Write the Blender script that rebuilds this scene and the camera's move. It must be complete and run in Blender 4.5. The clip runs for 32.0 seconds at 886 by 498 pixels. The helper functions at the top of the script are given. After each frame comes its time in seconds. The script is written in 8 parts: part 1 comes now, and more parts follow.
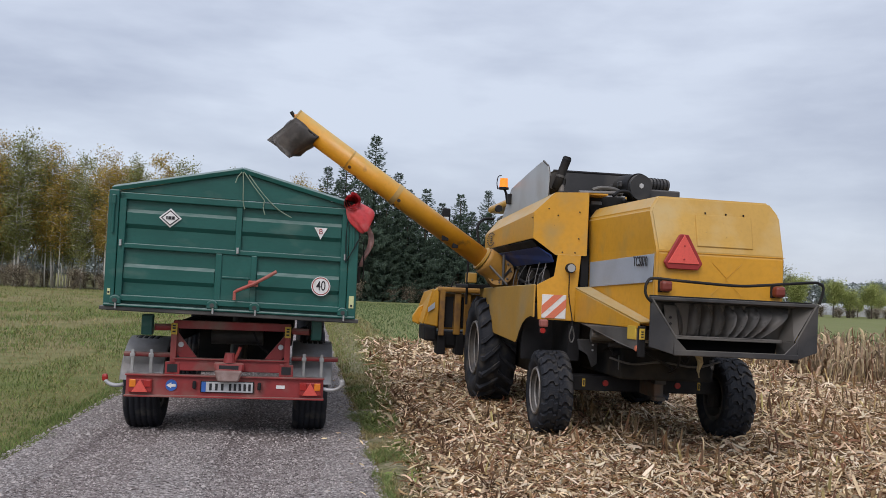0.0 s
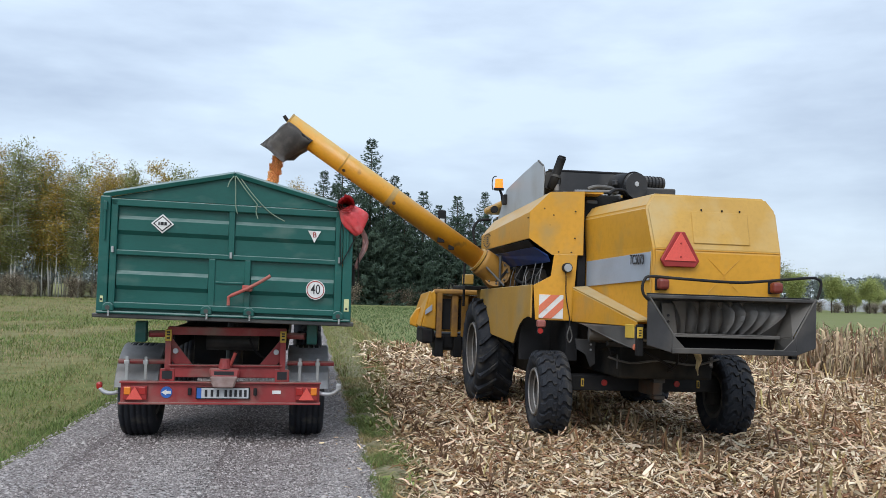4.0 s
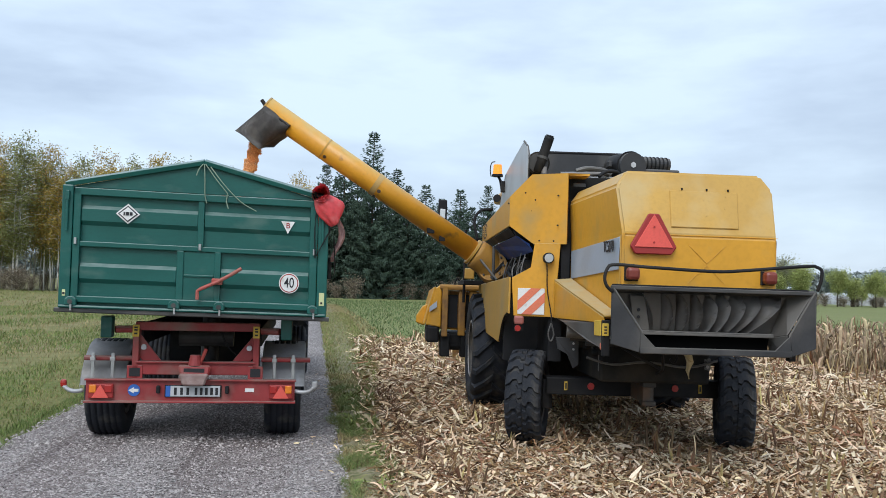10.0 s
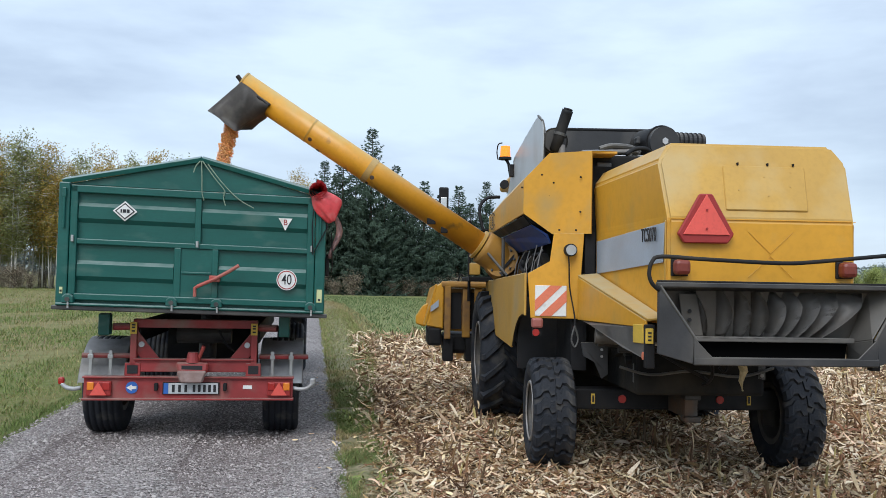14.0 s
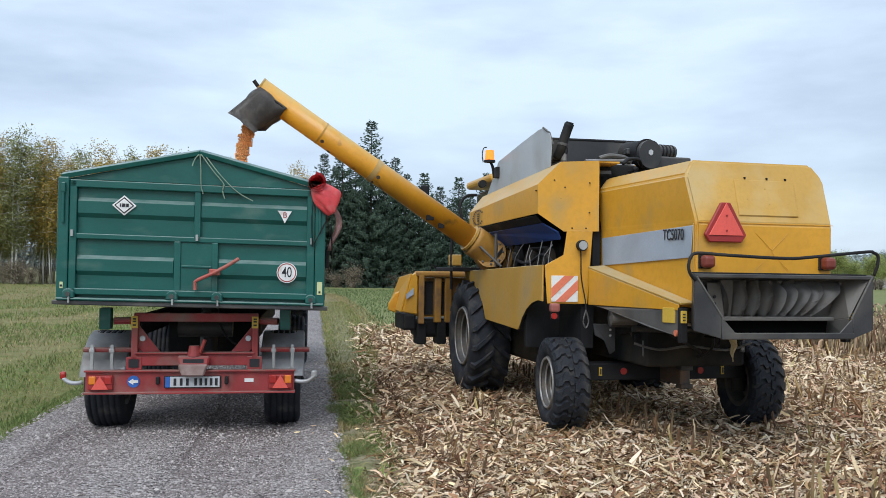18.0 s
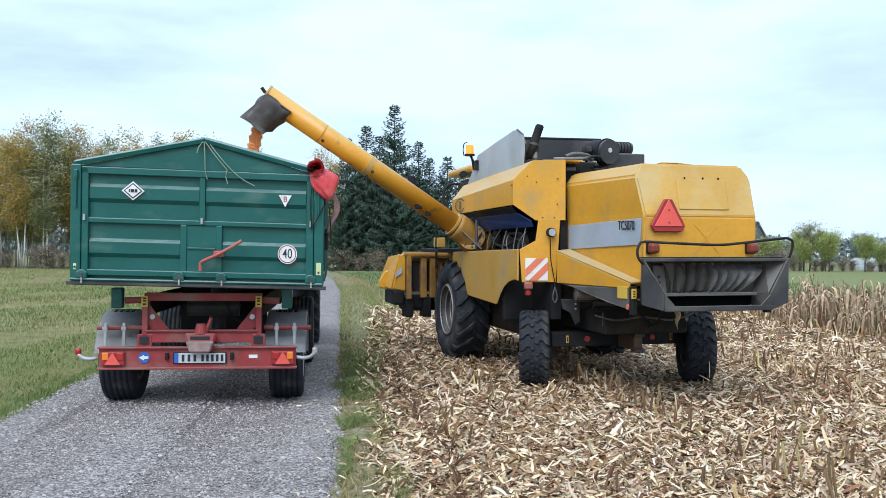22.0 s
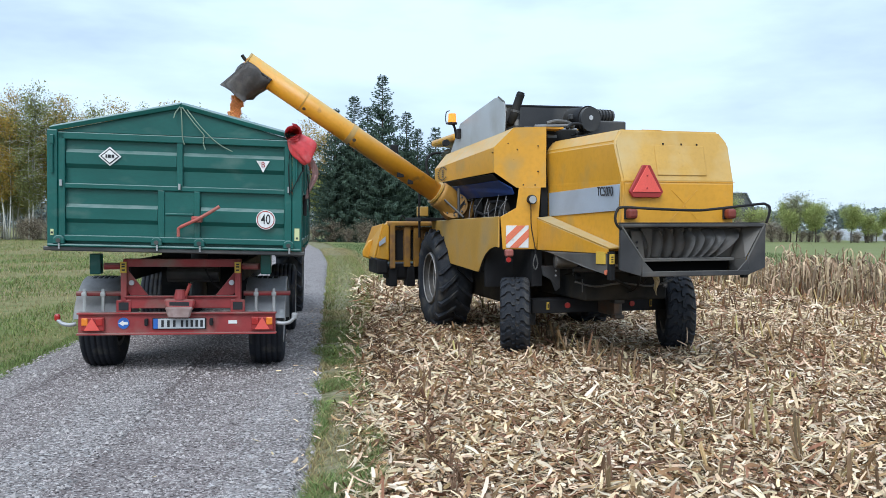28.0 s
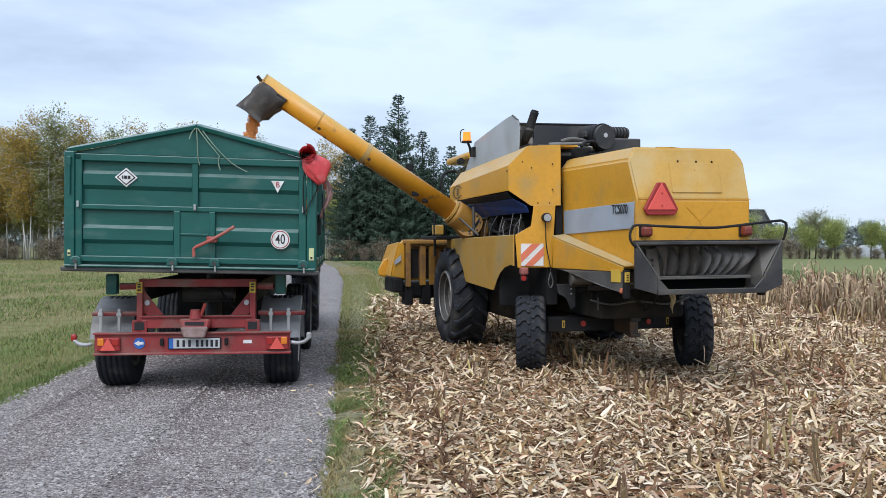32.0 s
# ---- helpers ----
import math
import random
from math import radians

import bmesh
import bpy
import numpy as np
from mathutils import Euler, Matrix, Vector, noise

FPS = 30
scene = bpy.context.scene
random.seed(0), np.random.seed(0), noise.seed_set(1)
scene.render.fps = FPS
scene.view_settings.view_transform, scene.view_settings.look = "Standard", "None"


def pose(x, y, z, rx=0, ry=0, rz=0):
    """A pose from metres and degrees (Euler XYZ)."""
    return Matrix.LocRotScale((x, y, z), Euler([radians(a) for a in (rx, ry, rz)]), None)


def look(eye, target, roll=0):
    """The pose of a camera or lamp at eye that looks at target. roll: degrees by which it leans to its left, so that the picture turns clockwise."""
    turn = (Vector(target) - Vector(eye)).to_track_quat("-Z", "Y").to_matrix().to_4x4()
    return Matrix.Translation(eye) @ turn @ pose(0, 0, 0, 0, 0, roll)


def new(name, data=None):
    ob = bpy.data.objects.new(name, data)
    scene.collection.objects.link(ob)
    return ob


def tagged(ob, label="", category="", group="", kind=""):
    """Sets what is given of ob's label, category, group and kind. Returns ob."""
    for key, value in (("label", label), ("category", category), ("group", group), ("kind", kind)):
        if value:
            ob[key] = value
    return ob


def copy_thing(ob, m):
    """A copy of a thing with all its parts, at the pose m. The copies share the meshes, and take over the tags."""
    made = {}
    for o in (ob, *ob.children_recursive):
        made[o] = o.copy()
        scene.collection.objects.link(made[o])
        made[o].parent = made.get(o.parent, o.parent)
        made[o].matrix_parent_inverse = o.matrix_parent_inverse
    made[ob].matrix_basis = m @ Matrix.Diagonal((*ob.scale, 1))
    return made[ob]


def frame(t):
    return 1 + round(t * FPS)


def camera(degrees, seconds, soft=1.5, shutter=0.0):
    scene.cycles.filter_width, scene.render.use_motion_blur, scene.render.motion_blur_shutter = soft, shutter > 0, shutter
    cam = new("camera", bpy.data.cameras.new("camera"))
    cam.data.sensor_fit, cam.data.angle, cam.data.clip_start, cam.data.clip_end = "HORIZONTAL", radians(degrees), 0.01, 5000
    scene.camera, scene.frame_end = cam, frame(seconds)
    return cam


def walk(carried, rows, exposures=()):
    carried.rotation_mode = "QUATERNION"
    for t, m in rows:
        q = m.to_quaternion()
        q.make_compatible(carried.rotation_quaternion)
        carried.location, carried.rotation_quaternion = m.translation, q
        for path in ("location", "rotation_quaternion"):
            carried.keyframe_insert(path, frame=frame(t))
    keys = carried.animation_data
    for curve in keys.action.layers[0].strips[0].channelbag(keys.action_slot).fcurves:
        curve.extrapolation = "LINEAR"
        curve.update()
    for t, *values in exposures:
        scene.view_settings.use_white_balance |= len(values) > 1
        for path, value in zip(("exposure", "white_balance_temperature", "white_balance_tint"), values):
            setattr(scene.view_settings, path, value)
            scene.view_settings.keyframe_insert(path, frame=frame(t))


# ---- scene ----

cam = camera(54.34, 32.0, 0.6)
PATH = [
    (0.0, pose(-0.000, 0.000, 1.679, 92.50, -2.49, -3.13)),
    (0.5, pose(-0.016, -0.002, 1.680, 92.50, -2.36, -3.11)),
    (1.0, pose(-0.041, -0.002, 1.683, 92.57, -2.35, -3.08)),
    (1.5, pose(-0.061, -0.012, 1.690, 92.61, -2.30, -3.02)),
    (2.0, pose(-0.057, 0.001, 1.693, 92.66, -2.20, -3.05)),
    (2.5, pose(-0.031, 0.023, 1.677, 92.68, -1.99, -3.10)),
    (4.5, pose(0.081, 0.095, 1.667, 92.63, -1.44, -3.25)),
    (5.0, pose(0.150, 0.255, 1.657, 92.58, -1.43, -3.24)),
    (5.5, pose(0.203, 0.370, 1.659, 92.52, -1.36, -3.24)),
    (6.0, pose(0.268, 0.393, 1.667, 92.42, -1.32, -3.34)),
    (6.5, pose(0.295, 0.417, 1.661, 92.40, -1.31, -3.29)),
    (7.0, pose(0.294, 0.429, 1.660, 92.32, -1.40, -3.20)),
    (7.5, pose(0.303, 0.444, 1.665, 92.28, -1.25, -3.06)),
    (8.0, pose(0.302, 0.446, 1.664, 92.22, -1.31, -2.93)),
    (8.5, pose(0.303, 0.449, 1.663, 92.18, -1.24, -2.90)),
    (9.0, pose(0.301, 0.453, 1.663, 92.19, -1.22, -3.11)),
    (9.5, pose(0.300, 0.448, 1.664, 92.26, -1.36, -2.84)),
    (10.0, pose(0.304, 0.448, 1.670, 92.25, -1.47, -2.88)),
    (10.5, pose(0.303, 0.450, 1.669, 92.25, -1.50, -2.88)),
    (11.0, pose(0.301, 0.453, 1.671, 92.21, -1.54, -2.90)),
    (11.5, pose(0.302, 0.431, 1.672, 92.20, -1.48, -2.91)),
    (12.0, pose(0.305, 0.430, 1.673, 92.14, -1.48, -2.87)),
    (12.5, pose(0.310, 0.447, 1.676, 92.08, -1.59, -2.88)),
    (13.0, pose(0.314, 0.460, 1.664, 92.09, -1.49, -2.88)),
    (13.5, pose(0.315, 0.460, 1.666, 92.07, -1.34, -2.95)),
    (14.0, pose(0.316, 0.454, 1.670, 92.01, -1.28, -2.95)),
    (14.5, pose(0.319, 0.459, 1.669, 91.92, -1.14, -2.92)),
    (16.5, pose(0.318, 0.455, 1.665, 91.83, -0.98, -2.91)),
    (17.0, pose(0.318, 0.454, 1.665, 91.63, -0.89, -2.92)),
    (17.5, pose(0.325, 0.447, 1.665, 91.49, -0.67, -2.93)),
    (18.0, pose(0.322, 0.457, 1.664, 91.46, -0.71, -2.90)),
    (18.5, pose(0.337, 0.459, 1.663, 91.37, -0.59, -2.85)),
    (19.0, pose(0.371, 0.442, 1.659, 91.47, -0.52, -2.90)),
    (19.5, pose(0.420, 0.408, 1.648, 91.39, -0.48, -2.84)),
    (20.0, pose(0.452, 0.352, 1.648, 91.44, -0.54, -2.19)),
    (20.5, pose(0.469, 0.252, 1.642, 91.38, -0.48, -1.74)),
    (21.0, pose(0.517, 0.140, 1.635, 90.68, -0.45, -1.25)),
    (21.5, pose(0.580, 0.103, 1.644, 90.34, -0.35, -1.18)),
    (22.0, pose(0.642, 0.084, 1.640, 90.36, -0.52, -1.13)),
    (22.5, pose(0.684, 0.075, 1.610, 90.23, -0.49, -1.11)),
    (23.0, pose(0.734, 0.082, 1.587, 89.96, -0.58, -4.79)),
    (23.5, pose(0.781, 0.100, 1.584, 89.35, -0.53, -8.39)),
    (24.0, pose(0.773, 0.071, 1.584, 88.96, -0.52, -8.82)),
    (24.5, pose(0.774, 0.057, 1.585, 88.68, -0.51, -8.57)),
    (25.0, pose(0.782, 0.077, 1.570, 88.43, -0.47, -7.42)),
    (25.5, pose(0.775, 0.073, 1.555, 88.23, -0.48, -6.39)),
    (26.0, pose(0.765, 0.056, 1.569, 87.98, -0.44, -3.98)),
    (26.5, pose(0.762, 0.063, 1.574, 87.98, -0.39, -2.90)),
    (28.5, pose(0.758, 0.036, 1.583, 88.72, -0.44, -1.60)),
    (29.0, pose(0.758, 0.034, 1.589, 88.93, -0.37, -1.39)),
    (29.5, pose(0.757, 0.028, 1.586, 89.10, -0.36, -1.23)),
    (30.0, pose(0.765, 0.043, 1.585, 89.02, -0.32, -1.04)),
    (30.5, pose(0.767, 0.045, 1.588, 89.16, -0.24, -0.89)),
    (31.0, pose(0.773, 0.046, 1.586, 89.31, -0.12, -0.91)),
    (31.5, pose(0.784, 0.050, 1.587, 89.46, -0.15, -0.65)),
    (32.0, pose(0.781, 0.050, 1.585, 89.70, -0.20, -0.74)),
]
EXPOSURES = [(0.0, 0.24, 6450, 18), (2.5, 0.24, 6450, 18), (4.5, 0.57, 6050, 10), (19.5, 0.57, 6050, 10), (20.5, 0.82, 5850, 8), (21.0, 0.96, 5700, 8), (22.0, 0.88, 5700, 8), (22.6, 0.98, 5700, 8), (23.1, 0.96, 5750, 8), (23.6, 0.68, 6000, 8), (24.0, 0.57, 6050, 9), (24.4, 0.66, 5950, 9),
             (24.6, 1.02, 5600, 7), (25.0, 1.15, 5450, 6), (26.5, 1.17, 5450, 6), (28.5, 0.66, 5850, 9), (30.0, 0.60, 5950, 12), (32.0, 0.60, 5950, 12)]
walk(cam, PATH, EXPOSURES)

# ---- light: an overcast autumn sky ----
world = bpy.data.worlds.new("overcast_sky")
scene.world = world
world.use_nodes = True
wn, wl = world.node_tree.nodes, world.node_tree.links
wn.clear()
w_out = wn.new("ShaderNodeOutputWorld")
w_bg = wn.new("ShaderNodeBackground")
w_sky = wn.new("ShaderNodeTexSky")
w_sky.sky_type, w_sky.sun_disc = "NISHITA", False
w_sky.sun_elevation, w_sky.sun_rotation = radians(34), radians(160)
w_gain = wn.new("ShaderNodeVectorMath")
w_gain.operation = "SCALE"
w_gain.inputs["Scale"].default_value = 0.10
w_co = wn.new("ShaderNodeTexCoord")
w_map = wn.new("ShaderNodeMapping")
w_map.inputs["Scale"].default_value = (1.0, 1.0, 3.6)
w_noise = wn.new("ShaderNodeTexNoise")
w_noise.inputs["Scale"].default_value = 2.3
w_noise.inputs["Detail"].default_value = 6
w_noise.inputs["Roughness"].default_value = 0.52
w_ramp = wn.new("ShaderNodeValToRGB")
w_ramp.color_ramp.elements[0].position, w_ramp.color_ramp.elements[0].color = 0.38, (0.405, 0.468, 0.552, 1)
w_ramp.color_ramp.elements[1].position, w_ramp.color_ramp.elements[1].color = 0.60, (0.61, 0.695, 0.765, 1)
w_mix = wn.new("ShaderNodeMix")
w_mix.data_type = "RGBA"
w_mix.inputs["Factor"].default_value = 0.86
wl.new(w_co.outputs["Generated"], w_map.inputs["Vector"])
wl.new(w_map.outputs["Vector"], w_noise.inputs["Vector"])
wl.new(w_noise.outputs["Fac"], w_ramp.inputs["Fac"])
wl.new(w_sky.outputs["Color"], w_gain.inputs[0])
wl.new(w_gain.outputs["Vector"], w_mix.inputs["A"])
wl.new(w_ramp.outputs["Color"], w_mix.inputs["B"])
w_sep = wn.new("ShaderNodeSeparateXYZ")
w_up = wn.new("ShaderNodeMapRange")
w_up.inputs["From Min"].default_value, w_up.inputs["From Max"].default_value = 0.15, 0.9
w_up.inputs["To Min"].default_value, w_up.inputs["To Max"].default_value = 0.92, 1.25
w_over = wn.new("ShaderNodeVectorMath")
w_over.operation = "SCALE"
wl.new(w_co.outputs["Generated"], w_sep.inputs["Vector"])
wl.new(w_sep.outputs["Z"], w_up.inputs["Value"])
wl.new(w_mix.outputs["Result"], w_over.inputs[0])
wl.new(w_up.outputs["Result"], w_over.inputs["Scale"])
wl.new(w_over.outputs["Vector"], w_bg.inputs["Color"])
w_bg.inputs["Strength"].default_value = 1.0
wl.new(w_bg.outputs["Background"], w_out.inputs["Surface"])
sun = new("sun", bpy.data.lights.new("sun", "SUN"))
sun.data.energy, sun.data.angle, sun.data.color = 1.6, radians(40), (1.0, 0.96, 0.90)
sun.matrix_world = look((-8, -19, 24), (0, 0, 0))

# ---- materials ----
def mat(name, color, rough=0.6, metal=0.0, var=0.25, scale=3.0, fine=60.0, bump=0.15, dirt=None, dirt_at=0.62, dirt_soft=0.12,
        dirt_scale=1.6, stretch=(1, 1, 1), per_object=0.0, emit=0.0, spec=0.5, top_dust=None, per_island=0.0, hue=0.0, bump_dist=0.02):
    m = bpy.data.materials.new(name)
    m.use_nodes = True
    n, l = m.node_tree.nodes, m.node_tree.links
    b = n["Principled BSDF"]
    b.inputs["Metallic"].default_value, b.inputs["Specular IOR Level"].default_value = metal, spec
    co = n.new("ShaderNodeTexCoord")
    mp = n.new("ShaderNodeMapping")
    mp.inputs["Scale"].default_value = stretch
    l.new(co.outputs["Object"], mp.inputs["Vector"])

    def noise_at(s, detail=5):
        t = n.new("ShaderNodeTexNoise")
        t.inputs["Scale"].default_value, t.inputs["Detail"].default_value = s, detail
        l.new(mp.outputs["Vector"], t.inputs["Vector"])
        return t.outputs["Fac"]

    def mixed(a, bcol, fac, mode="MIX"):
        x = n.new("ShaderNodeMix")
        x.data_type, x.blend_type = "RGBA", mode
        if hasattr(a, "links"):
            l.new(a, x.inputs["A"])
        else:
            x.inputs["A"].default_value = (*a, 1)
        if hasattr(bcol, "links"):
            l.new(bcol, x.inputs["B"])
        else:
            x.inputs["B"].default_value = (*bcol, 1)
        if hasattr(fac, "links"):
            l.new(fac, x.inputs["Factor"])
        else:
            x.inputs["Factor"].default_value = fac
        return x.outputs["Result"]

    def ramp(src, lo, hi, a=0.0, z=1.0):
        r = n.new("ShaderNodeMapRange")
        r.inputs["From Min"].default_value, r.inputs["From Max"].default_value = lo, hi
        r.inputs["To Min"].default_value, r.inputs["To Max"].default_value = a, z
        l.new(src, r.inputs["Value"])
        return r.outputs["Result"]

    big, small = noise_at(scale), noise_at(fine, 3)
    dark = tuple(c * (1 - var) for c in color)
    lite = tuple(min(1, c * (1 + var * 0.7)) for c in color)
    col = mixed(dark, lite, ramp(big, 0.3, 0.7))
    col = mixed(col, tuple(c * 0.8 for c in color), ramp(small, 0.45, 0.75, 0, 0.5))
    if dirt:
        col = mixed(col, dirt, ramp(noise_at(dirt_scale, 8), dirt_at - dirt_soft, dirt_at + dirt_soft, 0, 0.85))
    if top_dust:
        geo = n.new("ShaderNodeNewGeometry")
        sep = n.new("ShaderNodeSeparateXYZ")
        l.new(geo.outputs["Normal"], sep.inputs["Vector"])
        up = ramp(sep.outputs["Z"], 0.15, 0.8)
        mul = n.new("ShaderNodeMath")
        mul.operation = "MULTIPLY"
        l.new(up, mul.inputs[0])
        l.new(ramp(noise_at(7, 6), 0.3, 0.6, 0.35, 0.9), mul.inputs[1])
        col = mixed(col, top_dust, mul.outputs["Value"])
    if per_object or per_island:
        if per_object:
            info = n.new("ShaderNodeObjectInfo").outputs["Random"]
        else:
            info = n.new("ShaderNodeNewGeometry").outputs["Random Per Island"]
        amount = per_object or per_island
        hs = n.new("ShaderNodeHueSaturation")
        l.new(col, hs.inputs["Color"])
        l.new(ramp(info, 0, 1, 1 - amount, 1 + amount), hs.inputs["Value"])
        if hue:
            frac = n.new("ShaderNodeMath")
            frac.operation = "MULTIPLY"
            frac.inputs[1].default_value = 7.31
            l.new(info, frac.inputs[0])
            fr = n.new("ShaderNodeMath")
            fr.operation = "FRACT"
            l.new(frac.outputs["Value"], fr.inputs[0])
            l.new(ramp(fr.outputs["Value"], 0, 1, 0.5 - hue, 0.5 + hue), hs.inputs["Hue"])
        col = hs.outputs["Color"]
    l.new(col, b.inputs["Base Color"])
    l.new(ramp(big, 0.25, 0.75, max(0.02, rough - 0.1), min(1, rough + 0.1)), b.inputs["Roughness"])
    if bump:
        bp = n.new("ShaderNodeBump")
        bp.inputs["Strength"].default_value, bp.inputs["Distance"].default_value = bump, bump_dist
        l.new(small, bp.inputs["Height"])
        l.new(bp.outputs["Normal"], b.inputs["Normal"])
    if emit:
        b.inputs["Emission Color"].default_value, b.inputs["Emission Strength"].default_value = (*color, 1), emit
    return m


def leafy(m, share):
    """Thin leaves: part of the light passes through."""
    n, l = m.node_tree.nodes, m.node_tree.links
    b, out = n["Principled BSDF"], n["Material Output"]
    tr = n.new("ShaderNodeBsdfTranslucent")
    l.new(b.inputs["Base Color"].links[0].from_socket, tr.inputs["Color"])
    x = n.new("ShaderNodeMixShader")
    x.inputs["Fac"].default_value = share
    l.new(b.outputs["BSDF"], x.inputs[1])
    l.new(tr.outputs["BSDF"], x.inputs[2])
    l.new(x.outputs["Shader"], out.inputs["Surface"])
    return m


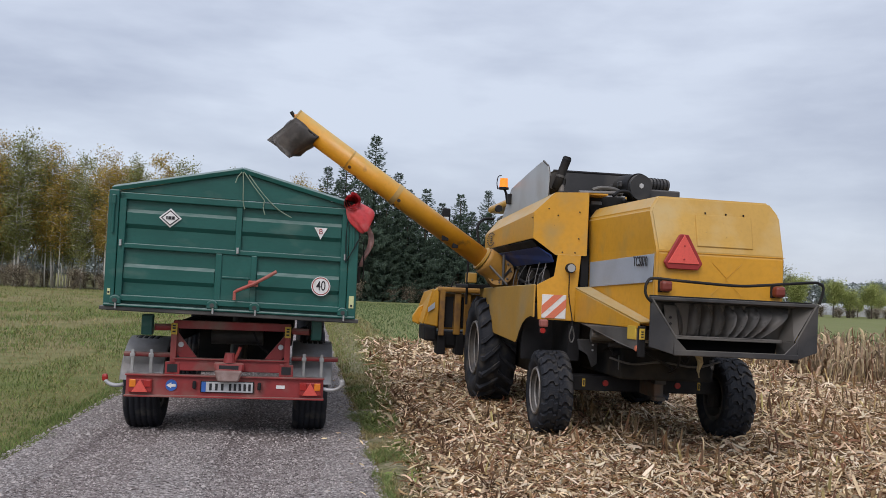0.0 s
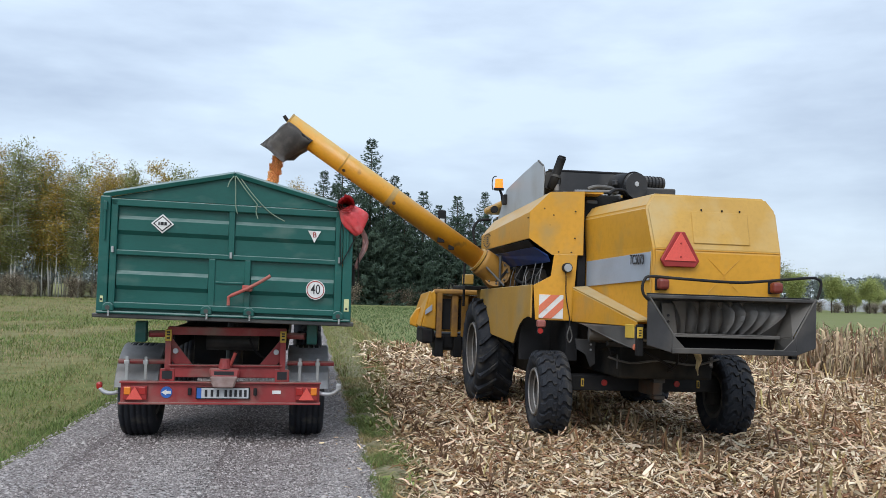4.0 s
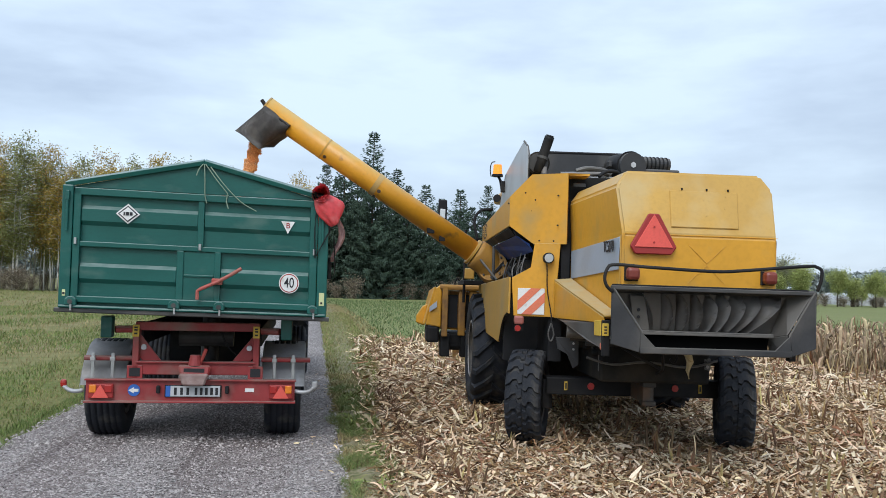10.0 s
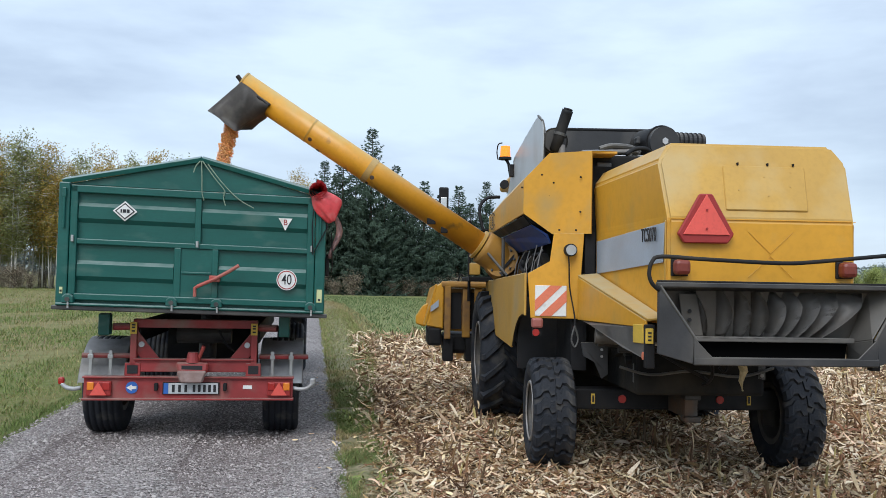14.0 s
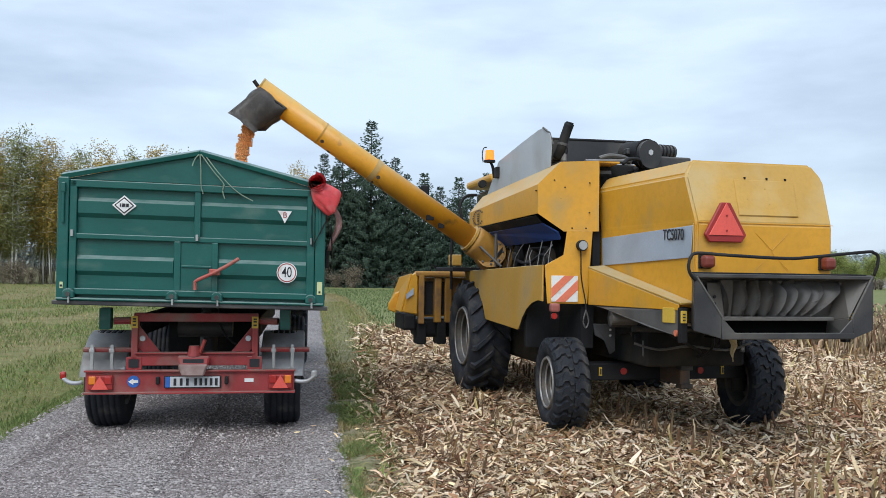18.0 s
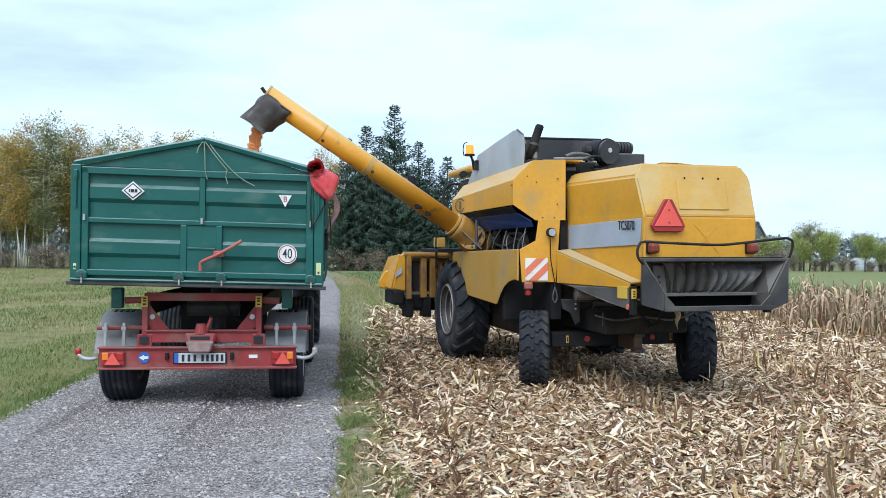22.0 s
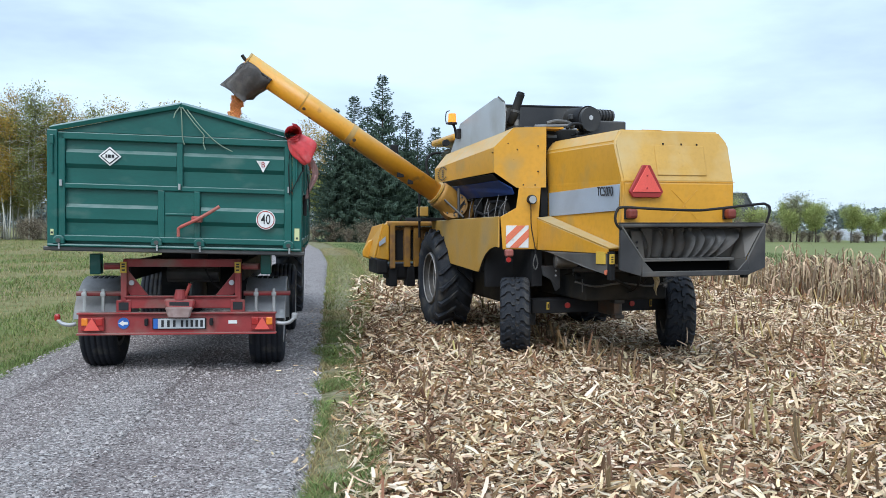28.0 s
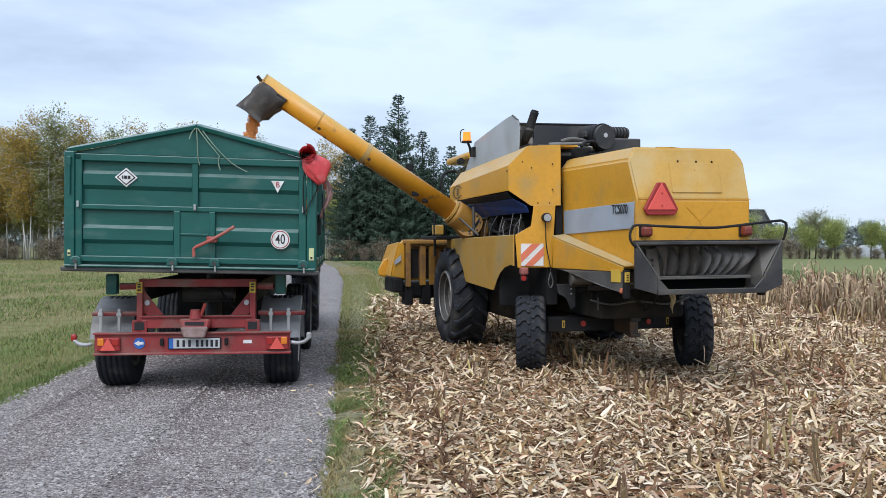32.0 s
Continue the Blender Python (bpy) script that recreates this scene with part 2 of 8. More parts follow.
DUST = (0.42, 0.36, 0.25)
M = dict(
    yellow=mat("yellow_paint", (0.645, 0.318, 0.022), 0.42, var=0.10, scale=1.2, fine=18, bump=0.02, dirt=(0.40, 0.27, 0.09), dirt_at=0.66, dirt_scale=2.2, top_dust=(0.46, 0.36, 0.17)),
    yellow_dull=mat("dusty_yellow_paint", (0.53, 0.30, 0.05), 0.6, var=0.16, scale=1.6, fine=24, bump=0.03, dirt=(0.36, 0.26, 0.12), dirt_at=0.58, top_dust=(0.42, 0.34, 0.19)),
    silver=mat("silver_band", (0.42, 0.47, 0.54), 0.5, metal=0.2, var=0.1, bump=0.02, dirt=(0.42, 0.38, 0.30), dirt_at=0.7),
    black=mat("black_steel", (0.016, 0.016, 0.0175), 0.65, var=0.4, fine=40, dirt=(0.046, 0.039, 0.030), dirt_at=0.62, bump=0.08, spec=0.22),
    dark=mat("dusty_dark_steel", (0.032, 0.032, 0.034), 0.5, var=0.35, fine=35, dirt=(0.115, 0.105, 0.09), dirt_at=0.58, bump=0.06, top_dust=(0.12, 0.11, 0.095)),
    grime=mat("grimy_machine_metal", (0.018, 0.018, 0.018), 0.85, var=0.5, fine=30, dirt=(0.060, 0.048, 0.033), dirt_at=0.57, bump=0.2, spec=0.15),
    blue=mat("blue_panel", (0.028, 0.075, 0.29), 0.5, var=0.2, bump=0.02, dirt=(0.10, 0.11, 0.14), dirt_at=0.62),
    tyre=mat("black_rubber", (0.022, 0.025, 0.032), 0.8, spec=0.3, var=0.3, fine=50, bump=0.25, dirt=(0.10, 0.09, 0.075), dirt_at=0.64, dirt_scale=5),
    # darker copy of the rim steel, with the dish's shade in its colour
    rim_dark=mat("painted_rim_shade", (0.075, 0.07, 0.065), 0.6, var=0.3, dirt=(0.13, 0.11, 0.085), dirt_at=0.6, dirt_scale=6),
    rim=mat("dull_rim_steel", (0.34, 0.33, 0.32), 0.5, metal=0.3, var=0.3, dirt=(0.16, 0.12, 0.08), dirt_at=0.55, dirt_scale=6),
    red_lens=mat("red_lens", (0.36, 0.022, 0.018), 0.3, var=0.1, bump=0.0),
    amber_lens=mat("amber_lens", (0.75, 0.22, 0.02), 0.3, var=0.1, bump=0.0),
    faded_red=mat("faded_red_plastic", (0.36, 0.12, 0.10), 0.5, var=0.2, bump=0.0),
    lamp_red=mat("weathered_red_lens", (0.19, 0.035, 0.022), 0.4, var=0.2, bump=0.0),
    reflex_red=mat("reflex_red", (0.72, 0.10, 0.075), 0.5, var=0.1, bump=0.0),
    border_red=mat("border_red", (0.30, 0.022, 0.02), 0.5, var=0.15, bump=0.0),
    white=mat("white_enamel", (0.74, 0.74, 0.72), 0.5, var=0.06, bump=0.02, dirt=(0.45, 0.41, 0.34), dirt_at=0.66, dirt_scale=9),
    orange=mat("orange_reflective", (0.70, 0.19, 0.10), 0.5, var=0.08, bump=0.0),
    ink=mat("black_ink", (0.015, 0.015, 0.018), 0.6, var=0.1, bump=0.0),
    glow=mat("glowing_amber", (1.0, 0.42, 0.05), 0.3, emit=5.0, var=0.02, bump=0.0),
    amber_dome=mat("amber_dome", (0.95, 0.26, 0.015), 0.25, emit=0.55, var=0.05, bump=0.0),
    lamp_glass=mat("lamp_glass", (0.62, 0.63, 0.62), 0.15, metal=0.5, var=0.1, bump=0.05),
    green=mat("green_paint", (0.005, 0.087, 0.071), 0.42, var=0.14, scale=2.2, fine=22, bump=0.03, dirt=(0.085, 0.15, 0.125), dirt_at=0.70, dirt_scale=2.6, stretch=(1, 1, 2.2), top_dust=(0.17, 0.23, 0.21)),
    chassis_red=mat("oxide_red_paint", (0.30, 0.035, 0.035), 0.55, var=0.25, scale=4, fine=26, bump=0.05, dirt=(0.22, 0.15, 0.12), dirt_at=0.60, dirt_scale=3, top_dust=(0.30, 0.20, 0.17)),
    galva=mat("galvanised_sheet", (0.56, 0.57, 0.59), 0.5, metal=0.35, var=0.18, scale=6, fine=30, dirt=(0.21, 0.19, 0.16), dirt_at=0.55),
    steel=mat("bright_steel", (0.50, 0.50, 0.49), 0.4, metal=0.7, var=0.2, bump=0.05),
    handle_red=mat("faded_red_handle", (0.42, 0.07, 0.055), 0.6, var=0.2, dirt=(0.25, 0.16, 0.12), dirt_at=0.6),
    tarp=mat("red_tarpaulin", (0.60, 0.055, 0.06), 0.45, var=0.22, scale=9, fine=40, bump=0.2, dirt=(0.66, 0.26, 0.24), dirt_at=0.64, dirt_scale=5),
    tarp_pale=mat("faded_tarpaulin", (0.70, 0.47, 0.45), 0.55, var=0.25, scale=9, fine=40, bump=0.25),
    vane=mat("dusty_vane_steel", (0.27, 0.26, 0.25), 0.42, metal=0.2, var=0.35, scale=5, fine=30, dirt=(0.20, 0.175, 0.15), dirt_at=0.55, dirt_scale=5, bump=0.06),
    vane_dark=mat("worn_dark_sheet", (0.11, 0.106, 0.10), 0.5, metal=0.2, var=0.35, scale=4, fine=30, dirt=(0.15, 0.135, 0.115), dirt_at=0.55, bump=0.06),
    auger=mat("scuffed_auger_paint", (0.66, 0.305, 0.018), 0.42, var=0.14, scale=1.6, fine=22, bump=0.02, dirt=(0.20, 0.11, 0.035), dirt_at=0.66, dirt_soft=0.06, dirt_scale=5.5, top_dust=(0.52, 0.36, 0.12)),
    rust=mat("rusty_yellow_steel", (0.43, 0.215, 0.028), 0.65, var=0.3, scale=4, fine=30, dirt=(0.16, 0.09, 0.045), dirt_at=0.52, dirt_scale=4, bump=0.08),
    rusty_steel=mat("rusty_worn_steel", (0.10, 0.088, 0.075), 0.6, metal=0.3, var=0.3, scale=8, fine=30, dirt=(0.13, 0.075, 0.045), dirt_at=0.5, dirt_scale=9),
    jaw_pale=mat("worn_pinkish_jaw", (0.36, 0.27, 0.25), 0.6, var=0.25, scale=8, dirt=(0.22, 0.14, 0.12), dirt_at=0.55, dirt_scale=7),
    rope=mat("pale_rope", (0.22, 0.30, 0.22), 0.8, var=0.3, bump=0.2),
    boot=mat("dusty_rubber_sheet", (0.105, 0.095, 0.087), 0.45, var=0.35, scale=5, dirt=(0.20, 0.18, 0.155), dirt_at=0.56, dirt_scale=6),
    shield=mat("grey_translucent_sheet", (0.42, 0.44, 0.45), 0.35, var=0.12, scale=2, bump=0.02, dirt=(0.30, 0.29, 0.27), dirt_at=0.6),
    plate_blue=mat("sign_blue", (0.03, 0.12, 0.42), 0.5, var=0.1, bump=0.0),
    plate_white=mat("plate_white", (0.50, 0.51, 0.52), 0.5, var=0.05, bump=0.0),
    label_yellow=mat("yellow_sticker", (0.62, 0.41, 0.05), 0.6, var=0.1, bump=0.0),
    label_pale=mat("pale_sticker", (0.60, 0.62, 0.32), 0.6, var=0.1, bump=0.0),
    grain=mat("maize_grain", (0.80, 0.40, 0.15), 0.6, var=0.15, fine=120, per_island=0.25, hue=0.015, bump=0.1),
    dusty=mat("tan_dusted_paint", (0.52, 0.305, 0.058), 0.6, var=0.10, scale=2, fine=30, bump=0.02, dirt=(0.50, 0.37, 0.17), dirt_at=0.55, dirt_scale=1.8),
    # near-black without sheen: the chopper cavity's shade is put into the colour
    cavity_shade=mat("painted_cavity_shade", (0.004, 0.004, 0.004), 0.95, var=0.2, bump=0.0, spec=0.03),
    straw=mat("caught_straw", (0.52, 0.42, 0.24), 0.85, var=0.3, fine=80, bump=0.3),
    glass=mat("dark_cab_glass", (0.03, 0.035, 0.04), 0.08, var=0.1, bump=0.0, spec=0.8),
    tractor_paint=mat("tractor_grey", (0.05, 0.05, 0.055), 0.6, var=0.2),
)

# ---- mesh tools ----
def link(name, bm, material, parent=None, label="", smooth=False):
    me = bpy.data.meshes.new(name)
    bmesh.ops.recalc_face_normals(bm, faces=bm.faces)
    bm.to_mesh(me)
    bm.free()
    for mm in material if isinstance(material, (list, tuple)) else [material]:
        me.materials.append(mm)
    if smooth:
        me.shade_smooth()
    ob = new(name, me)
    if parent is not None:
        ob.parent = parent
    if label:
        ob["label"] = label
    return ob


def part(name, bm, material, parent, label="", smooth=False):
    return link(name, bm, material, parent, label, smooth)


def raw(name, verts, faces, material, parent=None, smooth=False):
    me = bpy.data.meshes.new(name)
    me.from_pydata(verts, [], faces)
    me.materials.append(material)
    if smooth:
        me.shade_smooth()
    ob = new(name, me)
    if parent is not None:
        ob.parent = parent
    return ob


def bevel_all(bm, r, seg=2):
    bmesh.ops.bevel(bm, geom=list(bm.edges), offset=r, segments=seg, affect="EDGES", profile=0.5, clamp_overlap=True)


def block(x0, x1, y0, y1, z0, z1, r=0.0, bm=None):
    b = bmesh.new()
    bmesh.ops.create_cube(b, size=1)
    for v in b.verts:
        v.co = Vector(((x0 + x1) / 2 + v.co.x * (x1 - x0), (y0 + y1) / 2 + v.co.y * (y1 - y0), (z0 + z1) / 2 + v.co.z * (z1 - z0)))
    if r:
        bevel_all(b, min(r, 0.45 * min(abs(x1 - x0), abs(y1 - y0), abs(z1 - z0))))
    return merged(bm, b)


def merged(bm, b):
    if bm is None:
        return b
    me = bpy.data.meshes.new("tmp")
    b.to_mesh(me)
    b.free()
    bm.from_mesh(me)
    bpy.data.meshes.remove(me)
    return bm


def sheet(points, thick, r=0.004, bm=None):
    """A flat polygon in space with thickness, thickened to both sides."""
    b = bmesh.new()
    ps = [Vector(p) for p in points]
    nrm = Vector((0, 0, 0))
    for i, p in enumerate(ps):
        q = ps[(i + 1) % len(ps)]
        nrm += p.cross(q)
    nrm.normalize()
    lo = [b.verts.new(p - nrm * thick / 2) for p in ps]
    hi = [b.verts.new(p + nrm * thick / 2) for p in ps]
    b.faces.new(list(reversed(lo)))
    b.faces.new(hi)
    for i in range(len(ps)):
        j = (i + 1) % len(ps)
        b.faces.new((lo[i], lo[j], hi[j], hi[i]))
    if r:
        bevel_all(b, min(r, thick * 0.4), 1)
    return merged(bm, b)


def rod(p0, p1, r, seg=12, r1=None, bm=None, cap=True):
    b = bmesh.new()
    p0, p1 = Vector(p0), Vector(p1)
    d = p1 - p0
    bmesh.ops.create_cone(b, cap_ends=cap, segments=seg, radius1=r, radius2=r if r1 is None else r1, depth=d.length,
                          matrix=Matrix.Translation((p0 + p1) / 2) @ d.to_track_quat("Z", "Y").to_matrix().to_4x4())
    return merged(bm, b)


def pipe(points, r, seg=8, bm=None, radii=None, steps=0, up=(0, 0, 1)):
    """A tube along a bent line."""
    b = bmesh.new()
    ps = [Vector(p) for p in points]
    if steps:
        fine = []
        for i in range(len(ps) - 1):
            a, p, q, z = ps[max(i - 1, 0)], ps[i], ps[i + 1], ps[min(i + 2, len(ps) - 1)]
            for k in range(steps):
                t = k / steps
                fine.append(0.5 * (2 * p + (q - a) * t + (2 * a - 5 * p + 4 * q - z) * t * t + (3 * p - a - 3 * q + z) * t ** 3))
        ps = fine + [ps[-1]]
    rings = []
    up = Vector(up)
    for i, p in enumerate(ps):
        d = (ps[min(i + 1, len(ps) - 1)] - ps[max(i - 1, 0)]).normalized()
        s = d.cross(up)
        if s.length < 0.05:
            s = d.cross(Vector((0, 1, 0)))
        s.normalize()
        u = s.cross(d)
        rr = r if radii is None else radii[min(i, len(radii) - 1)]
        rings.append([b.verts.new(p + (s * math.cos(a) + u * math.sin(a)) * rr) for a in (2 * math.pi * k / seg for k in range(seg))])
    for a, c in zip(rings, rings[1:]):
        for k in range(seg):
            b.faces.new((a[k], a[(k + 1) % seg], c[(k + 1) % seg], c[k]))
    b.faces.new(list(reversed(rings[0])))
    b.faces.new(rings[-1])
    return merged(bm, b)


def lathe_x(profile, seg=36, bm=None):
    """A ring round the x axis from (x, radius) pairs; closed profile."""
    b = bmesh.new()
    rings = []
    for k in range(seg):
        a = 2 * math.pi * k / seg
        rings.append([b.verts.new((x, r * math.cos(a), r * math.sin(a))) for x, r in profile])
    n = len(profile)
    for k in range(seg):
        a, c = rings[k], rings[(k + 1) % seg]
        for i in range(n):
            j = (i + 1) % n
            b.faces.new((a[i], a[j], c[j], c[i]))
    return merged(bm, b)


def disc(center, normal, r, thick, seg=24, bm=None):
    c, nn = Vector(center), Vector(normal).normalized()
    return rod(c - nn * thick / 2, c + nn * thick / 2, r, seg, bm=bm)


def letters(name, text, size, m, material, parent, depth=0.002, label=""):
    cu = bpy.data.curves.new(name, "FONT")
    cu.body, cu.size, cu.extrude, cu.align_x, cu.align_y = text, size, depth, "CENTER", "CENTER"
    cu.offset = size * 0.004
    tmp = bpy.data.objects.new(name, cu)
    scene.collection.objects.link(tmp)
    me = bpy.data.meshes.new_from_object(tmp.evaluated_get(bpy.context.evaluated_depsgraph_get()))
    bpy.data.objects.remove(tmp)
    me.transform(m)
    me.materials.clear()
    me.materials.append(material)
    ob = new(name, me)
    ob.parent = parent
    if label:
        ob["label"] = label
    return ob


def thing(name, label, category, at=(0, 0, 0), group=""):
    return_ob = new(name)
    return_ob.empty_display_size = 0.2
    return_ob.location = at
    return tagged(return_ob, label, category, group)


def wheel(parent, name, at, R, W, rim_r, lugs, lug_h, style, side):
    """A wheel with its axle along x. side: -1 when its outer face looks to -x."""
    w = new(name)
    w.parent = parent
    w.location = at
    h = W / 2
    sh = R * 0.045
    prof = [(-h * 0.80, rim_r), (-h, rim_r + (R - rim_r) * 0.35), (-h, R * 0.86), (-h * 0.86, R - lug_h - sh * 0.4), (-h * 0.45, R - lug_h), (0, R - lug_h * 0.9),
            (h * 0.45, R - lug_h), (h * 0.86, R - lug_h - sh * 0.4), (h, R * 0.86), (h, rim_r + (R - rim_r) * 0.35), (h * 0.80, rim_r)]
    if style == "road":
        mid = []
        for gx in (-0.62, -0.30, 0.02, 0.34, 0.66):
            for dx, dr in ((-0.05, 0), (-0.035, -0.012), (0.035, -0.012), (0.05, 0)):
                mid.append(((gx + dx) * h, R + dr))
        prof = prof[:3] + [(-h * 0.90, R - 0.02)] + mid + [(h * 0.90, R - 0.02)] + prof[-3:]
    bm = lathe_x(prof, 48)
    for f in bm.faces:
        f.smooth = True
    lug_mesh = {}
    for s in (-1, 1) if lugs else ():
        lb = bmesh.new()
        if style == "tractor":
            line = [(s * h * 1.0, R * 0.90, 0.0), (s * h * 0.86, R, 0.02), (s * h * 0.4, R, 0.16), (s * -h * 0.02, R, 0.30)]
            wd = 0.022 / R * 1.4
        else:
            line = [(s * h * 1.0, R * 0.89, 0.0), (s * h * 0.90, R - 0.012, 0.0), (s * h * 0.72, R, 0.03), (s * h * 0.55, R, 0.115), (s * h * 0.34, R, 0.125), (s * h * 0.22, R, 0.03), (s * h * 0.04, R, 0.05)]
            wd = 0.044 / R
        prev = None
        for x, rr, da in line:
            ringv = []
            for dang, dr in ((-wd, 0), (wd, 0), (wd * 1.35, -lug_h * 1.5), (-wd * 1.35, -lug_h * 1.5)):
                ringv.append(lb.verts.new((x, (rr + dr) * math.sin(da + dang), (rr + dr) * math.cos(da + dang))))
            if prev:
                for i in range(4):
                    j = (i + 1) % 4
                    lb.faces.new((prev[i], prev[j], ringv[j], ringv[i]))
            else:
                lb.faces.new(ringv)
            prev = ringv
        lb.faces.new(list(reversed(prev)))
        bmesh.ops.recalc_face_normals(lb, faces=lb.faces)
        lug_mesh[s] = bpy.data.meshes.new("lug")
        lb.to_mesh(lug_mesh[s])
        lb.free()
        lug_mesh[s].materials.append(M["tyre"])
    for k in range(lugs):
        for s in (-1, 1):
            lo = new("lug", lug_mesh[s])
            lo.parent = w
            lo.rotation_euler = (-2 * math.pi * (k + (0.5 if s > 0 else 0)) / lugs, 0, 0)
    part("tyre", bm, M["tyre"], w, "black rubber tyre with worn grooves" if style == "road" else "black rubber tyre with coarse lugs")
    o = side
    prof = [(o * h * 0.84, rim_r + 0.012), (o * h * 0.90, rim_r), (o * h * 0.80, rim_r * 0.93), (o * h * 0.60, rim_r * 0.84), (o * h * 0.38, rim_r * 0.82), (o * h * 0.36, rim_r * 0.66), (o * h * 0.05, rim_r * 0.60), (o * h * 0.02, rim_r * 0.40), (o * h * 0.30, rim_r * 0.28),
            (o * h * 0.42, 0.01), (0, 0.01), (0, rim_r * 0.80), (-o * h * 0.80, rim_r * 0.86), (-o * h * 0.84, rim_r + 0.012)]
    rim = part("rim", lathe_x(prof, 36), M["rim_dark"], w, "dull steel rim with mud, its dish painted dark as shade", smooth=False)
    for rx, rr in ((0.90, 1.0), (0.62, 0.86), (0.40, 0.70)):
        part("rim_ring", lathe_x([(o * h * rx, rim_r * rr), (o * h * rx + o * 0.012, rim_r * rr - 0.006), (o * h * rx + o * 0.012, rim_r * rr - 0.022), (o * h * rx, rim_r * rr - 0.028)], 36), M["rim"], rim)
    for k in range(8):
        a = 2 * math.pi * k / 8
        bolt = rod((o * h * 0.24, rim_r * 0.42 * math.cos(a), rim_r * 0.42 * math.sin(a)), (o * h * 0.40, rim_r * 0.42 * math.cos(a), rim_r * 0.42 * math.sin(a)), 0.014, 6)
        part("bolt", bolt, M["dark"], rim)
    return w

# ---- ground, track, fields ----
def mat_ground(name, cols, scales, rough=0.95, bump=0.5, bump_scale=40.0, stretch=(1, 1, 1), dist=0.02):
    """Ground from three colours mixed by noise at two scales, with relief."""
    m = bpy.data.materials.new(name)
    m.use_nodes = True
    n, l = m.node_tree.nodes, m.node_tree.links
    b = n["Principled BSDF"]
    b.inputs["Roughness"].default_value = rough
    b.inputs["Specular IOR Level"].default_value = 0.2
    co = n.new("ShaderNodeTexCoord")
    mp = n.new("ShaderNodeMapping")
    mp.inputs["Scale"].default_value = stretch
    l.new(co.outputs["Object"], mp.inputs["Vector"])
    last = None
    for i, (s, lo, hi) in enumerate(scales):
        t = n.new("ShaderNodeTexNoise")
        t.inputs["Scale"].default_value, t.inputs["Detail"].default_value = s, 8
        l.new(mp.outputs["Vector"], t.inputs["Vector"])
        r = n.new("ShaderNodeMapRange")
        r.inputs["From Min"].default_value, r.inputs["From Max"].default_value = lo, hi
        l.new(t.outputs["Fac"], r.inputs["Value"])
        x = n.new("ShaderNodeMix")
        x.data_type = "RGBA"
        l.new(r.outputs["Result"], x.inputs["Factor"])
        if last is None:
            x.inputs["A"].default_value = (*cols[0], 1)
        else:
            l.new(last, x.inputs["A"])
        x.inputs["B"].default_value = (*cols[i + 1], 1)
        last = x.outputs["Result"]
    l.new(last, b.inputs["Base Color"])
    v = n.new("ShaderNodeTexVoronoi")
    v.inputs["Scale"].default_value = bump_scale
    l.new(mp.outputs["Vector"], v.inputs["Vector"])
    bp = n.new("ShaderNodeBump")
    bp.inputs["Strength"].default_value, bp.inputs["Distance"].default_value = bump, dist
    l.new(v.outputs["Distance"], bp.inputs["Height"])
    l.new(bp.outputs["Normal"], b.inputs["Normal"])
    return m


MG = dict(
    meadow=mat_ground("meadow_turf", [(0.155, 0.162, 0.054), (0.225, 0.19, 0.095), (0.115, 0.136, 0.04)], [(0.12, 0.42, 0.60), (1.7, 0.47, 0.66)], bump_scale=9, bump=0.8, dist=0.05),
    crop=mat_ground("young_crop", [(0.150, 0.172, 0.060), (0.17, 0.185, 0.070), (0.185, 0.155, 0.09)], [(0.2, 0.4, 0.6), (2.5, 0.54, 0.72)], bump_scale=6, bump=0.8, dist=0.05),
    gravel=mat_ground("track_gravel", [(0.256, 0.226, 0.214), (0.202, 0.175, 0.166), (0.47, 0.438, 0.42), (0.064, 0.053, 0.050)], [(1.1, 0.42, 0.64), (30.0, 0.49, 0.62), (40.0, 0.50, 0.64)], bump_scale=42, bump=1.0, dist=0.02),
    rut=mat_ground("track_rut_gravel", [(0.172, 0.143, 0.136), (0.225, 0.192, 0.182), (0.40, 0.365, 0.348), (0.050, 0.040, 0.038)], [(1.6, 0.42, 0.64), (32.0, 0.51, 0.65), (42.0, 0.50, 0.64)], bump_scale=46, bump=0.9, dist=0.015),
    stubble=mat_ground("maize_litter", [(0.17, 0.11, 0.062), (0.40, 0.29, 0.175), (0.045, 0.030, 0.019)], [(9.0, 0.42, 0.58), (22.0, 0.50, 0.62)], bump_scale=26, bump=1.0, dist=0.03, stretch=(1, 0.6, 1)),
    verge=mat_ground("verge_earth", [(0.19, 0.175, 0.09), (0.27, 0.235, 0.15), (0.11, 0.13, 0.05)], [(3.0, 0.4, 0.62), (11.0, 0.48, 0.64)], bump_scale=18, bump=0.9, dist=0.04),
)
G0 = -0.07


def right_edge(y):
    return float(np.interp(y, [-30, -10, 4.9, 6.9, 13.4, 37, 55, 80, 86, 92], [3.2, 1.6, 0.15, 0.02, -0.66, -2.95, -5.2, -9.4, -12.5, -18]))


def left_edge(y):
    return float(np.interp(y, [-30, -10, 0, 8.6, 12, 37, 55, 80, 84, 90], [-0.3, -1.7, -2.75, -3.50, -3.80, -6.3, -8.4, -12.2, -15, -22]))


def field_edge(y):
    return right_edge(y) + float(np.interp(y, [0, 5, 10, 25, 80], [0.30, 0.30, 0.34, 0.9, 1.4])) + 0.10 * noise.noise((0.3, y * 0.9, 0)) + 0.05 * noise.noise((1.3, y * 3.1, 0))


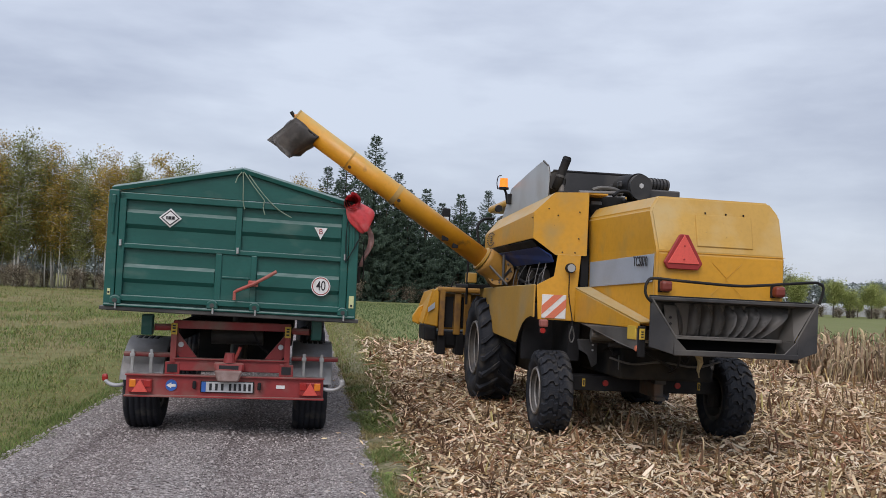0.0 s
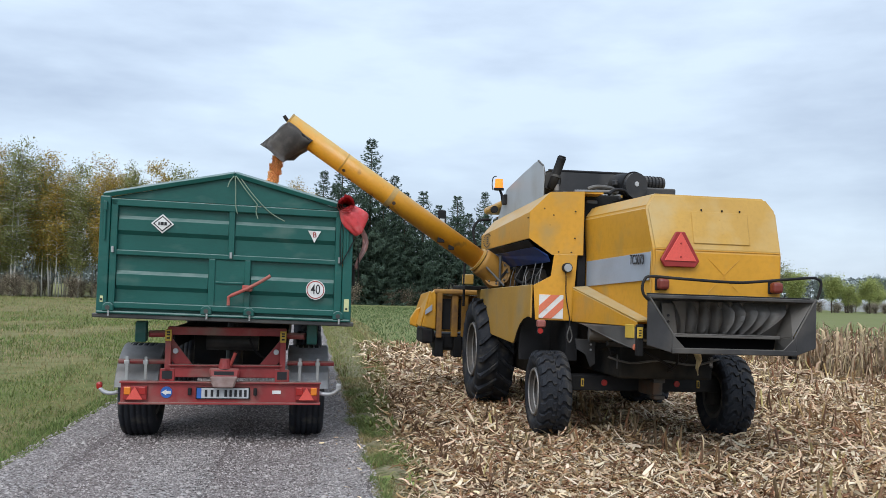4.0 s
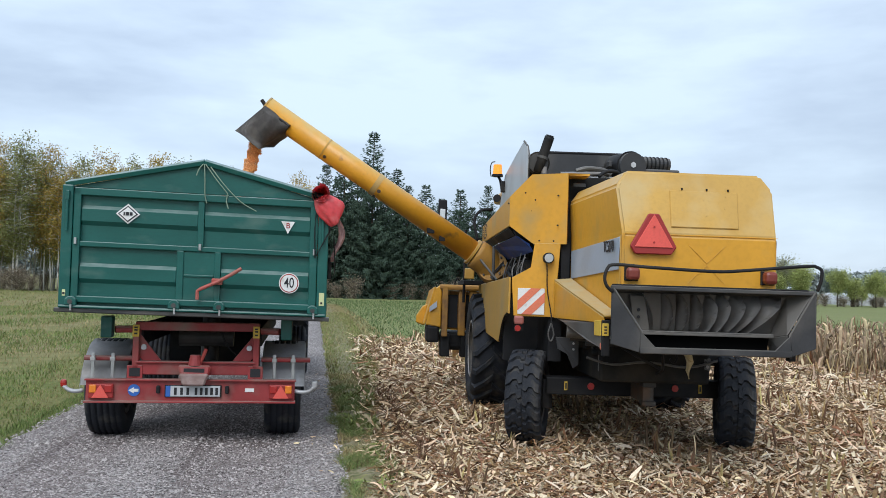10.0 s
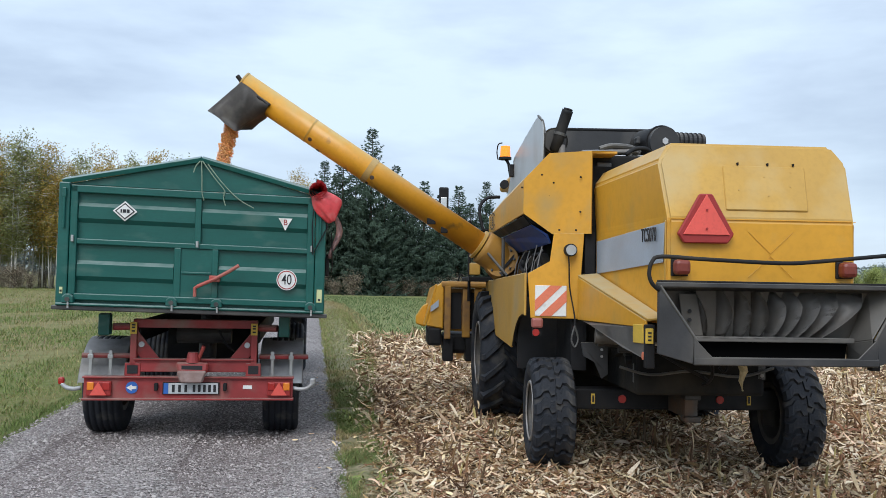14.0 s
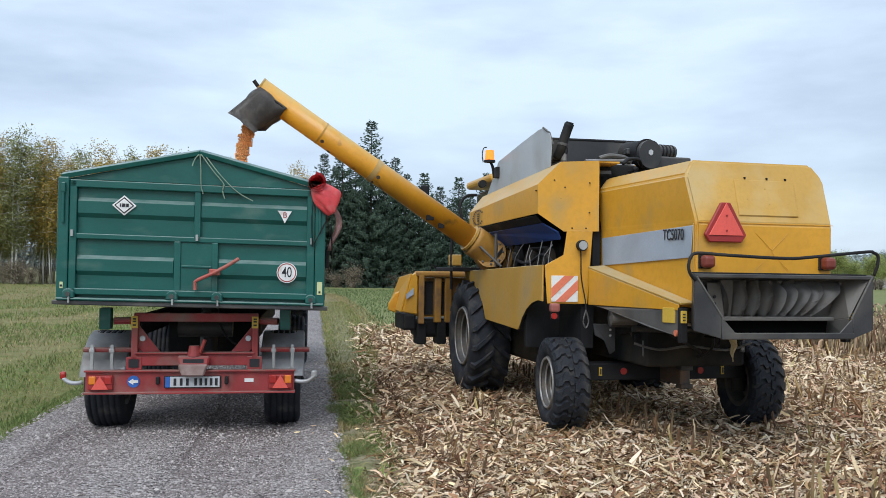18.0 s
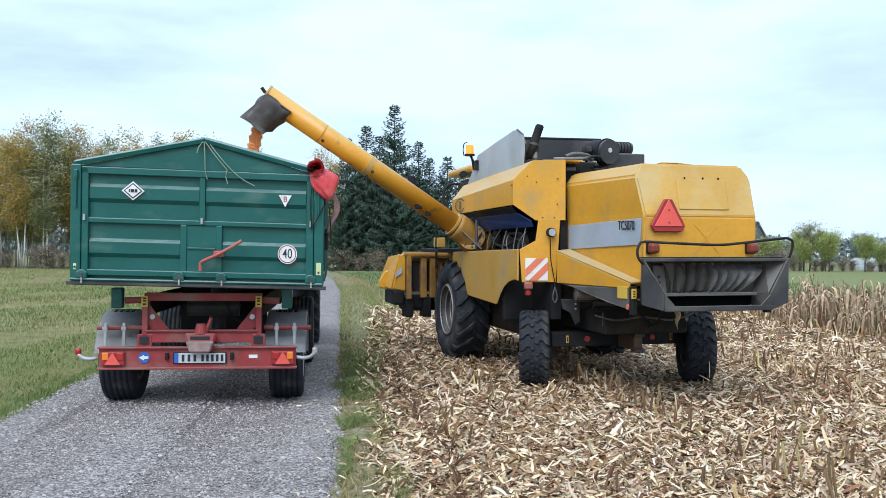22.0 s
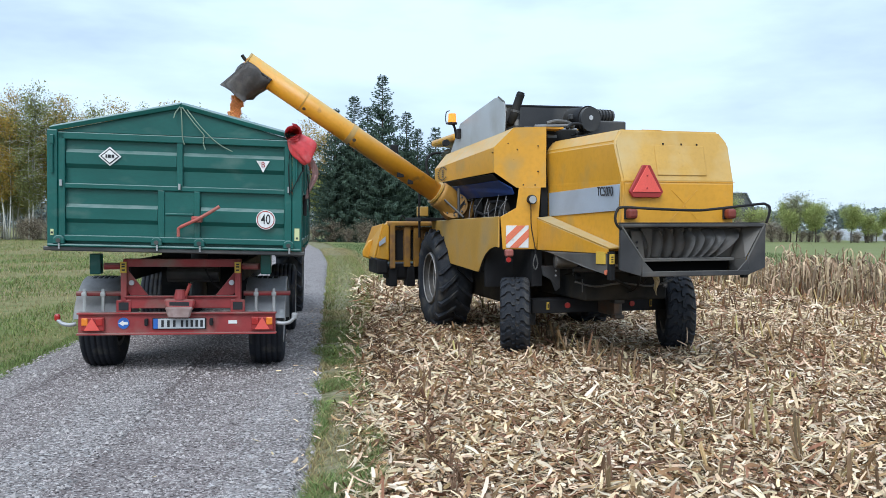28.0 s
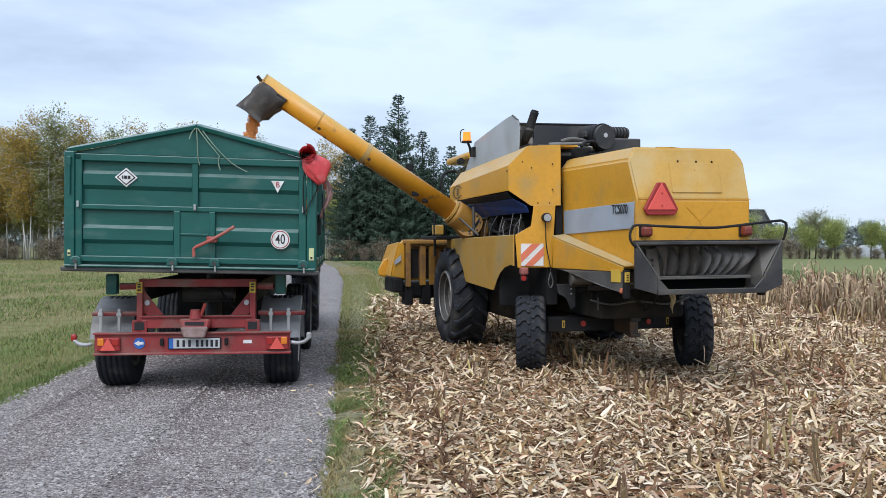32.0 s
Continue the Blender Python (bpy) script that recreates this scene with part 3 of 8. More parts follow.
def strip(name, left, right, ys, z, material, nx=8, rough_z=0.0, seed=0.0, pick=None):
    verts, faces, mats = [], [], []
    for y in ys:
        a, b = left(y), right(y)
        for i in range(nx + 1):
            x = a + (b - a) * i / nx
            verts.append((x, y, z(x, y, i / nx) + rough_z * noise.noise((x * 2.2 + seed, y * 2.2, seed)) + 0.5 * rough_z * noise.noise((x * 7 + seed, y * 7, seed))))
    for j in range(len(ys) - 1):
        for i in range(nx):
            k = j * (nx + 1) + i
            faces.append((k, k + 1, k + nx + 2, k + nx + 1))
    me = bpy.data.meshes.new(name)
    me.from_pydata(verts, [], faces)
    for mm in material if isinstance(material, list) else [material]:
        me.materials.append(mm)
    if pick:
        for p in me.polygons:
            p.material_index = pick(*p.center)
    me.shade_smooth()
    return new(name, me)


ground = raw("ground", [(-1500, -1500, G0), (1500, -1500, G0), (1500, 1500, G0), (-1500, 1500, G0)], [(0, 1, 2, 3)], MG["meadow"])
tagged(ground, "green and straw-brown autumn meadow", "ground", kind="structure")
near_ys = list(np.arange(-14, 3, 1.0)) + list(np.arange(3, 16, 0.11)) + list(np.arange(16, 30, 0.4)) + list(np.arange(30, 93, 1.5))


def rut_at(x, y, *_):
    u = (x - left_edge(y)) / (right_edge(y) - left_edge(y))
    w = 0.06 * noise.noise((x * 1.5, y * 0.5, 4)) + 0.05 * noise.noise((x * 9, y * 9, 4))
    if y > 14 + 2 * noise.noise((x * 2, 0, 9)):
        return 0
    return 1 if abs(u - 0.27 + w) < 0.11 or abs(u - 0.70 + w) < 0.14 else 0


def road_z(x, y, u):
    return 0.012 + 0.028 * math.sin(math.pi * min(max(u, 0), 1)) - (0.02 if 0.18 < u < 0.36 or 0.58 < u < 0.83 else 0) - (0.075 if u < 0.001 or u > 0.999 else 0)


road = strip("road", lambda y: left_edge(y) + 0.10 * noise.noise((7.7, y * 1.1, 0)) + 0.05 * noise.noise((7.7, y * 4, 0)), lambda y: right_edge(y) + 0.08 * noise.noise((3.7, y * 1.3, 0)), near_ys, road_z, [MG["gravel"], MG["rut"]], nx=34, rough_z=0.006, pick=rut_at)
tagged(road, "grey gravel farm track with two darker wheel ruts", "track", kind="structure")
verge = strip("verge", lambda y: right_edge(y) - 0.12, lambda y: field_edge(y) + 0.25, near_ys, lambda x, y, u: -0.05 + 0.06 * math.sin(math.pi * u), MG["verge"], nx=8, rough_z=0.02, seed=5)
tagged(verge, "narrow grassy strip between track and field", "verge", kind="structure")
field_ys = list(np.arange(-14, 4, 1.0)) + list(np.arange(4, 14, 0.22)) + list(np.arange(14, 25.6, 0.5))
field = strip("stubble_field", field_edge, lambda y: 60.0, field_ys, lambda x, y, u: -0.035 if u > 0 else -0.06, MG["stubble"], nx=150, rough_z=0.03, seed=9)
tagged(field, "harvested maize field covered in pale litter", "field", kind="structure")
crop = strip("crop_field", lambda y: field_edge(y) + 0.5, lambda y: 330.0, list(np.arange(25.0, 86, 4)) + [100, 130], lambda x, y, u: -0.03, MG["crop"], nx=60)
tagged(crop, "green young crop field beyond the stubble", "field", kind="structure")
# the stubble's far end is ragged: the crop begins at about 25 m


# ---- loose litter, stalks, stones and grass: kind stuff ----
rng = np.random.default_rng(7)


def ribbons(name, xy, z0, length, width, material, tilt=0.25, curl=0.5, lift=0.03, segs=3, heading=None):
    """Many bent ribbons lying about, as one mesh."""
    n = len(xy)
    a = rng.uniform(0, 2 * np.pi, n) if heading is None else heading
    L, W = rng.uniform(*length, n), rng.uniform(*width, n)
    dirx, diry = np.cos(a), np.sin(a)
    roll = rng.normal(0, 0.55, n)
    pitch = rng.normal(0, tilt, n)
    bend = rng.normal(0, curl, n)
    side = rng.normal(0, curl * 0.6, n)
    V = np.zeros((n, segs + 1, 2, 3))
    cur = np.stack([xy[:, 0] - dirx * L / 2, xy[:, 1] - diry * L / 2, z0 + rng.uniform(0.0, lift, n) + np.abs(np.sin(pitch)) * L / 2], 1)
    for s in range(segs + 1):
        t = s / segs
        ang = a + side * (t - 0.5)
        pit = pitch + bend * (t - 0.5)
        fwd = np.stack([np.cos(ang) * np.cos(pit), np.sin(ang) * np.cos(pit), np.sin(pit)], 1)
        if s:
            cur = cur + fwd * (L / segs)[:, None]
        sd = np.stack([-np.sin(ang) * np.cos(roll), np.cos(ang) * np.cos(roll), np.sin(roll)], 1)
        w = W * (0.35 + 0.65 * np.sin(np.pi * (0.12 + 0.76 * t)))
        V[:, s, 0], V[:, s, 1] = cur + sd * (w / 2)[:, None], cur - sd * (w / 2)[:, None]
    V[..., 2] = np.maximum(V[..., 2], z0 - 0.03 if np.isscalar(z0) else -0.2)
    base = (np.arange(n) * (segs + 1) * 2)[:, None]
    F = np.concatenate([base + np.array([2 * s, 2 * s + 1, 2 * s + 3, 2 * s + 2]) for s in range(segs)], 0)
    return raw(name, V.reshape(-1, 3).tolist(), F.tolist(), material)


def scatter(n, x0, x1, y0, y1, keep):
    out = np.zeros((0, 2))
    while len(out) < n:
        p = np.stack([rng.uniform(x0, x1, n), rng.uniform(y0, y1, n)], 1)
        out = np.concatenate([out, p[[keep(x, y) for x, y in p]]])
    return out[:n]


STRAW = mat("dry_maize_litter", (0.60, 0.45, 0.285), 0.8, var=0.30, scale=14, fine=90, bump=0.1, per_island=0.42, hue=0.02, spec=0.25)
BROWN = mat("brown_maize_litter", (0.23, 0.13, 0.068), 0.85, var=0.3, scale=8, fine=60, bump=0.1, per_island=0.5, hue=0.02, spec=0.2)
PALE = mat("pale_husk", (0.71, 0.59, 0.425), 0.75, var=0.15, scale=8, fine=60, bump=0.1, per_island=0.25, hue=0.012, spec=0.3)
in_field = lambda x, y: x > field_edge(y) - 0.05 - 0.12 * rng.random()
for nm, n, box4, ln, wd in (("maize_litter", 46000, (-0.6, 8.0, 4.2, 9.0), (0.035, 0.16), (0.008, 0.031)), ("maize_litter", 38000, (-1.2, 14.0, 9.0, 16.5), (0.05, 0.21), (0.011, 0.038)), ("maize_litter", 14000, (-1.5, 28, 16.5, 26.0), (0.12, 0.38), (0.022, 0.060))):
    q = scatter(n, *box4, in_field)
    k1, k2 = int(n * 0.52), int(n * 0.84)
    for sub, mm in ((q[:k1], STRAW), (q[k1:k2], BROWN), (q[k2:], PALE)):
        tagged(ribbons(nm, sub, -0.03, ln, wd, mm, curl=0.85, lift=0.05, segs=4 if box4[3] < 10 else 3), "dry broken maize leaves and husks on the stubble", "litter", kind="stuff")
# a few broad husks near the camera
q = scatter(420, -0.2, 8.0, 4.3, 12.0, in_field)
tagged(ribbons("maize_husk", q, -0.01, (0.08, 0.20), (0.018, 0.042), PALE, tilt=0.3, curl=0.7, lift=0.05, segs=5), "pale curled maize husks on the stubble", "husks", kind="stuff")


def stalk_mesh(name, pts, hs, r, material, lean=0.25):
    verts, faces = [], []
    for (x, y), h in zip(pts, hs):
        lx, ly = rng.normal(0, lean, 2)
        rr = r * rng.uniform(0.7, 1.3)
        k = len(verts)
        for t in (0.0, 0.5, 1.0):
            for a in range(5):
                ang = a * 2 * math.pi / 5 + t
                verts.append((x + lx * h * t + rr * math.cos(ang) * (1 - 0.2 * t), y + ly * h * t + rr * math.sin(ang) * (1 - 0.2 * t), -0.06 + h * t + (0.02 * math.cos(ang * 1.0) if t == 1 else 0)))
        for j in (0, 5):
            for a in range(5):
                b = (a + 1) % 5
                faces.append((k + j + a, k + j + b, k + j + 5 + b, k + j + 5 + a))
        faces.append(tuple(k + 10 + a for a in range(5)))
    return raw(name, verts, faces, material)


# maize rows 0.75 m apart, bending a little towards the track
rows_x = np.arange(-2, 26, 0.75)
pts, tall = [], []
for rx in rows_x:
    y = 4.0
    while y < 25.5:
        y += rng.uniform(0.04, 0.17)
        x = rx - 0.130 * (y - 5.67) + rng.normal(0, 0.035) + 0.18
        row = round((rx + 2) / 0.75)
        stands = 0.55 if row == 7 or (row > 8 and row % 3 == 2) else -0.20
        if x > field_edge(y) + 0.10 and noise.noise((rx * 3.1, y * 0.55, 7)) + stands > 0.02:
            pts.append((x, y))
            tall.append(1.0 if stands > 0 else 0.70)
hs = np.clip(rng.gamma(9.0, 0.029, len(pts)), 0.12, 0.36) * np.array(tall)
order = rng.permutation(len(pts))
pts, hs = np.array(pts)[order], hs[order]
b1, b2 = len(pts) * 45 // 100, len(pts) * 75 // 100
tagged(stalk_mesh("maize_stubble", pts[:b1], hs[:b1], 0.0145, mat("dark_stalk", (0.17, 0.105, 0.055), 0.85, var=0.3, per_island=0.4, hue=0.02), 0.18), "cut dark brown maize stalks in rows", "stubble", kind="stuff")
tagged(stalk_mesh("maize_stubble", pts[b1:b2], hs[b1:b2], 0.0145, BROWN, 0.25), "cut brown maize stalks in rows", "stubble", kind="stuff")
tagged(stalk_mesh("maize_stubble", pts[b2:], hs[b2:], 0.012, mat("yellow_stalk", (0.46, 0.35, 0.15), 0.7, var=0.3, per_island=0.4, hue=0.02), 0.3), "cut straw-yellow maize stalks in rows", "stubble", kind="stuff")
q = np.concatenate([pts, pts]) + rng.normal(0, 0.05, (len(pts) * 2, 2))
tagged(ribbons("stalk_leaf", q, 0.0, (0.07, 0.22), (0.010, 0.032), STRAW, tilt=0.8, curl=0.9, lift=0.05), "torn leaves hanging on the maize stubble", "litter", kind="stuff")
# orange-brown leaf pieces among the litter
q = scatter(6500, -0.6, 9.0, 4.2, 13.0, in_field)
tagged(ribbons("leaf_litter", q, -0.02, (0.03, 0.12), (0.010, 0.030), mat("rust_brown_leaf", (0.36, 0.225, 0.115), 0.85, var=0.3, scale=8, fine=60, bump=0.1, per_island=0.4, hue=0.015, spec=0.2), tilt=0.3, lift=0.06), "rust-brown maize leaf pieces on the stubble", "litter", kind="stuff")


def stones(name, pts, size, material):
    n = len(pts)
    S = rng.uniform(*size, n) * rng.uniform(0.5, 1.0, n)
    oct6 = np.array([(1, 0, 0), (-1, 0, 0), (0, 1, 0), (0, -1, 0), (0, 0, 0.7), (0, 0, -0.7)])
    f8 = np.array([(0, 2, 4), (2, 1, 4), (1, 3, 4), (3, 0, 4)])
    V = oct6[None] * rng.uniform(0.6, 1.3, (n, 6, 3)) * S[:, None, None]
    a = rng.uniform(0, 6.28, n)
    c, s = np.cos(a)[:, None], np.sin(a)[:, None]
    V = np.stack([V[..., 0] * c - V[..., 1] * s, V[..., 0] * s + V[..., 1] * c, V[..., 2]], -1)
    V[..., 0] += pts[:, :1]
    V[..., 1] += pts[:, 1:]
    for i in range(n):
        x, y = pts[i]
        u = (x - left_edge(y)) / (right_edge(y) - left_edge(y))
        V[i, :, 2] += road_z(x, y, u) if 0 < u < 1 else -0.03
    F = (np.arange(n) * 6)[:, None, None] + f8[None]
    return raw(name, V.reshape(-1, 3).tolist(), F.reshape(-1, 3).tolist(), material)


on_road = lambda x, y: left_edge(y) - 0.05 < x < right_edge(y) + 0.06
STONE = mat("loose_gravel", (0.325, 0.292, 0.275), 0.85, var=0.2, scale=20, fine=120, bump=0.1, per_island=0.5, hue=0.015, spec=0.3)
tagged(stones("gravel_stones", scatter(24000, -4.2, 0.5, 4.6, 9.0, on_road), (0.005, 0.014), STONE), "small loose grey stones on the track", "gravel", kind="stuff")
tagged(stones("gravel_stones", scatter(1500, -4.2, 0.5, 4.6, 11.0, on_road), (0.014, 0.030), STONE), "larger loose pale stones on the track", "gravel", kind="stuff")
tagged(stones("gravel_stones", scatter(11000, -4.6, 0.1, 9.0, 17.0, on_road), (0.010, 0.024), STONE), "small loose grey stones on the track", "gravel", kind="stuff")
q = np.array([(right_edge(y) - abs(rng.normal(0, 0.25)), y) for y in rng.uniform(4.5, 16, 70)])
tagged(ribbons("track_litter", q, 0.02, (0.03, 0.09), (0.008, 0.022), STRAW, lift=0.02), "stray maize leaves at the edge of the track", "litter", kind="stuff")


def blades(name, pts, h, w, material, lean=0.5, z=-0.03, grow=1.0):
    n = len(pts)
    H, W = rng.uniform(*h, n) * np.minimum(grow, 2.5), rng.uniform(*w, n) * grow
    a = rng.uniform(0, 2 * np.pi, n)
    lx, ly = rng.normal(0, lean, n) * H, rng.normal(0, lean, n) * H
    dx, dy = np.cos(a) * W / 2, np.sin(a) * W / 2
    X, Y = pts[:, 0], pts[:, 1]
    Z = np.full(n, z)
    V = np.stack([np.stack([X - dx, Y - dy, Z], 1), np.stack([X + dx, Y + dy, Z], 1), np.stack([X + dx * 0.6 + lx * 0.35, Y + dy * 0.6 + ly * 0.35, Z + H * 0.6], 1),
                  np.stack([X - dx * 0.6 + lx * 0.35, Y - dy * 0.6 + ly * 0.35, Z + H * 0.6], 1), np.stack([X + lx, Y + ly, Z + H], 1)], 1)
    k = np.arange(n) * 5
    F = [(i, i + 1, i + 2, i + 3) for i in k] + [(i + 3, i + 2, i + 4) for i in k]
    return raw(name, V.reshape(-1, 3).tolist(), F, material)


GRASS = mat("grass_blade", (0.185, 0.215, 0.062), 0.7, var=0.25, per_island=0.4, hue=0.02, spec=0.25, bump=0)
MEADOW = mat("meadow_grass_blade", (0.168, 0.205, 0.058), 0.7, var=0.25, per_island=0.4, hue=0.02, spec=0.25, bump=0)
DRYG = mat("dry_grass_blade", (0.30, 0.245, 0.118), 0.8, var=0.25, per_island=0.4, hue=0.02, spec=0.2, bump=0)
LUSH = mat("lush_grass_blade", (0.145, 0.20, 0.055), 0.65, var=0.25, per_island=0.45, hue=0.02, spec=0.3, bump=0)
on_verge = lambda x, y: right_edge(y) - 0.02 - 0.20 * max(0.0, noise.noise((x * 0.7, y * 1.6, 31))) < x < field_edge(y) + 0.10 and noise.noise((x * 1.7, y * 1.2, 3)) > -0.15
tagged(blades("verge_grass", scatter(22000, -1.5, 1.0, 4.3, 14.0, lambda x, y: on_verge(x, y) and noise.noise((x * 2.1, y * 0.8, 21)) > -0.1), (0.03, 0.11), (0.003, 0.007), LUSH, 0.7), "short green grass on the verge", "grass", kind="stuff")
tagged(blades("verge_grass", scatter(13000, -1.6, 1.0, 4.3, 16.0, on_verge), (0.025, 0.09), (0.007, 0.014), DRYG, 0.7), "dry brown grass on the verge", "grass", kind="stuff")
tagged(blades("verge_grass", scatter(9000, -4.5, 0.0, 12.0, 45.0, lambda x, y: right_edge(y) - 0.02 < x < field_edge(y) + 0.3), (0.04, 0.12), (0.008, 0.020), GRASS, 0.6), "short olive-green grass on the verge", "grass", kind="stuff")
tagged(blades("verge_grass", scatter(9000, -5.5, 0.0, 12.0, 60.0, lambda x, y: right_edge(y) - 0.02 < x < field_edge(y) + 0.9), (0.04, 0.13), (0.008, 0.022), DRYG, 0.6), "short straw-coloured grass on the verge", "grass", kind="stuff")
in_meadow = lambda x, y: x < left_edge(y) + 0.06 + 0.12 * noise.noise((x * 3, y * 2, 8))


def meadow_blades(n, y0, y1, h, w, material, label, dry):
    """Grass whose density thins and whose tufts widen gradually with distance; dry: 1 in the straw patches, -1 in the green ones."""
    y = y0 * (y1 / y0) ** rng.uniform(0, 1, n)
    x = np.array([left_edge(q) for q in y]) + 0.06 - (0.62 * y + 1.0) * rng.uniform(0, 1, n) ** 1.15
    k = np.clip((y / 11.0) ** 0.9, 0.6, 5)
    here = np.array([noise.noise((a * 0.35, b * 0.16, 40)) + 0.5 * noise.noise((a * 1.1, b * 0.5, 41)) + 0.006 * (b - 26) for a, b in zip(x, y)])
    keep = here * dry > -0.12
    tagged(blades("meadow_grass", np.stack([x, y], 1)[keep], h, w, material, 0.6, -0.07, k[keep]), label, "grass", kind="stuff")


meadow_blades(62000, 6.5, 84, (0.018, 0.055), (0.005, 0.012), MEADOW, "short green meadow grass beside the track", -0.5)
meadow_blades(44000, 6.5, 84, (0.018, 0.060), (0.004, 0.010), DRYG, "dry straw-coloured grass in the meadow", 1)
meadow_blades(36000, 6.5, 40, (0.02, 0.06), (0.006, 0.014), LUSH, "fresh green tufts in the meadow", -1)
on_fringe = lambda x, y: left_edge(y) - 0.25 < x < left_edge(y) + 0.30 * max(0.0, noise.noise((y * 1.3, 2.0, 5))) + 0.04
tagged(blades("track_fringe", scatter(6000, -5.5, -2.8, 6.5, 20.0, on_fringe), (0.02, 0.07), (0.004, 0.010), LUSH, 0.7, -0.02), "grass creeping over the track's edge", "grass", kind="stuff")
in_crop = lambda x, y: x > field_edge(y) + 0.6
tagged(blades("crop_leaves", scatter(30000, -6, 24, 25.0, 75.0, in_crop), (0.05, 0.15), (0.02, 0.05), mat("crop_leaf", (0.115, 0.160, 0.058), 0.7, var=0.2, per_island=0.35, hue=0.015, spec=0.25, bump=0), 0.7), "young green crop leaves", "crop", kind="stuff")
# leafy weeds in the verge
tagged(ribbons("verge_weed", scatter(350, -1.0, 0.8, 4.3, 13.0, lambda x, y: right_edge(y) + 0.05 < x < field_edge(y) + 0.1 and noise.noise((x * 1.3, y * 0.9, 11)) > 0.05), -0.01, (0.04, 0.10), (0.012, 0.028), GRASS, tilt=0.5, lift=0.05), "broad green weed leaves on the verge", "weeds", kind="stuff")


def maize_stand():
    """Uncut maize, dry and broken, with hanging leaves."""
    ps = []
    for y in np.arange(12.6, 27.0, 0.24):
        for x in np.arange(8.4, 34, 0.24):
            lim = 9.6 - 0.07 * (y - 17.4) + 0.35 * noise.noise((0, y * 0.7, 2))
            front = 17.5 + 0.45 * noise.noise((x * 0.5, 0, 6))
            strip_edge = 9.85 + 0.20 * noise.noise((3, y * 0.9, 2))
            back = x > lim and y > front
            near = x > strip_edge + 0.58 * max(0.0, y - 12.9) and 12.7 + 0.3 * noise.noise((x, 0, 4)) < y
            if (back or near) and rng.random() < (0.85 if y < 20 or x < 11.5 else 0.28):
                ps.append((x + rng.normal(0, 0.07), y + rng.normal(0, 0.07)))
    ps = np.array(ps)
    n = len(ps)
    H = np.clip(rng.normal(0.70, 0.18, n), 0.38, 1.4)
    tagged(stalk_mesh("maize_stalks", ps, H, 0.010, BROWN, 0.12), "dry standing maize stalks, uncut", "maize", kind="stuff")
    LV, LF = [], []
    for (x, y), h in zip(ps, H):
        for k in range(9 if y < 20.5 else 5):
            z0 = -0.05 + h * rng.uniform(0.35, 1.05)
            a = rng.uniform(0, 6.28)
            L = rng.uniform(0.30, 0.65)
            w = rng.uniform(0.026, 0.062)
            dx, dy = math.cos(a), math.sin(a)
            b = len(LV)
            out = rng.uniform(0.12, 0.40)
            rise = rng.uniform(0.0, 0.22)
            tw = a + 1.57
            for s, (o, dz) in enumerate(((0, 0), (0.4, rise), (0.8, rise * 0.9 - 0.12), (1.0, -0.45), (0.95 + rng.normal(0, 0.2), -0.85))):
                tw += rng.normal(0, 0.45)
                hw = w * (0.5, 0.95, 1, 0.8, 0.12)[s] / 2
                px, py, pz = x + dx * o * out * L * 1.6, y + dy * o * out * L * 1.6, max(z0 + dz * L, 0.0)
                LV += [(px - math.cos(tw) * hw, py - math.sin(tw) * hw, pz), (px + math.cos(tw) * hw, py + math.sin(tw) * hw, pz)]
            for s in range(4):
                LF.append((b + 2 * s, b + 2 * s + 1, b + 2 * s + 3, b + 2 * s + 2))
    tagged(raw("maize_leaves", LV, LF, leafy(mat("dry_maize_leaf", (0.43, 0.325, 0.205), 0.8, var=0.3, scale=6, fine=40, bump=0.1, per_island=0.65, hue=0.02, spec=0.25), 0.15)), "hanging dry maize leaves on the uncut stand", "maize", kind="stuff")
    return n


maize_stand()

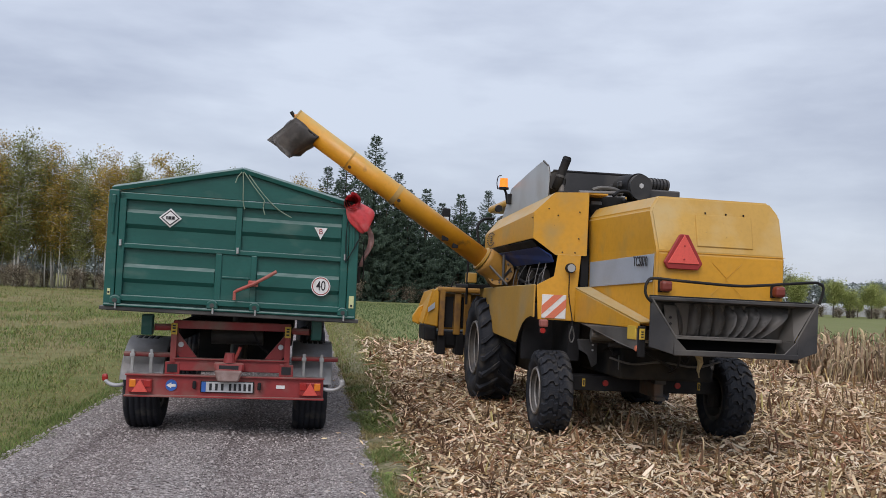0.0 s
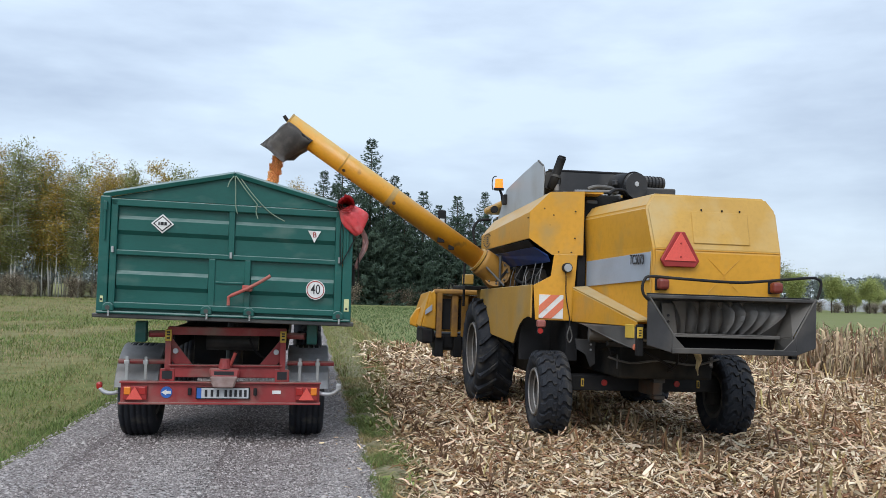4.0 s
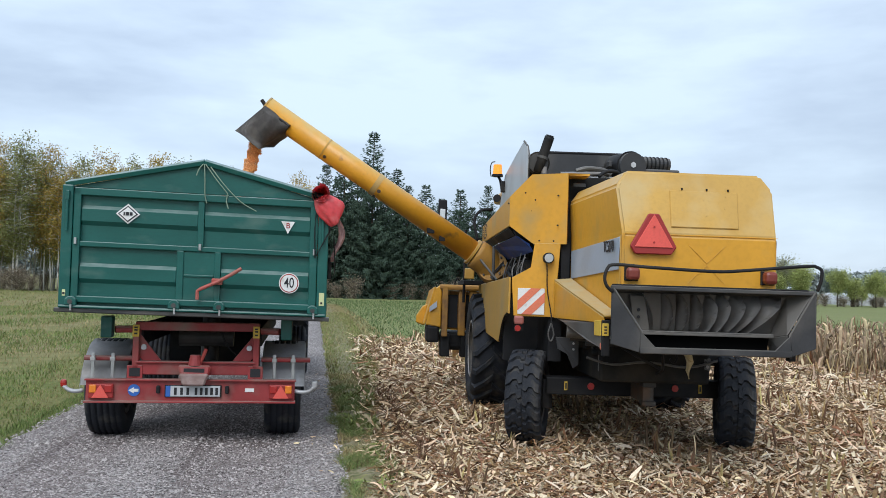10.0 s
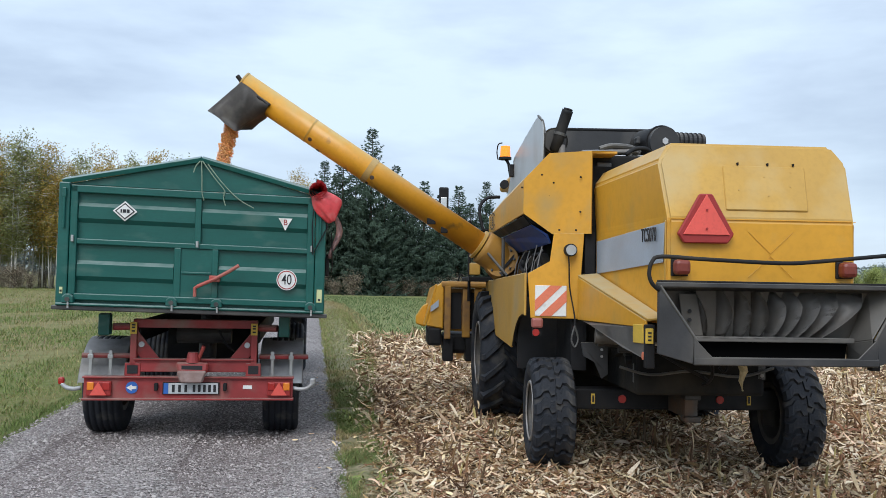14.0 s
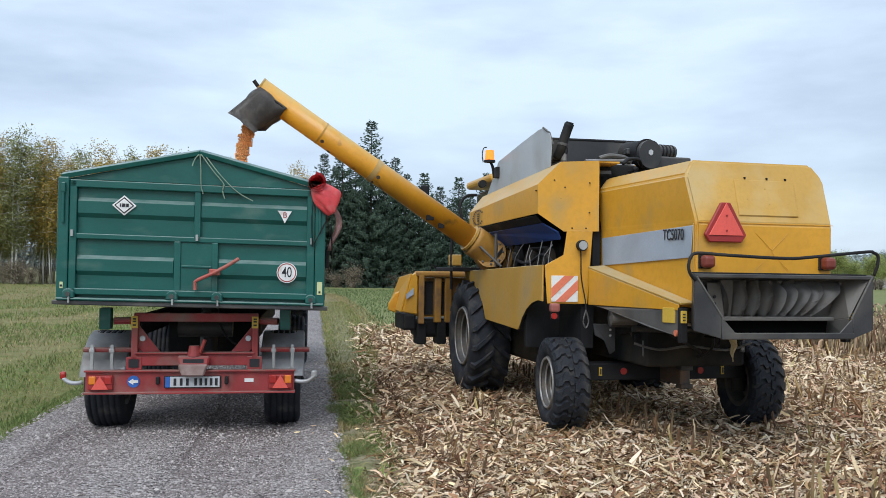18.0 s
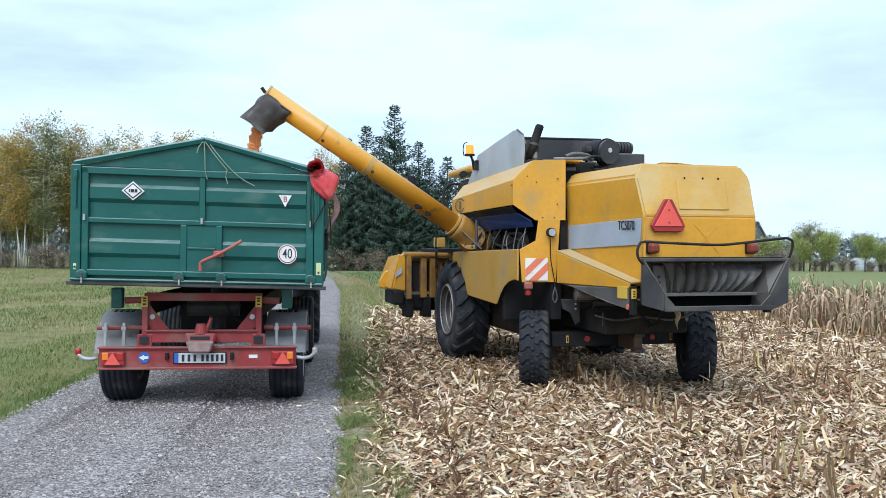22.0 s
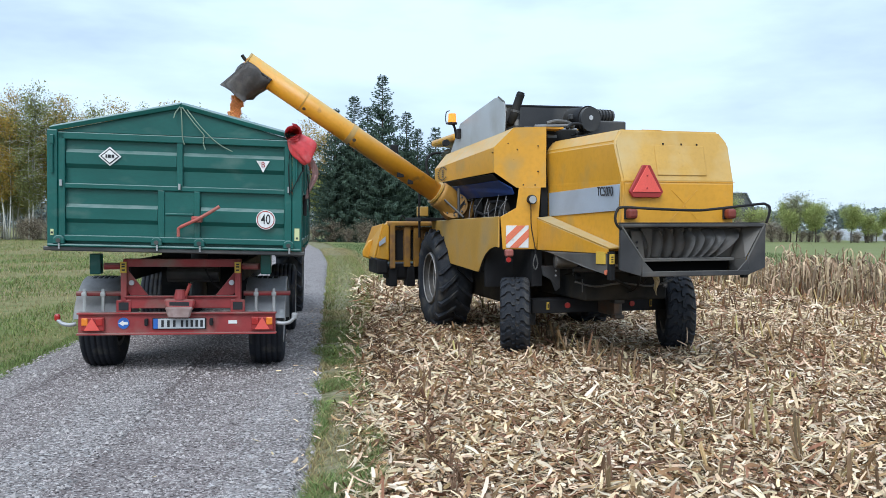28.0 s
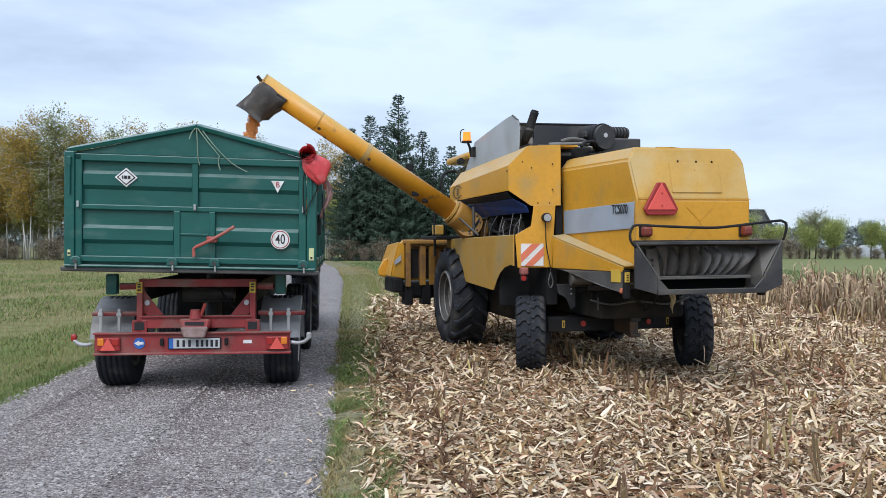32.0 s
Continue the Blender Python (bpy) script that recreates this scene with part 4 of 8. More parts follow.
# ---- the combine harvester: x to its right, y ahead, z up, origin on the ground below its rear panel ----
def build_combine():
    C = thing("combine_harvester", "yellow combine harvester with dusty panels on the maize stubble", "combine harvester")
    Y, YD, K, D, G = M["yellow"], M["yellow_dull"], M["black"], M["dark"], M["grime"]
    # rear hood: rings (x, z, y of the rear face)
    ring = [(-0.67, 1.36, 0.02), (-0.67, 2.10, 0.0), (-0.695, 2.53, 0.16), (-0.60, 2.67, 0.21), (0.60, 2.67, 0.21), (0.695, 2.53, 0.16), (0.67, 2.10, 0.0), (0.67, 1.36, 0.02)]
    bm = bmesh.new()
    a = [bm.verts.new((x, y, z)) for x, z, y in ring]
    b = [bm.verts.new((x * 1.06, 2.0, z + (0.02 if z > 2 else 0))) for x, z, y in ring]
    for i in range(7):
        bm.faces.new((a[i], a[i + 1], b[i + 1], b[i]))
    for q in ((0, 1, 6, 7), (1, 2, 5, 6), (2, 3, 4, 5)):
        bm.faces.new([a[i] for i in q])
    bm.faces.new(list(reversed(b)))
    bmesh.ops.recalc_face_normals(bm, faces=bm.faces)
    bmesh.ops.bevel(bm, geom=[e for e in bm.edges if not e.is_boundary], offset=0.022, segments=3, affect="EDGES", clamp_overlap=True)
    for f in bm.faces:
        if f.calc_center_median().z > 2.11 and f.calc_center_median().y < 0.25:
            f.material_index = 1
    hood = part("rear_hood", bm, [Y, M["dusty"]], C, "yellow sheet-metal straw hood with dust")
    # crease across the hood and panel seams
    part("seam", block(-0.675, 0.675, -0.003, 0.004, 2.100, 2.104), Y, hood)
    for s in (-1, 1):
        sx = s * 0.684
        band = sheet([(sx, 0.07, 1.795), (sx, 0.04, 2.075), (s * 0.718, 1.92, 2.03), (s * 0.718, 1.90, 1.735)], 0.006)
        part("stripe", band, M["silver"], hood, "silver-grey band with black model number" if s < 0 else "silver-grey band")
        part("edge_strip", sheet([(s * 0.676, 0.035, 1.36), (s * 0.676, 0.05, 1.36), (s * 0.676, 0.05, 2.09), (s * 0.676, 0.035, 2.09)], 0.012), YD, hood)
    letters("model_number", "TC5070", 0.125, Matrix.Translation((-0.703, 0.36, 2.00)) @ Matrix.Rotation(radians(-91.05), 4, "Z") @ Matrix.Rotation(radians(90), 4, "X") @ Matrix.Rotation(radians(-1.5), 4, "Z")
            @ Matrix.Diagonal((0.98, 1.15, 1, 1)), M["ink"], hood)
    # hatch on the rear
    hatch = part("hatch", sheet([(-0.25, 0.022, 2.17), (0.34, 0.022, 2.17), (0.37, 0.147, 2.50), (-0.23, 0.147, 2.50)], 0.018, 0.006), M["dusty"], C, "dusty yellow rear hatch with three catches")
    for x in (-0.12, 0.10, 0.29):
        part("catch", block(x - 0.005, x + 0.005, 0.135, 0.165, 2.507, 2.527, 0.002), G, hatch)
    for x, z in ((-0.14, 2.32), (0.06, 2.42), (0.07, 2.28), (0.24, 2.35), (0.26, 2.46)):
        y = 0.022 + (z - 2.17) * 0.379 - 0.008
        part("rivet", disc((x, y, z), (0, -1, 0.38), 0.005, 0.01, 10), YD, hatch)
    # pressed chevrons in the lower rear sheet
    for dx, dz in ((-1, 1), (1, 1), (-1, -1), (1, -1)):
        p = [(0.06 + dx * 0.16, -0.004, 1.86 + dz * 0.16), (0.06, -0.004, 1.86 + dz * 0.03 - 0.02 * dz)]
        part("pressed_line", rod((p[0][0], 0.0, p[0][2]), (p[1][0], 0.0, p[1][2]), 0.0022, 6), Y, hood)
    # slow-vehicle triangle
    cx, z0 = -0.417, 1.93
    tri = part("warning_triangle", sheet([(cx - 0.155, -0.03, z0), (cx + 0.155, -0.03, z0), (cx + 0.20, -0.03, z0 + 0.065), (cx + 0.045, -0.03, z0 + 0.345), (cx - 0.045, -0.03, z0 + 0.345), (cx - 0.20, -0.03, z0 + 0.065)], 0.035, 0.008),
               M["border_red"], C, "red slow-vehicle triangle with darker border")
    part("inner_triangle", sheet([(cx - 0.165, -0.052, z0 + 0.058), (cx + 0.165, -0.052, z0 + 0.058), (cx, -0.052, z0 + 0.34)], 0.012, 0.003), M["reflex_red"], tri, "bright fluorescent red triangle")
    for dz in (0.10, 0.23):
        part("rivet", disc((cx, -0.06, z0 + dz), (0, -1, 0), 0.008, 0.01, 10), M["border_red"], tri)
    for s in (-1, 1):
        lamp = part("rear_lamp", block(s * 0.59 - 0.055, s * 0.59 + 0.055, -0.10, 0.0, 1.705, 1.815, 0.03), M["lamp_red"], C, "dark red rear lamp")
        part("base", block(s * 0.59 - 0.06, s * 0.59 + 0.06, -0.012, 0.012, 1.70, 1.82, 0.006), K, lamp)
    # straw chopper outlet box: two slanting end plates, a lip and a fan of guide vanes
    box_at = -0.22
    x_l, x_r = -0.805, 0.905
    sp = part("chopper_box", sheet([(x_l, box_at, 1.625), (x_r, box_at, 1.655), (0.80, 0.0, 1.60), (-0.70, 0.0, 1.60)], 0.02), D, C, "dusty dark steel chopper spreader box")
    part("top_edge", block(x_l - 0.01, x_r + 0.01, box_at - 0.012, box_at + 0.03, 1.622, 1.655, 0.006), D, sp)
    part("top_seal", block(x_l + 0.02, x_r - 0.06, box_at - 0.002, box_at + 0.10, 1.655, 1.668, 0.003), K, sp)
    part("back_board", sheet([(-0.72, -0.04, 1.61), (0.82, -0.04, 1.62), (0.66, 0.06, 1.22), (-0.60, 0.06, 1.20)], 0.02), M["vane_dark"], sp)
    # black sheet stands in for the deep shade inside the outlet slot
    part("slot", sheet([(-0.56, -0.02, 1.26), (0.60, -0.02, 1.27), (0.58, -0.02, 1.12), (-0.54, -0.02, 1.10)], 0.02), M["cavity_shade"], sp)
    part("slot_edge", block(-0.57, 0.60, -0.12, -0.06, 1.255, 1.290, 0.006), M["vane_dark"], sp)
    part("lip", block(-0.57, 0.70, box_at - 0.035, box_at, 1.105, 1.160, 0.008), D, sp)
    # floor painted as black as the shade lying on it
    part("floor_plate", sheet([(-0.58, box_at - 0.01, 1.125), (0.70, box_at - 0.01, 1.125), (0.66, 0.06, 1.12), (-0.56, 0.06, 1.11)], 0.015), M["cavity_shade"], sp)
    part("end_plate", sheet([(x_l, box_at, 1.635), (x_l, box_at, 1.175), (-0.575, box_at - 0.02, 1.112), (-0.565, box_at - 0.02, 1.285)], 0.014), D, sp, "slanting dark steel end plate")
    part("gusset", sheet([(-0.572, box_at - 0.028, 1.29), (-0.572, box_at - 0.028, 1.12), (-0.44, box_at - 0.028, 1.155)], 0.012), D, sp)
    part("rolled_edge", rod((x_l + 0.01, box_at - 0.008, 1.632), (-0.555, box_at - 0.028, 1.275), 0.009, 8), M["vane_dark"], sp)
    part("side_plate", sheet([(x_l, box_at, 1.635), (-0.70, 0.0, 1.60), (-0.69, 0.04, 1.20), (x_l, box_at, 1.175)], 0.016), D, sp)
    part("end_plate", sheet([(x_r, box_at, 1.65), (x_r, box_at, 1.18), (0.70, box_at - 0.02, 1.112), (0.68, box_at - 0.02, 1.29)], 0.014), D, sp, "slanting dark steel end plate")
    part("gusset", sheet([(0.69, box_at - 0.028, 1.295), (0.69, box_at - 0.028, 1.12), (0.55, box_at - 0.028, 1.155)], 0.012), D, sp)
    part("rolled_edge", rod((x_r - 0.01, box_at - 0.008, 1.645), (0.672, box_at - 0.028, 1.28), 0.009, 8), M["vane_dark"], sp)
    part("side_plate", sheet([(x_r, box_at, 1.65), (0.945, box_at + 0.10, 1.61), (0.935, box_at + 0.08, 1.24), (x_r, box_at, 1.18)], 0.016), D, sp)
    part("side_plate", sheet([(0.945, box_at + 0.10, 1.61), (0.87, 0.02, 1.60), (0.87, 0.04, 1.24), (0.935, box_at + 0.08, 1.24)], 0.016), D, sp)
    for s, q, w2, z2 in ((-1, x_l, -0.565, 1.632), (1, x_r, 0.68, 1.647)):
        part("inner_plate", sheet([(q - s * 0.012, box_at + 0.01, z2), (w2 - s * 0.012, box_at - 0.005, 1.288), (w2 - s * 0.07, 0.0, 1.25), (s * 0.74, -0.04, 1.615)], 0.010), M["vane_dark"], sp, "sloping dusty inner plate")
        part("inner_plate", sheet([(w2 - s * 0.012, box_at - 0.005, 1.288), (w2 - s * 0.012, box_at - 0.005, 1.12), (w2 - s * 0.05, 0.04, 1.12), (w2 - s * 0.07, 0.0, 1.25)], 0.010), M["vane_dark"], sp)
    for foot, head, bow in ((-0.42, -0.545, 0.030), (-0.30, -0.345, 0.055), (-0.175, -0.215, 0.058), (-0.055, -0.090, 0.058), (0.045, 0.060, 0.052), (0.125, 0.185, 0.055), (0.215, 0.335, 0.050), (0.295, 0.485, 0.045), (0.39, 0.68, 0.040)):
        vb = bmesh.new()
        rows_v = []
        back_x = foot - 0.03
        for i in range(11):
            t = i / 10
            z = 1.285 + 0.315 * t
            x = foot + (head - foot) * t + bow * math.sin(math.pi * t) ** 0.9
            near = box_at + 0.05 + 0.10 * (1 - t) ** 2 + (0.10 * max(0.0, t - 0.72) / 0.28 if head > 0 else 0.0)
            far = -0.03 + 0.08 * (1 - t)
            xb = back_x + (head - foot) * 0.30 * t
            rows_v.append([vb.verts.new((xb + (x - xb) * u ** 1.4, far + (near - far) * u, z)) for u in (0, 0.35, 0.7, 1.0)])
        for p, q in zip(rows_v, rows_v[1:]):
            for c in range(3):
                vb.faces.new((p[c], p[c + 1], q[c + 1], q[c]))
        bmesh.ops.solidify(vb, geom=vb.faces[:], thickness=0.008)
        part("vane", vb, M["vane"], sp, "curved dusty steel guide vane", smooth=True)
        part("vane_foot", block(foot - 0.06, foot + 0.02, box_at + 0.10, box_at + 0.19, 1.272, 1.290, 0.004), M["vane_dark"], sp)
    part("bolt_plate", sheet([(-0.62, -0.08, 1.58), (-0.50, -0.10, 1.58), (-0.44, -0.06, 1.29), (-0.57, -0.04, 1.29)], 0.010), M["vane_dark"], sp, "steel plate with two bolt holes")
    for z in (1.40, 1.46):
        part("bolt_hole", disc((-0.545, -0.085, z), (0, -1, 0.1), 0.013, 0.012, 10), K, sp)
    rail = [(-0.80, box_at, 1.60), (-0.855, box_at - 0.02, 1.645), (-0.875, box_at - 0.02, 1.71), (-0.855, box_at - 0.02, 1.79), (-0.79, box_at - 0.02, 1.825), (-0.5, box_at - 0.02, 1.812), (0.03, box_at - 0.02, 1.795),
            (0.30, box_at - 0.02, 1.812), (0.82, box_at - 0.02, 1.865), (0.90, box_at - 0.02, 1.86), (0.945, box_at - 0.02, 1.83), (0.94, box_at - 0.02, 1.75), (0.92, box_at, 1.66)]
    part("guard_rail", pipe(rail, 0.014, 10, steps=4, up=(0, 1, 0)), K, C, "bent black tubular guard rail", smooth=True)
    # side deflectors and lower rear panels
    for s in (-1, 1):
        wedge = part("deflector", sheet([(s * 0.90, 1.84, 1.70), (s * 0.80, 0.06, 1.385), (s * 0.80, 0.06, 1.335), (s * 0.90, 1.84, 1.315)], 0.014), Y, C, "tapering yellow lower side panel")
        part("ledge", sheet([(s * 0.905, 1.86, 1.712), (s * 0.805, 0.02, 1.392), (s * 0.68, 0.02, 1.40), (s * 0.72, 1.86, 1.73)], 0.02), M["yellow_dull"], wedge, "dust-covered ledge")
        part("skirt", sheet([(s * 0.88, 1.80, 1.312), (s * 0.79, 0.02, 1.335), (s * 0.79, 0.02, 1.10), (s * 0.83, 0.55, 1.16), (s * 0.88, 1.45, 1.29)], 0.012), M["vane_dark"], wedge, "bare dark grey lower edge")
        part("corner_post", block(s * 0.80 - 0.03, s * 0.80 + 0.03, -0.04, 0.03, 1.06, 1.36, 0.006), K, wedge)
        part("yellow_patch", sheet([(s * 0.805, 0.12, 1.355), (s * 0.815, 0.32, 1.35), (s * 0.815, 0.32, 1.215), (s * 0.805, 0.12, 1.22)], 0.02), M["label_yellow"], wedge)
        part("reflector", block(s * 0.812 - 0.027, s * 0.812 + 0.027, -0.055, -0.038, 1.23, 1.335, 0.004), M["label_yellow"], wedge)
        for dz in (1.255, 1.28, 1.305):
            part("label_bar", block(s * 0.812 - 0.012, s * 0.812 + 0.012, -0.058, -0.054, dz - 0.006, dz + 0.006), M["ink"], wedge)
        part("side_reflector", disc((s * 0.808, 0.10, 1.135), (s, 0, 0), 0.028, 0.016, 16), M["orange"], wedge)
    # tank and engine housing covers, both sides
    for s in (-1, 1):
        ox, ix, inner = s * 1.36, s * 0.785, s * 0.55
        up = bmesh.new()
        P = lambda *c: up.verts.new(c)
        z_top = 2.86
        v = [P(ox, 2.20, 2.30), P(ox, 2.20, 2.62), P(s * 1.14, 2.0706, z_top), P(ix, 1.862, z_top), P(ix, 1.862, 2.10), P(s * 1.11, 2.0529, 2.10)]
        w = [P(ox, 5.18, 2.27), P(ox, 5.18, 2.50), P(s * 1.16, 5.22, 2.74)]
        up.faces.new((v[0], v[1], v[2], v[3], v[4], v[5]))
        up.faces.new((v[0], w[0], w[1], v[1]))
        up.faces.new((v[1], w[1], w[2], v[2]))
        t1, t2 = P(inner, 5.22, 2.74), P(inner, 1.862, z_top)
        up.faces.new((v[2], w[2], t1, t2, v[3]))
        bmesh.ops.recalc_face_normals(up, faces=up.faces)
        bmesh.ops.solidify(up, geom=up.faces[:], thickness=0.02)
        cover = part("upper_side_cover", up, Y, C, "faceted yellow upper side cover")
        if s < 0:
            for i, (x, y, z) in enumerate(((-1.37, 2.24, 2.55), (-1.20, 2.12, 2.66), (-1.10, 2.06, 2.58), (-1.14, 2.09, 2.46), (-1.17, 2.11, 2.74), (-0.88, 1.905, 2.62), (-0.88, 1.905, 2.3), (-1.07, 1.92, 2.13), (-0.92, 1.90, 2.13))):
                part("rivet", disc((x, y - 0.012, z), (-0.6, -0.8, 0), 0.009, 0.012, 8), G, cover)
            # stencilled emblem: two rings of strokes and a stem
            for k in range(18):
                a = 2 * math.pi * k / 18
                if k in (8, 9, 10):
                    continue
                y, z = 4.66 + 0.26 * math.cos(a), 2.40 + 0.095 * math.sin(a)
                part("stencil_mark", block(-1.377, -1.373, y - 0.028, y + 0.028, z - 0.010, z + 0.010), M["rusty_steel"], cover)
            for dz in (-0.05, -0.02, 0.01, 0.04):
                part("stencil_mark", block(-1.377, -1.373, 4.62, 4.70, 2.395 + dz, 2.415 + dz), M["rusty_steel"], cover)
        # rear corner pillar
        pil = part("corner_panel", sheet([(s * 1.34, 2.008, 1.73), (s * 1.14, 1.964, 1.84), (s * 1.11, 1.957, 2.105), (s * 0.84, 1.898, 2.105), (s * 0.89, 1.909, 1.32), (s * 1.31, 2.0, 1.32)], 0.018), Y, C, "yellow rear corner panel")
        part("pillar_gap", block(s * 0.78 - 0.045, s * 0.78 + 0.045, 1.93, 1.98, 1.70, 2.12), K, pil)
        plate = part("warning_plate", sheet([(s * 1.275, 1.975, 1.34), (s * 0.995, 1.914, 1.34), (s * 0.995, 1.914, 1.62), (s * 1.275, 1.975, 1.62)], 0.008), M["white"], C, "red and white striped warning plate")

        def on_plate(u, q):
            return (s * (1.275 - 0.28 * u), 1.970 - 0.061 * u, 1.34 + 0.28 * q)
        for poly in (((0.0, 0.14), (0.0, 0.52), (0.48, 1.0), (0.86, 1.0)), ((0.14, 0.0), (0.52, 0.0), (1.0, 0.48), (1.0, 0.86))):
            part("red_stripe", sheet([on_plate(u, q) for u, q in poly], 0.004, 0), M["orange"], plate)
        lamp = part("work_lamp", disc((s * 0.975, 1.86, 1.945), (0, -1, 0), 0.058, 0.06, 24), K, C, "round work lamp with clear lens")
        part("lens", disc((s * 0.975, 1.826, 1.945), (0, -1, 0), 0.047, 0.014, 24), M["lamp_glass"], lamp)
        part("cable", pipe([(s * 0.99, 1.86, 1.89), (s * 0.985, 1.86, 1.80), (s * 0.975, 1.87, 1.60), (s * 0.93, 1.86, 1.35), (s * 0.93, 1.84, 1.24)], 0.007, 6, steps=4), K, lamp)
        sl = part("side_lamp", block(s * 1.27 - 0.05, s * 1.27 + 0.05, 1.83, 1.92, 1.235, 1.325, 0.02), M["faded_red"], C, "faded red side lamp")
        part("reflector", disc((s * 1.285, 1.845, 1.195), (0, -1, 0), 0.032, 0.016, 20), M["red_lens"], sl)
        part("strut", block(s * 1.23, s * 1.31, 1.86, 1.9, 1.16, 1.25), K, sl)
        # lower side shield with the two wheel arches
        pts = [(2.0, 1.735), (5.38, 1.665), (5.30, 1.50)] + [(5.02 + 0.86 * math.cos(radians(q)), 0.70 + 0.80 * math.sin(radians(q))) for q in (80, 100, 120, 140, 155)] + [(4.16, 1.03), (2.86, 0.985)]
        pts += [(2.05 + 0.84 * math.cos(radians(q)), 0.70 + 0.66 * math.sin(radians(q))) for q in (28, 42, 56, 70, 85)] + [(2.0, 1.34)]
        part("side_shield", sheet([(s * 1.36, y, z) for y, z in pts], 0.022, 0.006), YD, C, "ochre-yellow side shield cut round both wheels")
        part("arch_lip", pipe([(s * 1.355, 2.05 + 0.84 * math.cos(radians(q)), 0.70 + 0.66 * math.sin(radians(q))) for q in (28, 42, 56, 70, 85)], 0.014, 6), K, C)
    # inside the side opening
    part("blue_guard", sheet([(-1.27, 2.30, 2.20), (-1.27, 4.95, 2.19), (-1.10, 4.95, 2.00), (-1.10, 2.16, 2.02), (-1.14, 2.14, 2.10)], 0.016), M["blue"], C, "blue sheet-metal guard in the side opening")
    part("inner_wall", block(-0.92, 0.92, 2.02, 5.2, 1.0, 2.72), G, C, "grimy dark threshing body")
    # added black strip imitates the shade between cover and blue guard
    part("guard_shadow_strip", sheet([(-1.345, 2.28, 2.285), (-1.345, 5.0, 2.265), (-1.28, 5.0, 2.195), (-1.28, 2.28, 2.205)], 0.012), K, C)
    for k, (y, dy, z1) in enumerate(((2.24, 0.05, 2.0), (2.42, -0.16, 1.96), (2.60, 0.0, 2.02), (2.82, 0.14, 1.92), (3.05, 0.0, 1.98), (3.5, -0.2, 2.0), (3.75, 0.05, 1.95))):
        part("rod", pipe([(-1.22, y, 1.70), (-1.20 - 0.02 * (k % 2), y + dy * 0.4, 1.84), (-1.16, y + dy, z1)], 0.006, 6, steps=2), M["vane"], C)
    for y, r, z in ((2.55, 0.16, 1.78), (3.15, 0.22, 1.72), (3.7, 0.13, 1.86)):
        pul = part("pulley", disc((-1.10, y, z), (1, 0, 0), r, 0.06, 28), G, C, "grimy belt pulley")
        part("hub", disc((-1.14, y, z), (1, 0, 0), r * 0.35, 0.05, 16), D, pul)
    part("belt", pipe([(-1.11, 2.55, 1.94), (-1.11, 3.15, 1.94)], 0.018, 6), K, C)
    part("belt", pipe([(-1.11, 2.55, 1.62), (-1.11, 3.15, 1.50)], 0.018, 6), K, C)
    part("hose", pipe([(-1.2, 2.1, 1.74), (-1.18, 2.5, 1.86), (-1.2, 3.0, 1.76), (-1.18, 3.6, 1.82)], 0.02, 8, steps=4), K, C)
    # engine deck
    part("engine_deck", block(-0.85, 0.85, 2.02, 5.1, 2.60, 2.74), G, C)
    part("engine_block", block(-0.80, -0.25, 2.10, 2.75, 2.70, 2.86, 0.02), G, C, "grimy engine parts")
    ge = np.random.default_rng(4)
    for k in range(9):
        x, y, z = ge.uniform(-0.78, -0.30), ge.uniform(2.06, 2.4), ge.uniform(2.70, 2.90)
        dx, dz = ge.uniform(0.1, 0.45), ge.uniform(-0.10, 0.08)
        part("engine_hose", pipe([(x, y, z), (x + dx * 0.3, y + 0.04, z + 0.06), (x + dx * 0.7, y + 0.03, z + dz), (x + dx, y + 0.15, z + dz - 0.05)], ge.uniform(0.012, 0.03), 8, steps=3), (D, K, M["vane_dark"])[k % 3], C, smooth=True)
    for k in range(22):
        x, y, z, r = ge.uniform(-0.82, -0.10), ge.uniform(2.05, 2.4), ge.uniform(2.64, 2.86), ge.uniform(0.025, 0.075)
        if k % 2:
            part("engine_fitting", disc((x, y, z), ge.normal(0, 1, 3), r, r * 1.3, 12), (D, G, M["vane_dark"], K)[k % 4], C)
        else:
            part("engine_fitting", block(x - r, x + r, y - r, y + r, z - r * 0.8, z + r * 0.8, 0.012), (D, G, M["vane_dark"], K)[k % 4 + k % 3 // 2], C)
    part("crossbar", pipe([(-0.62, 2.25, 2.94), (-0.50, 2.25, 2.975), (-0.30, 2.28, 2.965), (-0.22, 2.3, 2.92)], 0.028, 8, steps=3), D, C)
    part("crossbar", rod((-0.92, 2.3, 2.885), (-0.25, 2.4, 2.90), 0.018, 8), D, C)
    af = part("air_filter", rod((0.03, 2.40, 3.035), (-0.05, 2.72, 3.05), 0.168, 36), K, C, "dark round air filter drum")
    part("end_cap", disc((0.038, 2.365, 3.032), (0.24, -0.97, -0.05), 0.163, 0.06, 36), D, af)
    part("rim", disc((0.03, 2.40, 3.035), (0.24, -0.97, -0.05), 0.180, 0.022, 36), K, af)
    part("badge", disc((0.046, 2.330, 3.05), (0.24, -0.97, -0.05), 0.034, 0.008, 6), M["galva"], af)
    part("catch", block(-0.22, -0.18, 2.40, 2.50, 3.03, 3.10, 0.01), D, af)
    part("intake", pipe([(-0.12, 2.72, 3.04), (-0.24, 2.74, 3.0), (-0.28, 2.70, 2.90), (-0.28, 2.68, 2.76)], 0.075, 14, steps=3), K, af, smooth=True)
